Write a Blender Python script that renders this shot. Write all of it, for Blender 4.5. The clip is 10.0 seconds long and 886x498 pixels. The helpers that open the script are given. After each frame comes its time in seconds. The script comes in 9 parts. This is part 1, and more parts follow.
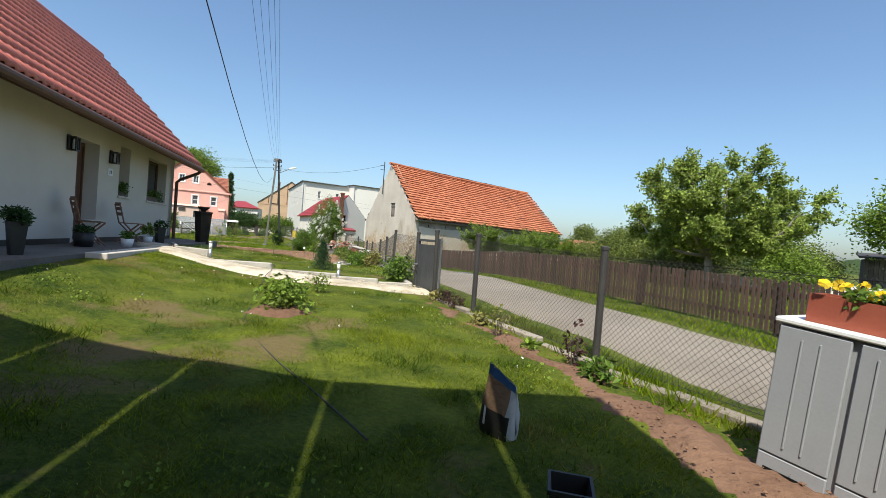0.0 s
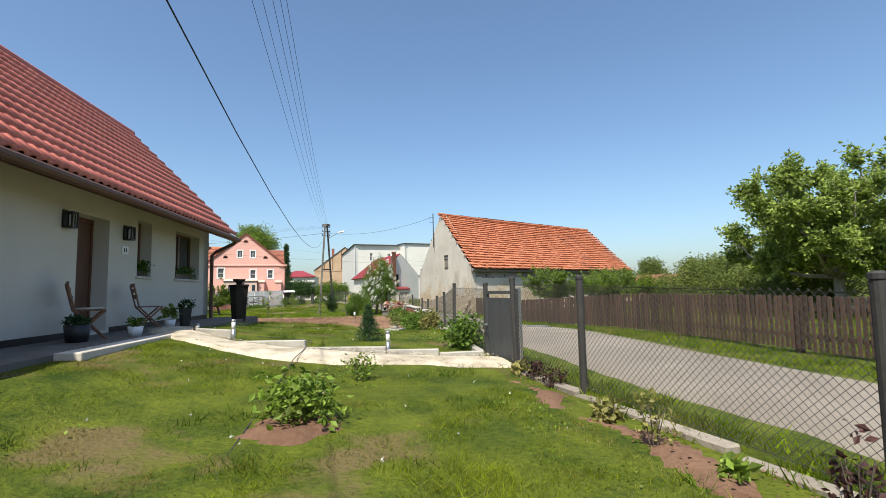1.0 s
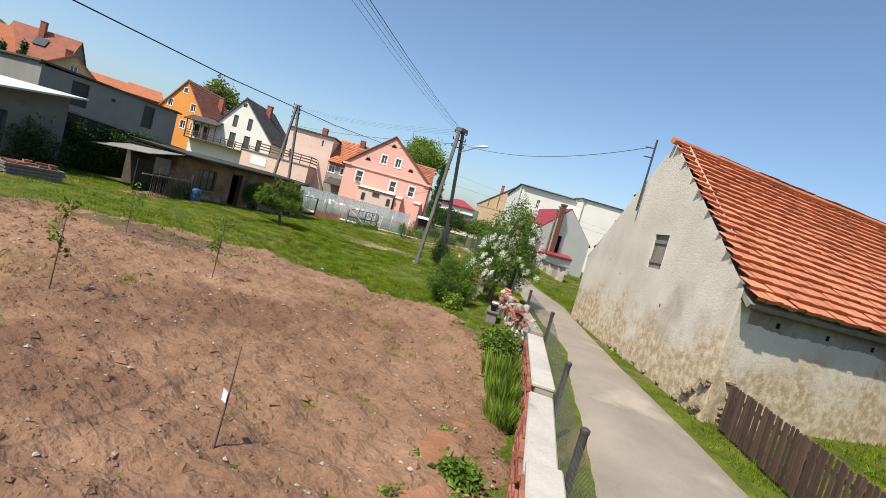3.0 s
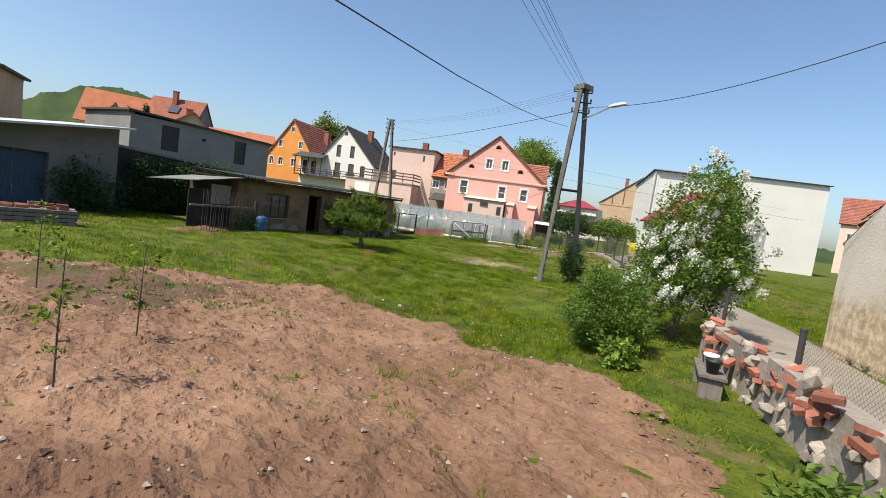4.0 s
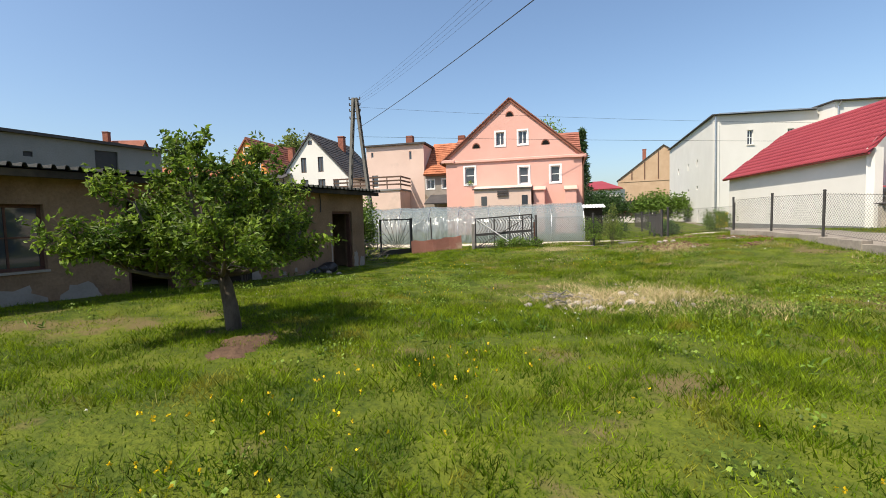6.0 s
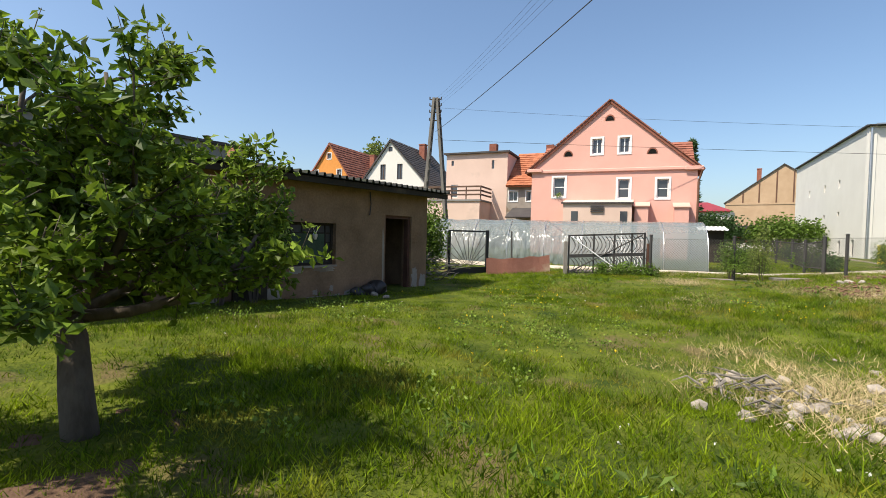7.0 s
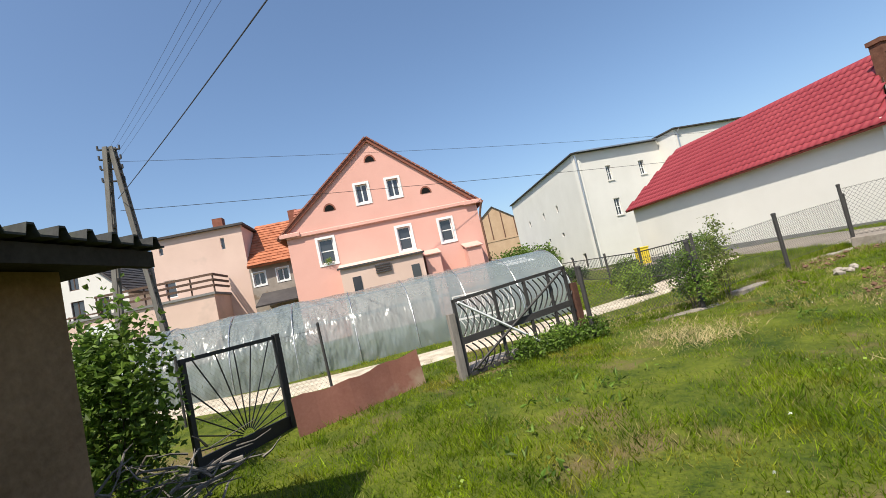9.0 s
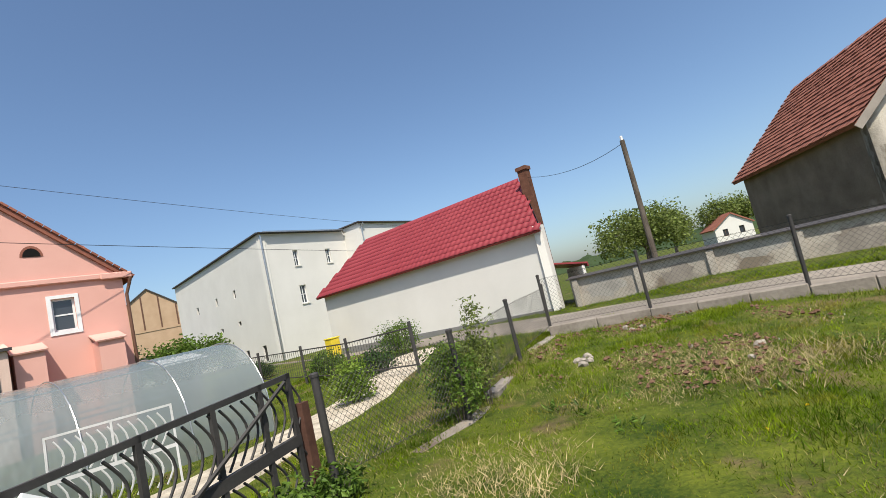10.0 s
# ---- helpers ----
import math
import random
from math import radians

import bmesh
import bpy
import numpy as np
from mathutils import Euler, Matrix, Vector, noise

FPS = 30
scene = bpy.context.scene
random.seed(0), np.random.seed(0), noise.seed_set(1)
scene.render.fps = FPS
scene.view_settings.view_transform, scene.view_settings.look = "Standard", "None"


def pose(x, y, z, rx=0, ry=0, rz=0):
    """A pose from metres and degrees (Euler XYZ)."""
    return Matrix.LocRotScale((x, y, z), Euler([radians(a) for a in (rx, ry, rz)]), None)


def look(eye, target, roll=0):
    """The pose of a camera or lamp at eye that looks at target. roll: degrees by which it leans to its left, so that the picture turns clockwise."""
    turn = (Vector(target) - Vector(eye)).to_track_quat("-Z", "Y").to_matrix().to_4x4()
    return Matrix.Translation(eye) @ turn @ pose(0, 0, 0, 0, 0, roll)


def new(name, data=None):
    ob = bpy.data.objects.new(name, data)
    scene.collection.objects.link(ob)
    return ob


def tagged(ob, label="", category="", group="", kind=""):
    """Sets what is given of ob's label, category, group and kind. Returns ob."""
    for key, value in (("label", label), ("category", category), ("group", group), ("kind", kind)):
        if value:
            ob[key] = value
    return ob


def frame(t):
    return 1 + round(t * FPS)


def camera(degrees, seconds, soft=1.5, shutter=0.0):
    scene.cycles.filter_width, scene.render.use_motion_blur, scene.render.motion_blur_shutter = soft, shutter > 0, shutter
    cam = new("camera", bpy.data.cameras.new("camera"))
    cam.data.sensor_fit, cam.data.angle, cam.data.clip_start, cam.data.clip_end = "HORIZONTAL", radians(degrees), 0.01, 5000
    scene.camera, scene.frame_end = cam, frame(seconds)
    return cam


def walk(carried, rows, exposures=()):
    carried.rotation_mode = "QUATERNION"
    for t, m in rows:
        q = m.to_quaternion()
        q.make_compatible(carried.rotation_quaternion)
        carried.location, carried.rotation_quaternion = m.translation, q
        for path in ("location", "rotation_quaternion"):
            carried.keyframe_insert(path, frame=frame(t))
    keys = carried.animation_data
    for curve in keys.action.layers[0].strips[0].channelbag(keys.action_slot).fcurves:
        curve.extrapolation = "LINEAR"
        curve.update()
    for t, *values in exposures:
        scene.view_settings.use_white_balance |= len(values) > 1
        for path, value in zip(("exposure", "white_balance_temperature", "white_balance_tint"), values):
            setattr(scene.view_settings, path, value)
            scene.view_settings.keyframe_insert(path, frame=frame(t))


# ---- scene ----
cam = camera(87.2, 10.0, soft=0.6)
PATH = [
    (0, (6.941, -4.174, 1.722), (6.479, -2.228, 1.685), 4.4),
    (0.5, (6.664, -3.31, 1.704), (6.017, -1.418, 1.724), 1.1),
    (1, (6.11, -2.088, 1.74), (5.427, -0.217, 1.919), -1.3),
    (1.5, (5.046, 0.596, 2.067), (4.351, 2.46, 2.275), -1.4),
    (2, (3.464, 4.122, 2.536), (2.728, 5.972, 2.721), -0.4),
    (2.5, (1.787, 8.288, 2.784), (0.808, 10.031, 2.848), 6.3),
    (3, (-0.013, 12.155, 2.908), (-1.29, 13.688, 2.771), 15.3),
    (3.2, (-0.572, 13.26, 2.852), (-1.982, 14.668, 2.682), 17.1),
    (4.3, (-6.065, 17.609, 2.391), (-7.751, 18.669, 2.2), 4.4),
    (4.5, (-7.359, 18.262, 2.387), (-9.023, 19.356, 2.203), -1.0),
    (5, (-10.933, 20.412, 1.999), (-12.537, 21.601, 1.872), -7.7),
    (5.2, (-12.157, 21.217, 1.927), (-13.741, 22.431, 1.808), -8.0),
    (6.3, (-16.305, 24.327, 1.477), (-17.976, 25.42, 1.351), 0.9),
    (6.5, (-16.749, 24.565, 1.52), (-18.456, 25.601, 1.405), 1.6),
    (7, (-18.373, 25.623, 1.481), (-20.175, 26.489, 1.417), 1.4),
    (7.5, (-20.305, 26.517, 1.445), (-22.174, 27.227, 1.477), 1.3),
    (8, (-22.355, 27.328, 1.535), (-24.16, 28.185, 1.628), -3.4),
    (8.5, (-24.197, 28.166, 1.639), (-25.721, 29.454, 1.776), -10.2),
    (9, (-25.55, 29.155, 1.792), (-26.617, 30.84, 1.945), -12.7),
    (9.5, (-26.673, 30.611, 1.934), (-27.102, 32.557, 2.106), -13.3),
    (10, (-27.058, 32.152, 2.01), (-26.792, 34.123, 2.222), -13.5),
]
walk(cam, [(t, look(eye, target, roll)) for t, eye, target, roll in PATH], [(0, 0.47, 6350, 5), (1.5, 0.46, 6400, 6), (3, 0.44, 6500, 8), (4.5, 0.44, 6500, 8), (6.5, 0.52, 6700, 8), (8, 0.52, 6700, 8), (9, 0.42, 6500, 8), (10, 0.26, 6400, 8)])

# ---- light ----
SUN_AZ = math.atan2(0.03, -0.9995)
SUN_EL = radians(56)
world = bpy.data.worlds.new("world")
scene.world = world
world.use_nodes = True
wn = world.node_tree.nodes
sky = wn.new("ShaderNodeTexSky")
sky.sky_type, sky.sun_disc = "NISHITA", False
sky.sun_elevation, sky.sun_rotation = SUN_EL, SUN_AZ
sky.air_density, sky.dust_density, sky.ozone_density = 1.05, 1.8, 4.2
wn["Background"].inputs["Strength"].default_value = 0.132
world.node_tree.links.new(sky.outputs[0], wn["Background"].inputs["Color"])
sun = new("sun", bpy.data.lights.new("sun", "SUN"))
sun.data.energy, sun.data.angle, sun.data.color = 5.0, radians(0.8), (1.0, 0.92, 0.79)
sun.matrix_world = look((0, 0, 0), (-0.03 * math.cos(SUN_EL), 0.9995 * math.cos(SUN_EL), -math.sin(SUN_EL)))


# ---- materials ----
def mat(name, a, b, scale=2.0, fine=40.0, rough=0.85, bump=0.3, metal=0.0, c=None, spot=0.0, rand=0.0, space="Object", depth=0.01, stretch=(1, 1, 1), lo=0.5, hi=1.0):
    """Two colours mixed by broad and fine noise, an optional third in spots, and a fine bump."""
    m = bpy.data.materials.new(name)
    m.use_nodes = True
    nt = m.node_tree
    n, l = nt.nodes, nt.links
    p = n["Principled BSDF"]
    p.inputs["Roughness"].default_value, p.inputs["Metallic"].default_value = rough, metal
    if rough > 0.84:
        p.inputs["Specular IOR Level"].default_value = 0.15
    if space == "World":
        co = n.new("ShaderNodeNewGeometry").outputs["Position"]
    else:
        co = n.new("ShaderNodeTexCoord").outputs["Object"]
    mp = n.new("ShaderNodeMapping")
    mp.inputs["Scale"].default_value = stretch
    l.new(co, mp.inputs["Vector"])

    def tex(s, d=6.0):
        t = n.new("ShaderNodeTexNoise")
        t.inputs["Scale"].default_value, t.inputs["Detail"].default_value, t.inputs["Roughness"].default_value = s, d, 0.6
        l.new(mp.outputs[0], t.inputs["Vector"])
        return t.outputs["Fac"]

    def ramp(src, lo, hi):
        r = n.new("ShaderNodeMapRange")
        r.inputs["From Min"].default_value, r.inputs["From Max"].default_value = lo, hi
        l.new(src, r.inputs["Value"])
        return r.outputs["Result"]

    def mix(f, x, y):
        k = n.new("ShaderNodeMix")
        k.data_type = "RGBA"
        l.new(f, k.inputs["Factor"])
        for src, sock in ((x, k.inputs[6]), (y, k.inputs[7])):
            if isinstance(src, tuple):
                sock.default_value = (*src, 1)
            else:
                l.new(src, sock)
        return k.outputs[2]

    big, small = tex(scale), tex(fine, 4.0)
    add = n.new("ShaderNodeMath")
    add.operation = "MULTIPLY_ADD"
    l.new(small, add.inputs[0])
    add.inputs[1].default_value = 0.5
    l.new(big, add.inputs[2])
    col = mix(ramp(add.outputs[0], lo, hi), a, b)
    if c:
        col = mix(ramp(tex(scale * 0.45, 5.0), 0.62 - spot, 0.70 - spot), col, c)
    if rand:
        oi = n.new("ShaderNodeObjectInfo")
        geo = n.new("ShaderNodeNewGeometry")
        sm = n.new("ShaderNodeMath")
        sm.operation = "ADD"
        l.new(oi.outputs["Random"], sm.inputs[0])
        l.new(geo.outputs["Random Per Island"], sm.inputs[1])
        fr = n.new("ShaderNodeMath")
        fr.operation = "FRACT"
        l.new(sm.outputs[0], fr.inputs[0])
        mr = n.new("ShaderNodeMapRange")
        mr.inputs["To Min"].default_value, mr.inputs["To Max"].default_value = 1 - rand, 1 + rand
        l.new(fr.outputs[0], mr.inputs["Value"])
        hs = n.new("ShaderNodeHueSaturation")
        l.new(mr.outputs[0], hs.inputs["Value"])
        l.new(col, hs.inputs["Color"])
        col = hs.outputs[0]
    l.new(col, p.inputs["Base Color"])
    if bump:
        bp = n.new("ShaderNodeBump")
        bp.inputs["Strength"].default_value, bp.inputs["Distance"].default_value = bump, depth
        l.new(add.outputs[0], bp.inputs["Height"])
        l.new(bp.outputs[0], p.inputs["Normal"])
    return m


def leaf_mat(name, a, b, c=None, spot=0.0):
    m = mat(name, a, b, 2.2, 13.0, 0.55, 0.0, rand=0.55, space="World", c=c, spot=spot, lo=0.58, hi=0.92)
    m.node_tree.nodes["Principled BSDF"].inputs["Specular IOR Level"].default_value = 0.12 if "blade" in name or "pale" in name else 0.3
    nt = m.node_tree
    tr = nt.nodes.new("ShaderNodeBsdfTranslucent")
    ms = nt.nodes.new("ShaderNodeMixShader")
    ms.inputs[0].default_value = 0.42
    src = nt.nodes["Principled BSDF"].inputs["Base Color"].links[0].from_socket
    nt.links.new(src, tr.inputs["Color"])
    out = nt.nodes["Material Output"]
    nt.links.new(nt.nodes["Principled BSDF"].outputs[0], ms.inputs[1])
    nt.links.new(tr.outputs[0], ms.inputs[2])
    nt.links.new(ms.outputs[0], out.inputs["Surface"])
    return m


def two_coats():
    """Barn plaster: a smooth grey coat above, an older rough ochre one below it, meeting along an uneven line, with limewash and stains."""
    m = mat("old_plaster", (0.47, 0.425, 0.355), (0.64, 0.585, 0.505), 0.5, 18, 0.95, 0.8, c=(0.40, 0.345, 0.275), spot=0.03, depth=0.03, lo=0.55, hi=0.95)
    n, l = m.node_tree.nodes, m.node_tree.links
    p = n["Principled BSDF"]
    co = n.new("ShaderNodeTexCoord").outputs["Object"]

    def tex(s, d=5.0):
        t = n.new("ShaderNodeTexNoise")
        t.inputs["Scale"].default_value, t.inputs["Detail"].default_value, t.inputs["Roughness"].default_value = s, d, 0.62
        l.new(co, t.inputs["Vector"])
        return t.outputs["Fac"]

    def math_(op, a, b):
        k = n.new("ShaderNodeMath")
        k.operation = op
        for sock, v in zip(k.inputs, (a, b)):
            if isinstance(v, (int, float)):
                sock.default_value = v
            else:
                l.new(v, sock)
        return k.outputs[0]
    sep = n.new("ShaderNodeSeparateXYZ")
    l.new(co, sep.inputs[0])
    edge = math_("ADD", sep.outputs["Z"], math_("MULTIPLY", math_("SUBTRACT", tex(0.55), 0.5), 4.5))
    mr = n.new("ShaderNodeMapRange")
    mr.inputs["From Min"].default_value, mr.inputs["From Max"].default_value = 2.0, 1.35
    l.new(edge, mr.inputs["Value"])
    grain = n.new("ShaderNodeMapRange")
    grain.inputs["From Min"].default_value, grain.inputs["From Max"].default_value = 0.42, 0.62
    l.new(tex(5.0, 8.0), grain.inputs["Value"])
    ochre = n.new("ShaderNodeMix")
    ochre.data_type = "RGBA"
    l.new(grain.outputs[0], ochre.inputs["Factor"])
    ochre.inputs[6].default_value, ochre.inputs[7].default_value = (0.37, 0.28, 0.18, 1), (0.60, 0.50, 0.37, 1)
    both = n.new("ShaderNodeMix")
    both.data_type = "RGBA"
    l.new(mr.outputs[0], both.inputs["Factor"])
    l.new(p.inputs["Base Color"].links[0].from_socket, both.inputs[6])
    l.new(ochre.outputs[2], both.inputs[7])
    l.new(both.outputs[2], p.inputs["Base Color"])
    return m


def glass_mat(name, tint, alpha):
    """A pane: mostly reflective dark glass with some see-through."""
    m = bpy.data.materials.new(name)
    m.use_nodes = True
    p = m.node_tree.nodes["Principled BSDF"]
    p.inputs["Base Color"].default_value = (*tint, 1)
    p.inputs["Roughness"].default_value = 0.05
    p.inputs["Specular IOR Level"].default_value = 0.8
    p.inputs["Alpha"].default_value = alpha
    return m


M = dict(
    grass=mat("grass_ground", (0.028, 0.05, 0.006), (0.125, 0.145, 0.016), 1.6, 22, 0.95, 1.0, c=(0.135, 0.105, 0.045), spot=0.06, space="World", depth=0.06, lo=0.55, hi=0.95),
    soil=mat("soil", (0.135, 0.075, 0.045), (0.275, 0.165, 0.108), 0.5, 16, 0.95, 1.0, c=(0.14, 0.078, 0.05), spot=0.09, space="World", depth=0.07),
    darksoil=mat("weedy_soil", (0.075, 0.045, 0.03), (0.155, 0.095, 0.062), 1.0, 16, 0.95, 1.0, c=(0.10, 0.085, 0.035), spot=0.04, space="World", depth=0.05),
    redsoil=mat("red_soil", (0.115, 0.062, 0.04), (0.215, 0.128, 0.085), 1.2, 18, 0.95, 0.9, space="World", depth=0.05),
    bedsoil=mat("terracotta_soil", (0.20, 0.09, 0.05), (0.32, 0.165, 0.10), 1.4, 18, 0.95, 0.9, space="World", depth=0.05),
    asphalt=mat("asphalt", (0.18, 0.155, 0.128), (0.285, 0.247, 0.205), 0.7, 45, 0.9, 0.7, c=(0.32, 0.275, 0.225), spot=0.02, space="World", depth=0.01),
    gravel=mat("gravel", (0.30, 0.25, 0.18), (0.66, 0.575, 0.455), 3, 60, 0.95, 1.0, space="World", depth=0.04, lo=0.5, hi=0.9),
    concrete=mat("concrete", (0.30, 0.28, 0.25), (0.46, 0.43, 0.39), 1.5, 30, 0.9, 0.4, c=(0.2, 0.19, 0.16), spot=0.0, space="World"),
    paving=mat("paving", (0.13, 0.11, 0.095), (0.22, 0.19, 0.165), 2, 40, 0.85, 0.3, space="World"),
    ledge=mat("pale_stone", (0.46, 0.41, 0.35), (0.62, 0.56, 0.49), 2, 30, 0.8, 0.2),
    render=mat("white_render", (0.57, 0.515, 0.44), (0.67, 0.615, 0.54), 0.6, 120, 0.9, 0.35, depth=0.004),
    white=mat("white_paint", (0.64, 0.615, 0.57), (0.72, 0.695, 0.65), 0.4, 50, 0.85, 0.15, depth=0.004),
    pink=mat("pink_render", (0.64, 0.345, 0.285), (0.73, 0.415, 0.35), 0.35, 40, 0.9, 0.3, c=(0.62, 0.33, 0.265), spot=0.0, depth=0.005),
    palepink=mat("pale_pink_render", (0.58, 0.42, 0.35), (0.68, 0.51, 0.43), 0.4, 30, 0.9, 0.3, c=(0.5, 0.38, 0.32), spot=0.03),
    orange=mat("orange_render", (0.62, 0.25, 0.06), (0.72, 0.31, 0.09), 0.4, 30, 0.9, 0.2),
    ochre=mat("ochre_render", (0.40, 0.27, 0.17), (0.52, 0.37, 0.25), 0.5, 20, 0.92, 0.3, c=(0.6, 0.5, 0.4), spot=-0.02),
    barnwall=two_coats(),
    footing=mat("rubble_footing", (0.16, 0.115, 0.075), (0.40, 0.315, 0.22), 3.0, 14, 0.95, 1.0, c=(0.12, 0.09, 0.06), spot=0.04, depth=0.06, lo=0.55, hi=0.95),
    shedwall=mat("brown_plaster", (0.135, 0.085, 0.05), (0.30, 0.192, 0.118), 1.1, 22, 0.95, 0.9, c=(0.10, 0.068, 0.05), spot=0.04, depth=0.02),
    yardwall=mat("grimy_plaster", (0.13, 0.12, 0.11), (0.21, 0.195, 0.18), 0.5, 16, 0.95, 0.5, c=(0.09, 0.085, 0.07), spot=0.05),
    barn2wall=mat("shaded_plaster", (0.13, 0.10, 0.072), (0.26, 0.205, 0.155), 0.8, 18, 0.95, 0.6, c=(0.30, 0.26, 0.21), spot=-0.02),
    palepatch=mat("flaking_limewash", (0.24, 0.21, 0.18), (0.34, 0.30, 0.26), 2.0, 25, 0.95, 0.5, c=(0.2, 0.15, 0.11), spot=0.04),
    greywall=mat("grey_plaster", (0.17, 0.165, 0.16), (0.25, 0.245, 0.24), 0.5, 20, 0.95, 0.4, c=(0.22, 0.205, 0.19), spot=0.02),
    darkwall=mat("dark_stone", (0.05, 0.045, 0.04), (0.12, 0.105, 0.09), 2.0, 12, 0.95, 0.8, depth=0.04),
    darkrust=mat("dark_rust", (0.07, 0.035, 0.026), (0.14, 0.07, 0.05), 3, 30, 0.9, 0.4, rand=0.2),
    cream=mat("cream_render", (0.58, 0.45, 0.37), (0.68, 0.54, 0.45), 0.8, 25, 0.92, 0.3, c=(0.5, 0.4, 0.33), spot=0.0),
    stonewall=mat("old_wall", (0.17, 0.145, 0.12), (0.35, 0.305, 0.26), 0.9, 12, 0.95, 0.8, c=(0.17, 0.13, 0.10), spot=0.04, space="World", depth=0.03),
    housetile=mat("red_clay_tile", (0.52, 0.135, 0.095), (0.64, 0.205, 0.145), 3, 30, 0.5, 0.2, rand=0.14),
    barntile=mat("old_orange_tile", (0.37, 0.125, 0.065), (0.50, 0.20, 0.11), 1.2, 20, 0.9, 0.4, c=(0.28, 0.115, 0.075), spot=0.03, rand=0.13, space="World"),
    fartile=mat("far_tile", (0.22, 0.085, 0.06), (0.32, 0.13, 0.09), 1.0, 14, 0.9, 0.6, rand=0.15, space="World", depth=0.03),
    brighttile=mat("orange_new_tile", (0.33, 0.115, 0.06), (0.43, 0.165, 0.09), 1.0, 14, 0.85, 0.4, rand=0.15, space="World"),
    redmetal=mat("red_metal_tile", (0.24, 0.028, 0.034), (0.30, 0.045, 0.05), 0.6, 30, 0.45, 0.1, space="World"),
    darktile=mat("dark_tile", (0.035, 0.03, 0.032), (0.07, 0.062, 0.06), 1, 12, 0.8, 0.5, rand=0.1, space="World"),
    brownwood=mat("stained_wood", (0.05, 0.027, 0.018), (0.105, 0.06, 0.04), 1.0, 12, 0.8, 0.5, rand=0.35, stretch=(6, 6, 0.8)),
    doorwood=mat("brown_door", (0.10, 0.045, 0.025), (0.14, 0.065, 0.038), 3, 20, 0.6, 0.2, stretch=(5, 5, 0.8)),
    chairwood=mat("teak", (0.16, 0.075, 0.04), (0.25, 0.13, 0.075), 6, 40, 0.7, 0.3, stretch=(4, 4, 1)),
    greywood=mat("weathered_wood", (0.13, 0.115, 0.10), (0.24, 0.215, 0.19), 3, 30, 0.95, 0.6, rand=0.25, stretch=(5, 5, 0.8)),
    bark=mat("bark", (0.07, 0.055, 0.042), (0.16, 0.135, 0.11), 5, 30, 0.95, 1.0, stretch=(1, 1, 0.35), depth=0.02),
    palebark=mat("limed_bark", (0.22, 0.2, 0.17), (0.36, 0.33, 0.29), 5, 30, 0.95, 0.8, stretch=(1, 1, 0.35), depth=0.02),
    anthracite=mat("anthracite_metal", (0.055, 0.058, 0.065), (0.085, 0.088, 0.095), 3, 60, 0.55, 0.08, metal=0.2),
    postmetal=mat("dark_post", (0.025, 0.023, 0.023), (0.05, 0.045, 0.042), 4, 40, 0.7, 0.25, c=(0.11, 0.06, 0.04), spot=-0.05),
    rust=mat("rusty_sheet", (0.20, 0.075, 0.05), (0.33, 0.14, 0.10), 1.4, 20, 0.9, 0.4, c=(0.45, 0.26, 0.18), spot=0.02),
    wire=mat("wire", (0.055, 0.052, 0.05), (0.09, 0.085, 0.08), 5, 30, 0.6, 0.0, metal=0.3),
    cable=mat("cable", (0.012, 0.012, 0.014), (0.02, 0.02, 0.022), 5, 30, 0.6, 0.0),
    greyplastic=mat("grey_cabinet", (0.27, 0.28, 0.30), (0.32, 0.33, 0.35), 1.5, 60, 0.6, 0.08),
    planter=mat("terracotta_plastic", (0.24, 0.055, 0.03), (0.31, 0.08, 0.045), 3, 40, 0.65, 0.1),
    black=mat("black_plastic", (0.014, 0.013, 0.013), (0.028, 0.026, 0.025), 6, 40, 0.5, 0.1),
    dark=mat("dark_inside", (0.006, 0.006, 0.006), (0.012, 0.011, 0.01), 2, 20, 0.95, 0.0),
    chrome=mat("brushed_steel", (0.45, 0.45, 0.46), (0.6, 0.6, 0.6), 6, 60, 0.35, 0.05, metal=0.9),
    lampwhite=mat("opal", (0.7, 0.7, 0.68), (0.8, 0.8, 0.78), 3, 20, 0.4, 0.0),
    frame=mat("window_white", (0.70, 0.70, 0.69), (0.8, 0.8, 0.79), 2, 30, 0.5, 0.05),
    pane=glass_mat("pane", (0.045, 0.05, 0.06), 1.0),
    polewood=mat("old_concrete_pole", (0.105, 0.098, 0.088), (0.20, 0.188, 0.17), 2, 25, 0.95, 0.4, stretch=(2, 2, 0.5)),
    brick=mat("brick", (0.20, 0.075, 0.05), (0.34, 0.14, 0.10), 4, 40, 0.95, 0.5, rand=0.3),
    darkbrick=mat("sooty_brick", (0.10, 0.045, 0.03), (0.19, 0.09, 0.06), 4, 30, 0.95, 0.6, rand=0.2),
    ivywall=mat("shade_dark_stone", (0.022, 0.02, 0.017), (0.055, 0.048, 0.04), 2.0, 12, 0.95, 0.8, depth=0.04),
    oldplaster=mat("old_lane_plaster", (0.30, 0.265, 0.22), (0.55, 0.49, 0.42), 1.3, 24, 0.95, 0.7, c=(0.22, 0.18, 0.14), spot=0.05, depth=0.02),
    tarsheet=mat("tarred_sheet", (0.025, 0.026, 0.026), (0.075, 0.075, 0.07), 2.0, 26, 0.9, 0.4, c=(0.05, 0.06, 0.03), spot=0.04),
    darkboard=mat("dark_board", (0.018, 0.015, 0.012), (0.055, 0.045, 0.035), 1.4, 26, 0.95, 0.6, c=(0.09, 0.07, 0.05), spot=0.03),
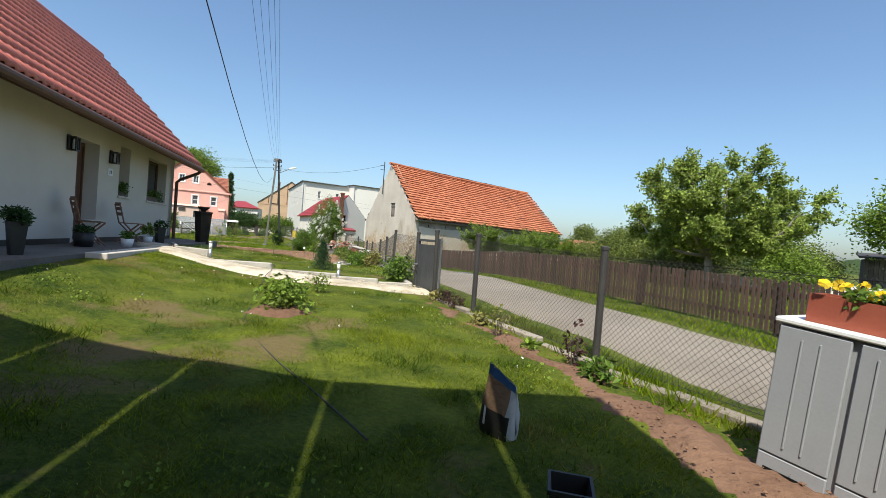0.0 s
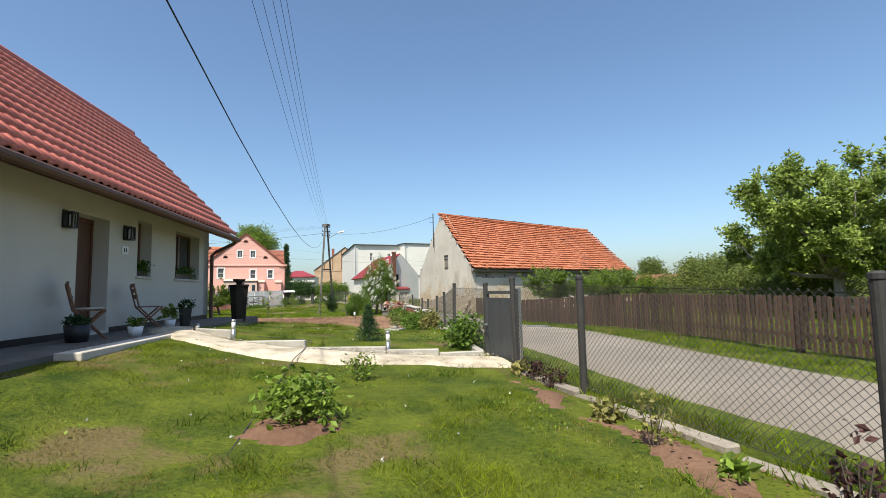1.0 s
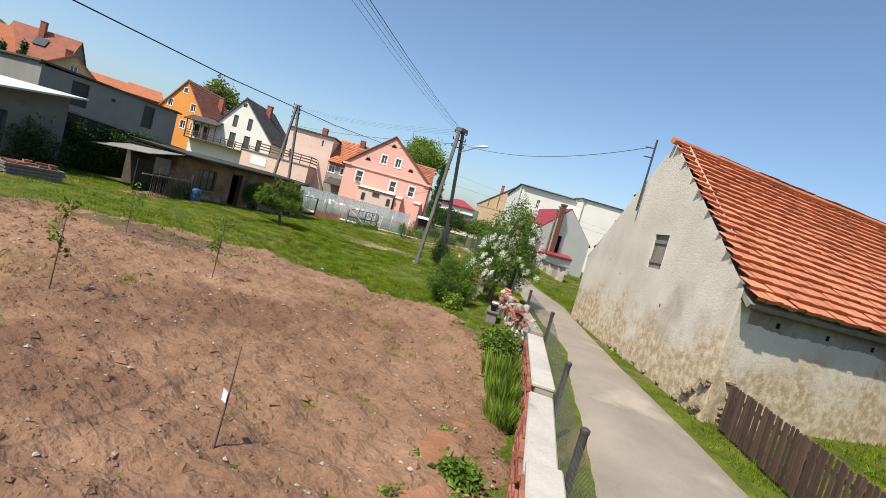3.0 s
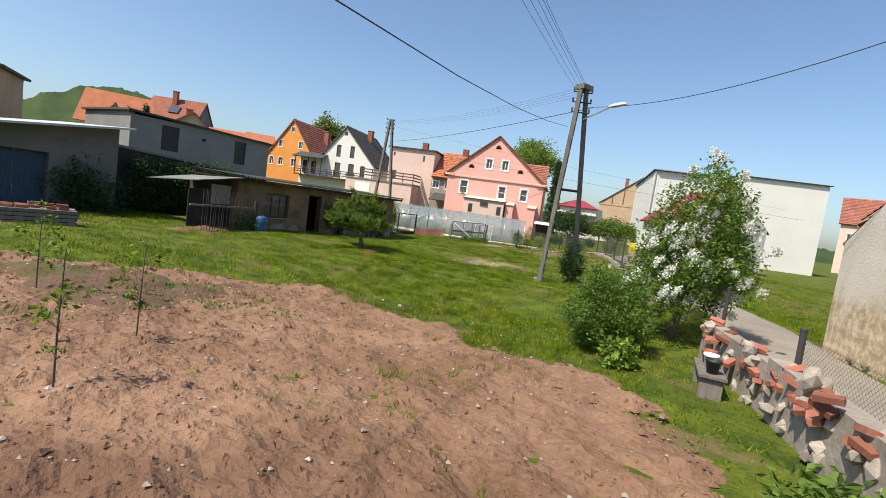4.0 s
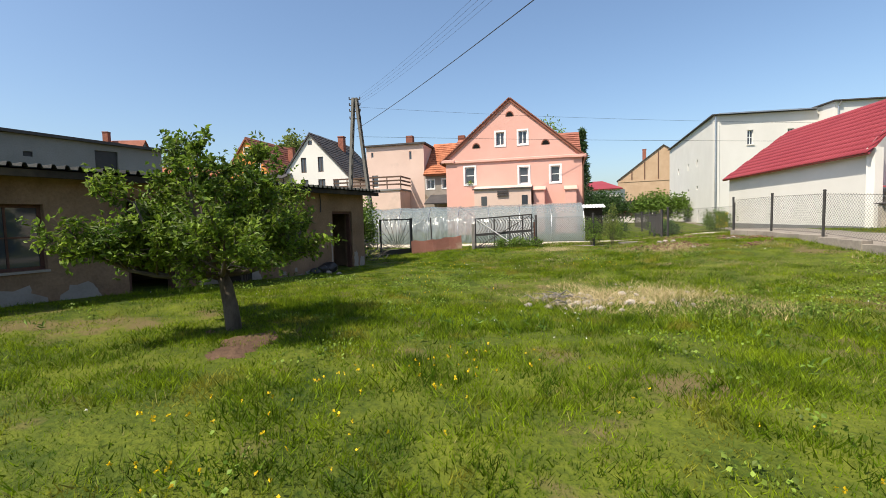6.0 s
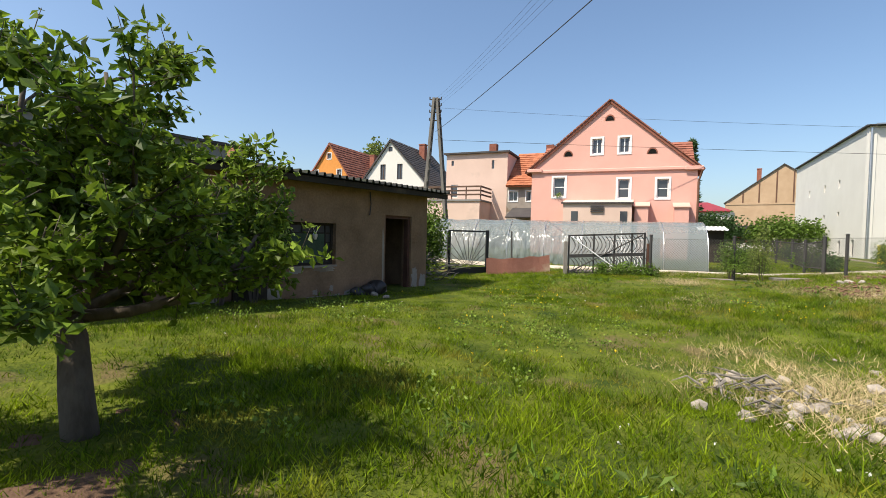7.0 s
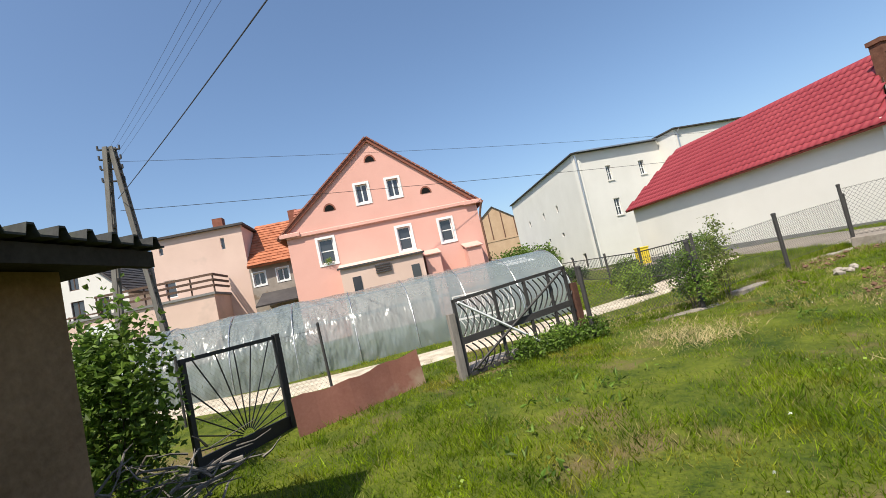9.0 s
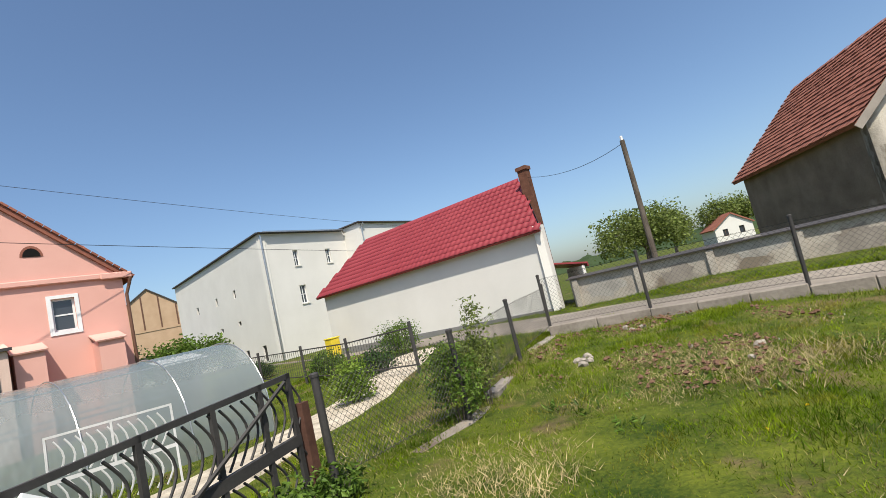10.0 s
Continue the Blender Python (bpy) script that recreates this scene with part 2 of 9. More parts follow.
    fadedsheet=mat("faded_red_sheet", (0.30, 0.125, 0.09), (0.42, 0.2, 0.145), 1.8, 24, 0.75, 0.4, c=(0.5, 0.36, 0.26), spot=0.05),
    meshgreen=mat("dusty_green_mesh", (0.035, 0.055, 0.038), (0.075, 0.105, 0.07), 3.0, 60, 0.85, 0.3, c=(0.10, 0.12, 0.09), spot=0.03),
    sheetgrey=mat("corrugated_sheet", (0.13, 0.127, 0.12), (0.24, 0.232, 0.22), 1.2, 20, 0.9, 0.4, c=(0.1, 0.095, 0.085), spot=0.02),
    palesheet=mat("pale_sheet", (0.36, 0.36, 0.35), (0.52, 0.52, 0.51), 1.2, 20, 0.6, 0.3, c=(0.24, 0.22, 0.2), spot=0.02),
    stone=mat("stone", (0.23, 0.195, 0.16), (0.38, 0.335, 0.285), 3, 25, 0.95, 0.6, rand=0.2),
    drystraw=mat("dry_straw", (0.36, 0.28, 0.14), (0.52, 0.42, 0.24), 4, 30, 0.95, 0.2, rand=0.3),
    fadedblue=mat("faded_blue_paint", (0.035, 0.055, 0.085), (0.07, 0.10, 0.14), 3, 20, 0.85, 0.3, stretch=(5, 5, 0.8)),
    bluepaint=mat("blue_plastic", (0.02, 0.07, 0.17), (0.035, 0.11, 0.26), 3, 30, 0.5, 0.1),
    yellow=mat("yellow_plastic", (0.62, 0.46, 0.02), (0.72, 0.55, 0.04), 3, 30, 0.5, 0.05),
    blade=leaf_mat("grass_blade", (0.055, 0.105, 0.005), (0.235, 0.315, 0.012), (0.25, 0.235, 0.03), 0.05),
    tussock=leaf_mat("tussock_blade", (0.05, 0.092, 0.008), (0.1, 0.155, 0.016)),
    lawnblade=leaf_mat("lawn_blade", (0.07, 0.112, 0.007), (0.25, 0.295, 0.016), (0.20, 0.165, 0.035), 0.09),
    blade_dry=leaf_mat("grass_pale", (0.20, 0.20, 0.055), (0.32, 0.28, 0.11)),
    leaf=leaf_mat("leaf_mid", (0.08, 0.145, 0.018), (0.15, 0.23, 0.035)),
    leaf_bright=leaf_mat("leaf_bright", (0.13, 0.21, 0.022), (0.23, 0.31, 0.05)),
    leaf_apple=leaf_mat("leaf_apple", (0.06, 0.115, 0.01), (0.21, 0.29, 0.03)),
    leaf_dark=leaf_mat("leaf_dark", (0.03, 0.07, 0.018), (0.065, 0.12, 0.03)),
    leaf_sunny=leaf_mat("leaf_sunny", (0.19, 0.26, 0.045), (0.32, 0.39, 0.085)),
    leaf_olive=leaf_mat("leaf_olive", (0.125, 0.165, 0.035), (0.205, 0.245, 0.06)),
    leaf_red=leaf_mat("leaf_red", (0.05, 0.025, 0.025), (0.10, 0.045, 0.04)),
    conifer=leaf_mat("conifer", (0.045, 0.095, 0.035), (0.09, 0.15, 0.055)),
    petal=leaf_mat("white_petal", (0.7, 0.7, 0.62), (0.82, 0.82, 0.76)),
    petal_y=leaf_mat("yellow_petal", (0.75, 0.5, 0.01), (0.85, 0.62, 0.03)),
)

# ---- ground ----
GROUND = (
    (14, -8, .3), (7.5, 1.2, .43), (5.75, 3.3, .55), (4.1, 5.6, .55), (2.6, 4.7, .73), (-.3, 4.35, .88), (-4, 9, .9), (2, -4, .75),
    (-8, 13, .6), (0, 13, .3), (-2, 17, .1), (-14, 22.7, -.2), (-21.1, 30.2, .0), (-16.2, 30, .17), (-21.3, 24.8, .3), (-28, 36.8, .4),
    (-31, 44, .2), (-28.9, 30, .14), (-24, 21, .5), (-1.2, 22.3, .4), (-9, 33.5, .3), (-20.9, 49, .6), (-18, 14, .6), (-30, 58, .4), (20, 12, .5), (10, 28, .5), (-21.8, 41.8, .65), (-17.5, 45, .85), (-1.14, 3.9, .99), (-.8, 4.6, .95), (-2.4, 6.4, .98), (.25, 1.28, .98), (1.65, -1.4, .9), (1.2, 4.3, .83), (6.7, -1.3, .47), (4.77, -.67, .54), (3.7, .5, .58), (3.0, 2.4, .63), (7.2, -3, .42), (5, -3, .53),
)


def ground_z(x, y):
    s = w = 0.0
    for a, b, c in GROUND:
        k = 1.0 / ((x - a) ** 2 + (y - b) ** 2 + 4.0) ** 1.5
        s += k * c
        w += k
    far = 1.0 / (90.0 ** 3)
    # the lawn rises in a bank to the terrace of the bungalow
    u, v = -0.465 * (x + 5.26) + 0.885 * (y - 8.55), -0.885 * (x + 5.26) - 0.465 * (y - 8.55)
    bank = 0.0
    if -16 < u < 2 and -5 < v < 6:
        bank = 0.17 * math.exp(-max(0.0, -1.5 - v) ** 2) * min(1.0, max(0.0, (-1.5 - u) / 3))
    return (s + far * .4) / (w + far) + bank


def rough_z(x, y):
    return ground_z(x, y) + 0.05 * noise.noise((x * 0.5, y * 0.5, 0.3)) + 0.025 * noise.noise((x * 1.9, y * 1.9, 7.1))


# ---- makers ----
def link_mesh(name, verts, faces, material, parent=None, label="", smooth=False):
    me = bpy.data.meshes.new(name)
    me.from_pydata(verts, [], faces)
    me.materials.append(material)
    if smooth:
        me.polygons.foreach_set("use_smooth", [True] * len(me.polygons))
    ob = new(name, me)
    if parent:
        ob.parent = parent
    if label:
        ob["label"] = label
    return ob


def part(name, bm, material, parent=None, label="", smooth=False, bevel=0.0):
    if bevel:
        bmesh.ops.bevel(bm, geom=bm.edges[:], offset=bevel, segments=1, affect="EDGES", clamp_overlap=True)
    me = bpy.data.meshes.new(name)
    bmesh.ops.recalc_face_normals(bm, faces=bm.faces)
    bm.to_mesh(me)
    bm.free()
    me.materials.append(material)
    if smooth:
        me.polygons.foreach_set("use_smooth", [True] * len(me.polygons))
    ob = new(name, me)
    if parent:
        ob.parent = parent
    if label:
        ob["label"] = label
    return ob


def thing(name, m, label, category, group="", kind=""):
    e = new(name)
    e.empty_display_size = 0.1
    e.matrix_world = m
    return tagged(e, label, category, group, kind)


def box(bm, x0, x1, y0, y1, z0, z1, m=None):
    vs = [bm.verts.new(m @ Vector(v) if m else v) for v in
          ((x0, y0, z0), (x1, y0, z0), (x1, y1, z0), (x0, y1, z0), (x0, y0, z1), (x1, y0, z1), (x1, y1, z1), (x0, y1, z1))]
    for f in ((0, 3, 2, 1), (4, 5, 6, 7), (0, 1, 5, 4), (1, 2, 6, 5), (2, 3, 7, 6), (3, 0, 4, 7)):
        bm.faces.new([vs[i] for i in f])
    return bm


def boxes(*bs):
    bm = bmesh.new()
    for b in bs:
        box(bm, *b)
    return bm


def slab(bm, a, b, c, d, t):
    """A plate over four corners, t thick downwards along its normal."""
    a, b, c, d = (Vector(v) for v in (a, b, c, d))
    n = (b - a).cross(d - a).normalized()
    if n.z < 0:
        n = -n
    top = [bm.verts.new(v) for v in (a, b, c, d)]
    low = [bm.verts.new(v - n * t) for v in (a, b, c, d)]
    bm.faces.new(top)
    bm.faces.new(low[::-1])
    for i in range(4):
        j = (i + 1) % 4
        bm.faces.new((top[i], low[i], low[j], top[j]))
    return bm


def tube(bm, pts, r0, r1=None, n=8, cap=True):
    """A round bar through points, tapering from r0 to r1."""
    r1 = r0 if r1 is None else r1
    pts = [Vector(p) for p in pts]
    rings = []
    side = None
    for i, p in enumerate(pts):
        q = (pts[min(i + 1, len(pts) - 1)] - pts[max(i - 1, 0)]).normalized()
        if side is None:
            side = q.orthogonal().normalized()
        side = (side - q * side.dot(q)).normalized()
        up = q.cross(side)
        r = r0 + (r1 - r0) * i / (len(pts) - 1)
        rings.append([bm.verts.new(p + (side * math.cos(a) + up * math.sin(a)) * r) for a in (2 * math.pi * k / n for k in range(n))])
    for a, b in zip(rings, rings[1:]):
        for k in range(n):
            bm.faces.new((a[k], a[(k + 1) % n], b[(k + 1) % n], b[k]))
    if cap and n > 2:
        bm.faces.new(rings[0][::-1])
        bm.faces.new(rings[-1])
    return bm


def lathe(bm, prof, n=16, m=None):
    """Turned body from (radius, height) pairs."""
    rings = []
    for r, z in prof:
        vs = [(r * math.cos(2 * math.pi * k / n), r * math.sin(2 * math.pi * k / n), z) for k in range(n)]
        rings.append([bm.verts.new(m @ Vector(v) if m else v) for v in vs])
    for a, b in zip(rings, rings[1:]):
        for k in range(n):
            bm.faces.new((a[k], a[(k + 1) % n], b[(k + 1) % n], b[k]))
    bm.faces.new(rings[0][::-1])
    bm.faces.new(rings[-1])
    return bm


def at_dir(o, d, z=0.0):
    """The pose of a front: origin o, x along d, y inwards, z up."""
    return pose(o[0], o[1], z, 0, 0, math.degrees(math.atan2(d[1], d[0])))


def wall_mesh(length, z0, z1, thick, holes, cuts=(), start=0.0):
    """A wall from start to length in x, outside at y = 0, with openings (u0, u1, v0, v1); cuts: planes (point, normal) that trim its top."""
    bm = bmesh.new()
    us = sorted({start, length, *(h[0] for h in holes), *(h[1] for h in holes)})
    vs = sorted({z0, z1, *(h[2] for h in holes), *(h[3] for h in holes)})
    for u0, u1 in zip(us, us[1:]):
        for v0, v1 in zip(vs, vs[1:]):
            cu, cv = (u0 + u1) / 2, (v0 + v1) / 2
            if any(h[0] < cu < h[1] and h[2] < cv < h[3] for h in holes):
                continue
            for y in (0, thick):
                bm.faces.new([bm.verts.new(p) for p in ((u0, y, v0), (u1, y, v0), (u1, y, v1), (u0, y, v1))])
    for u0, u1, v0, v1 in [*holes, (start, length, z0, z1)]:
        ring = ((u0, v0), (u1, v0), (u1, v1), (u0, v1))
        for (a, b), (c, d) in zip(ring, ring[1:] + ring[:1]):
            bm.faces.new([bm.verts.new(p) for p in ((a, 0, b), (c, 0, d), (c, thick, d), (a, thick, b))])
    bmesh.ops.remove_doubles(bm, verts=bm.verts, dist=0.0005)
    for co, no in cuts:
        bmesh.ops.bisect_plane(bm, geom=bm.verts[:] + bm.edges[:] + bm.faces[:], plane_co=co, plane_no=no, clear_outer=True)
    return bm


def window(parent, u0, u1, v0, v1, y=0.12, bars=(1, 1), fmat=None, sill=0.0, surround=0.0, smat=None, pane=None):
    """A window set into an opening: a frame with bars, a pane behind, a sill and a raised surround."""
    fmat = fmat or M["frame"]
    w = new("window")
    w.parent = parent
    w.location = (u0, y, v0)
    W, H, f = u1 - u0, v1 - v0, min(0.07, (u1 - u0) * 0.1)
    bm = bmesh.new()
    for b in ((0, W, 0, 0.06, 0, f), (0, W, 0, 0.06, H - f, H), (0, f, 0, 0.06, f, H - f), (W - f, W, 0, 0.06, f, H - f)):
        box(bm, *b)
    for i in range(1, bars[0] + 1):
        x = W * i / (bars[0] + 1)
        box(bm, x - f * 0.55, x + f * 0.55, 0.006, 0.05, f, H - f)
    for i in range(1, bars[1] + 1):
        z = H * i / (bars[1] + 1)
        box(bm, f, W - f, 0.01, 0.045, z - f * 0.4, z + f * 0.4)
    part("window_frame", bm, fmat, w)
    part("pane", boxes((f * 0.5, W - f * 0.5, 0.028, 0.036, f * 0.5, H - f * 0.5)), pane or M["pane"], w)
    if sill:
        part("window_sill", boxes((-0.06, W + 0.06, -y - sill, -0.002, -0.05, -0.003)), smat or M["concrete"], w)
    if surround:
        s = surround
        bm = bmesh.new()
        for b in ((-s, 0, -y - 0.03, -y - 0.002, -s, H + s), (W, W + s, -y - 0.03, -y - 0.002, -s, H + s), (0, W, -y - 0.03, -y - 0.002, H, H + s), (0, W, -y - 0.03, -y - 0.002, -s, 0)):
            box(bm, *b)
        part("surround", bm, fmat, w)
    return w


def tile_data(w, l, h, kind, lip):
    """One roof tile, w wide and l long, seen along +y up the slope; its lower end has a lip."""
    xs = [i / 6 for i in range(7)] if kind == "pan" else [0, 0.5, 1]
    prof = []
    for x in xs:
        z = h * (math.sin(x * 2 * math.pi - 0.6) * 0.5 + 0.5) if kind == "pan" else 0.004 * (1 - abs(2 * x - 1))
        prof.append((x * w * 1.02, z))
    v, f = [], []
    k = len(prof)
    for y, dz in ((0, lip), (l * 1.1, 0)):
        v += [(x, y, z + dz) for x, z in prof]
    v += [(x, 0, z - 0.01) for x, z in prof]
    for i in range(k - 1):
        f.append((i, i + 1, k + i + 1, k + i))
        f.append((2 * k + i, 2 * k + i + 1, i + 1, i))
    return v, f


def tile_roof(parent, m, width, slope, w, l, kind, material, parts=300, h=0.05, lip=0.03, jitter=0.0, keep=None, sag=0.0, first="near"):
    """Courses of tiles on a slope whose lower left corner is m's origin, x along the eave, y up the slope."""
    v, f = tile_data(w, l, h, kind, lip)
    me = bpy.data.meshes.new("tile")
    me.from_pydata(v, [], f)
    me.materials.append(material)
    me.polygons.foreach_set("use_smooth", [kind == "pan"] * len(me.polygons))
    rng = random.Random(5)
    nx, ny = max(1, round(width / w)), max(1, round(slope / l))
    spots = []
    for j in range(ny):
        for i in range(nx):
            x, y = i * w, j * l
            if keep and not keep(x + w / 2, y + l / 2):
                continue
            dz = -sag * math.sin(math.pi * x / width) * math.sin(math.pi * y / slope * 0.6) + rng.uniform(-1, 1) * jitter
            spots.append((x + rng.uniform(-1, 1) * jitter * 0.5, y + rng.uniform(-1, 1) * jitter, dz, rng.uniform(-1, 1) * jitter * 2))
    if first == "right":
        spots.sort(key=lambda s: -s[0] + s[1] * 0.4)
    else:
        spots.sort(key=lambda s: s[0] + s[1] * 0.4)
    one, rest = spots[:parts], spots[parts:]
    for x, y, dz, tw in one:
        ob = new("tile", me)
        ob.parent = parent
        ob.matrix_local = m @ Matrix.Translation((x, y, dz)) @ Matrix.Rotation(tw, 4, "Y")
    if rest:
        base = np.array(v)
        V, F = [], []
        for n, (x, y, dz, tw) in enumerate(rest):
            q = base + (x, y, dz)
            q[:, 2] += (base[:, 0] - w / 2) * tw
            V.append(q)
            F += [tuple(i + n * len(v) for i in g) for g in f]
        V = np.concatenate(V)
        ob = link_mesh("tiles", V.tolist(), F, material, parent, "", kind == "pan")
        ob.matrix_local = m
        ob["kind"] = "stuff"


def slope_pose(x, y, z, ang, turn=0.0):
    """A roof slope in a front's own axes: origin at its eave, tilted up by ang degrees, turned about z."""
    return Matrix.Translation((x, y, z)) @ Matrix.Rotation(radians(turn), 4, "Z") @ Matrix.Rotation(radians(ang), 4, "X")


def leaves(name, pts, size, material, parent, label="", seed=1, flat=0.3, aspect=0.55, fold=0.25):
    """A crown: one small folded leaf at each point."""
    rng = np.random.default_rng(seed)
    n = len(pts)
    pts = np.asarray(pts, float)
    a = rng.normal(size=(n, 3))
    a[:, 2] = a[:, 2] * (1 - flat) - flat * 0.5
    a /= np.linalg.norm(a, axis=1)[:, None]
    b = rng.normal(size=(n, 3))
    b -= a * (a * b).sum(1)[:, None]
    b /= np.linalg.norm(b, axis=1)[:, None]
    c = np.cross(a, b)
    s = size * rng.uniform(0.6, 1.3, n)[:, None]
    V = np.stack([pts, pts + a * s * 0.5 + b * s * aspect * 0.5 + c * s * fold * 0.4, pts + a * s, pts + a * s * 0.5 - b * s * aspect * 0.5 + c * s * fold * 0.4], 1).reshape(-1, 3)
    idx = np.arange(n) * 4
    F = np.concatenate([np.stack([idx, idx + 1, idx + 2], 1), np.stack([idx, idx + 2, idx + 3], 1)])
    return link_mesh(name, V.tolist(), F.tolist(), material, parent, label)


def clumps(rng, centre, radii, count, per, spread, low=-0.6, shell=0.55):
    """Points in clumps spread through an uneven ellipsoid."""
    out = []
    ph = rng.uniform(0, 6, 6)
    k = 0
    while k < count:
        d = rng.normal(size=3)
        d /= np.linalg.norm(d)
        if d[2] < low:
            continue
        az = math.atan2(d[1], d[0])
        bump = 0.87 + 0.13 * math.sin(3 * az + ph[0]) + 0.12 * math.sin(5 * az + ph[1] + 3 * d[2]) + 0.1 * math.sin(6 * d[2] + ph[2]) + 0.06 * math.sin(9 * az + 7 * d[2] + ph[3])
        r = bump * (shell + (1 - shell) * rng.random() ** 0.5)
        c = np.array(centre) + d * np.array(radii) * r
        out.append(c + np.clip(rng.normal(size=(per, 3)), -1.5, 1.5) * spread * rng.uniform(0.6, 1.2))
        k += 1
    return np.concatenate(out)


def plant(name, x, y, label, category, crown, size, material, count=150, per=30, spread=0.12, trunk=None, bark="bark", seed=1, z=None, limbs=6, flower=None, low=-0.6, shell=0.5, droop=0.0, leaf_label="", slope=(0, 0)):
    """A tree or shrub: trunk (radius, height), limbs, and a crown (dx, dy, height, rx, ry, rz)."""
    rng = np.random.default_rng(seed)
    z = ground_z(x, y) - 0.03 if z is None else z
    t = thing(name, Matrix.Translation((x, y, z)), label, category)
    dx, dy, h, rx, ry, rz = crown
    pts = clumps(rng, (dx, dy, h), (rx, ry, rz), count, per, spread, low, shell)
    pts[:, 2] -= droop * np.maximum(0, pts[:, 1]) + np.maximum(0, slope[0] * pts[:, 0] + slope[1] * pts[:, 1])
    pts = pts[pts[:, 2] > 0.02]
    if trunk:
        r, th = trunk
        bm = bmesh.new()
        tube(bm, [(0, 0, -0.1), (dx * 0.1, dy * 0.1, th * 0.35), (dx * 0.3 + r * 0.4, dy * 0.3, th * 0.75), (dx * 0.5, dy * 0.5, th)], r * 1.25, r * 0.75, 9)
        part("trunk", bm, M[bark], t, smooth=True)
        for i in range(limbs):
            bm = bmesh.new()
            a = 2 * math.pi * i / limbs + rng.uniform(-0.4, 0.4)
            e = rng.uniform(0.1, 0.8)
            end = Vector((dx + math.cos(a) * rx * 0.6, dy + math.sin(a) * ry * 0.6, h + rz * (e * 0.8 - 0.25)))
            st = Vector((dx * 0.5, dy * 0.5, th * rng.uniform(0.85, 0.98)))
            mid = st.lerp(end, 0.5) + Vector((0, 0, rz * 0.12))
            tube(bm, [st, mid, end], r * 0.5, r * 0.12, 6)
            for _ in range(3):
                q = end + Vector(np.clip(rng.normal(size=3), -1, 1) * np.array((rx, ry, rz)) * 0.2)
                tube(bm, [mid.lerp(end, 0.4), mid.lerp(q, 0.6), q], r * 0.2, r * 0.05, 4)
            part("limb", bm, M[bark], t, smooth=True)
    else:
        for i in range(7):
            a = 2 * math.pi * i / 7
            bm = tube(bmesh.new(), [(0.03 * math.cos(a), 0.03 * math.sin(a), -0.05), (dx + rx * 0.3 * math.cos(a), dy + ry * 0.3 * math.sin(a), h * 0.6), (dx + rx * 0.6 * math.cos(a), dy + ry * 0.6 * math.sin(a), h + rz * 0.3)], max(0.006, rx * 0.025), 0.004, 4)
            part("stem", bm, M[bark], t)
    leaves("crown" if trunk else "foliage", pts, size, M[material], t, leaf_label, seed)
    if flower:
        fm, fc, fs, fp = flower
        fpts = clumps(rng, (dx, dy, h), (rx * 1.1, ry * 1.1, rz * 1.1), fc, fp, fs * 1.3, low, 0.92)
        fpts[:, 2] -= droop * np.maximum(0, fpts[:, 1]) + np.maximum(0, slope[0] * fpts[:, 0] + slope[1] * fpts[:, 1])
        leaves("blossom", fpts, fs, M[fm], t, "", seed + 9, flat=-0.2, aspect=0.9)
    return t


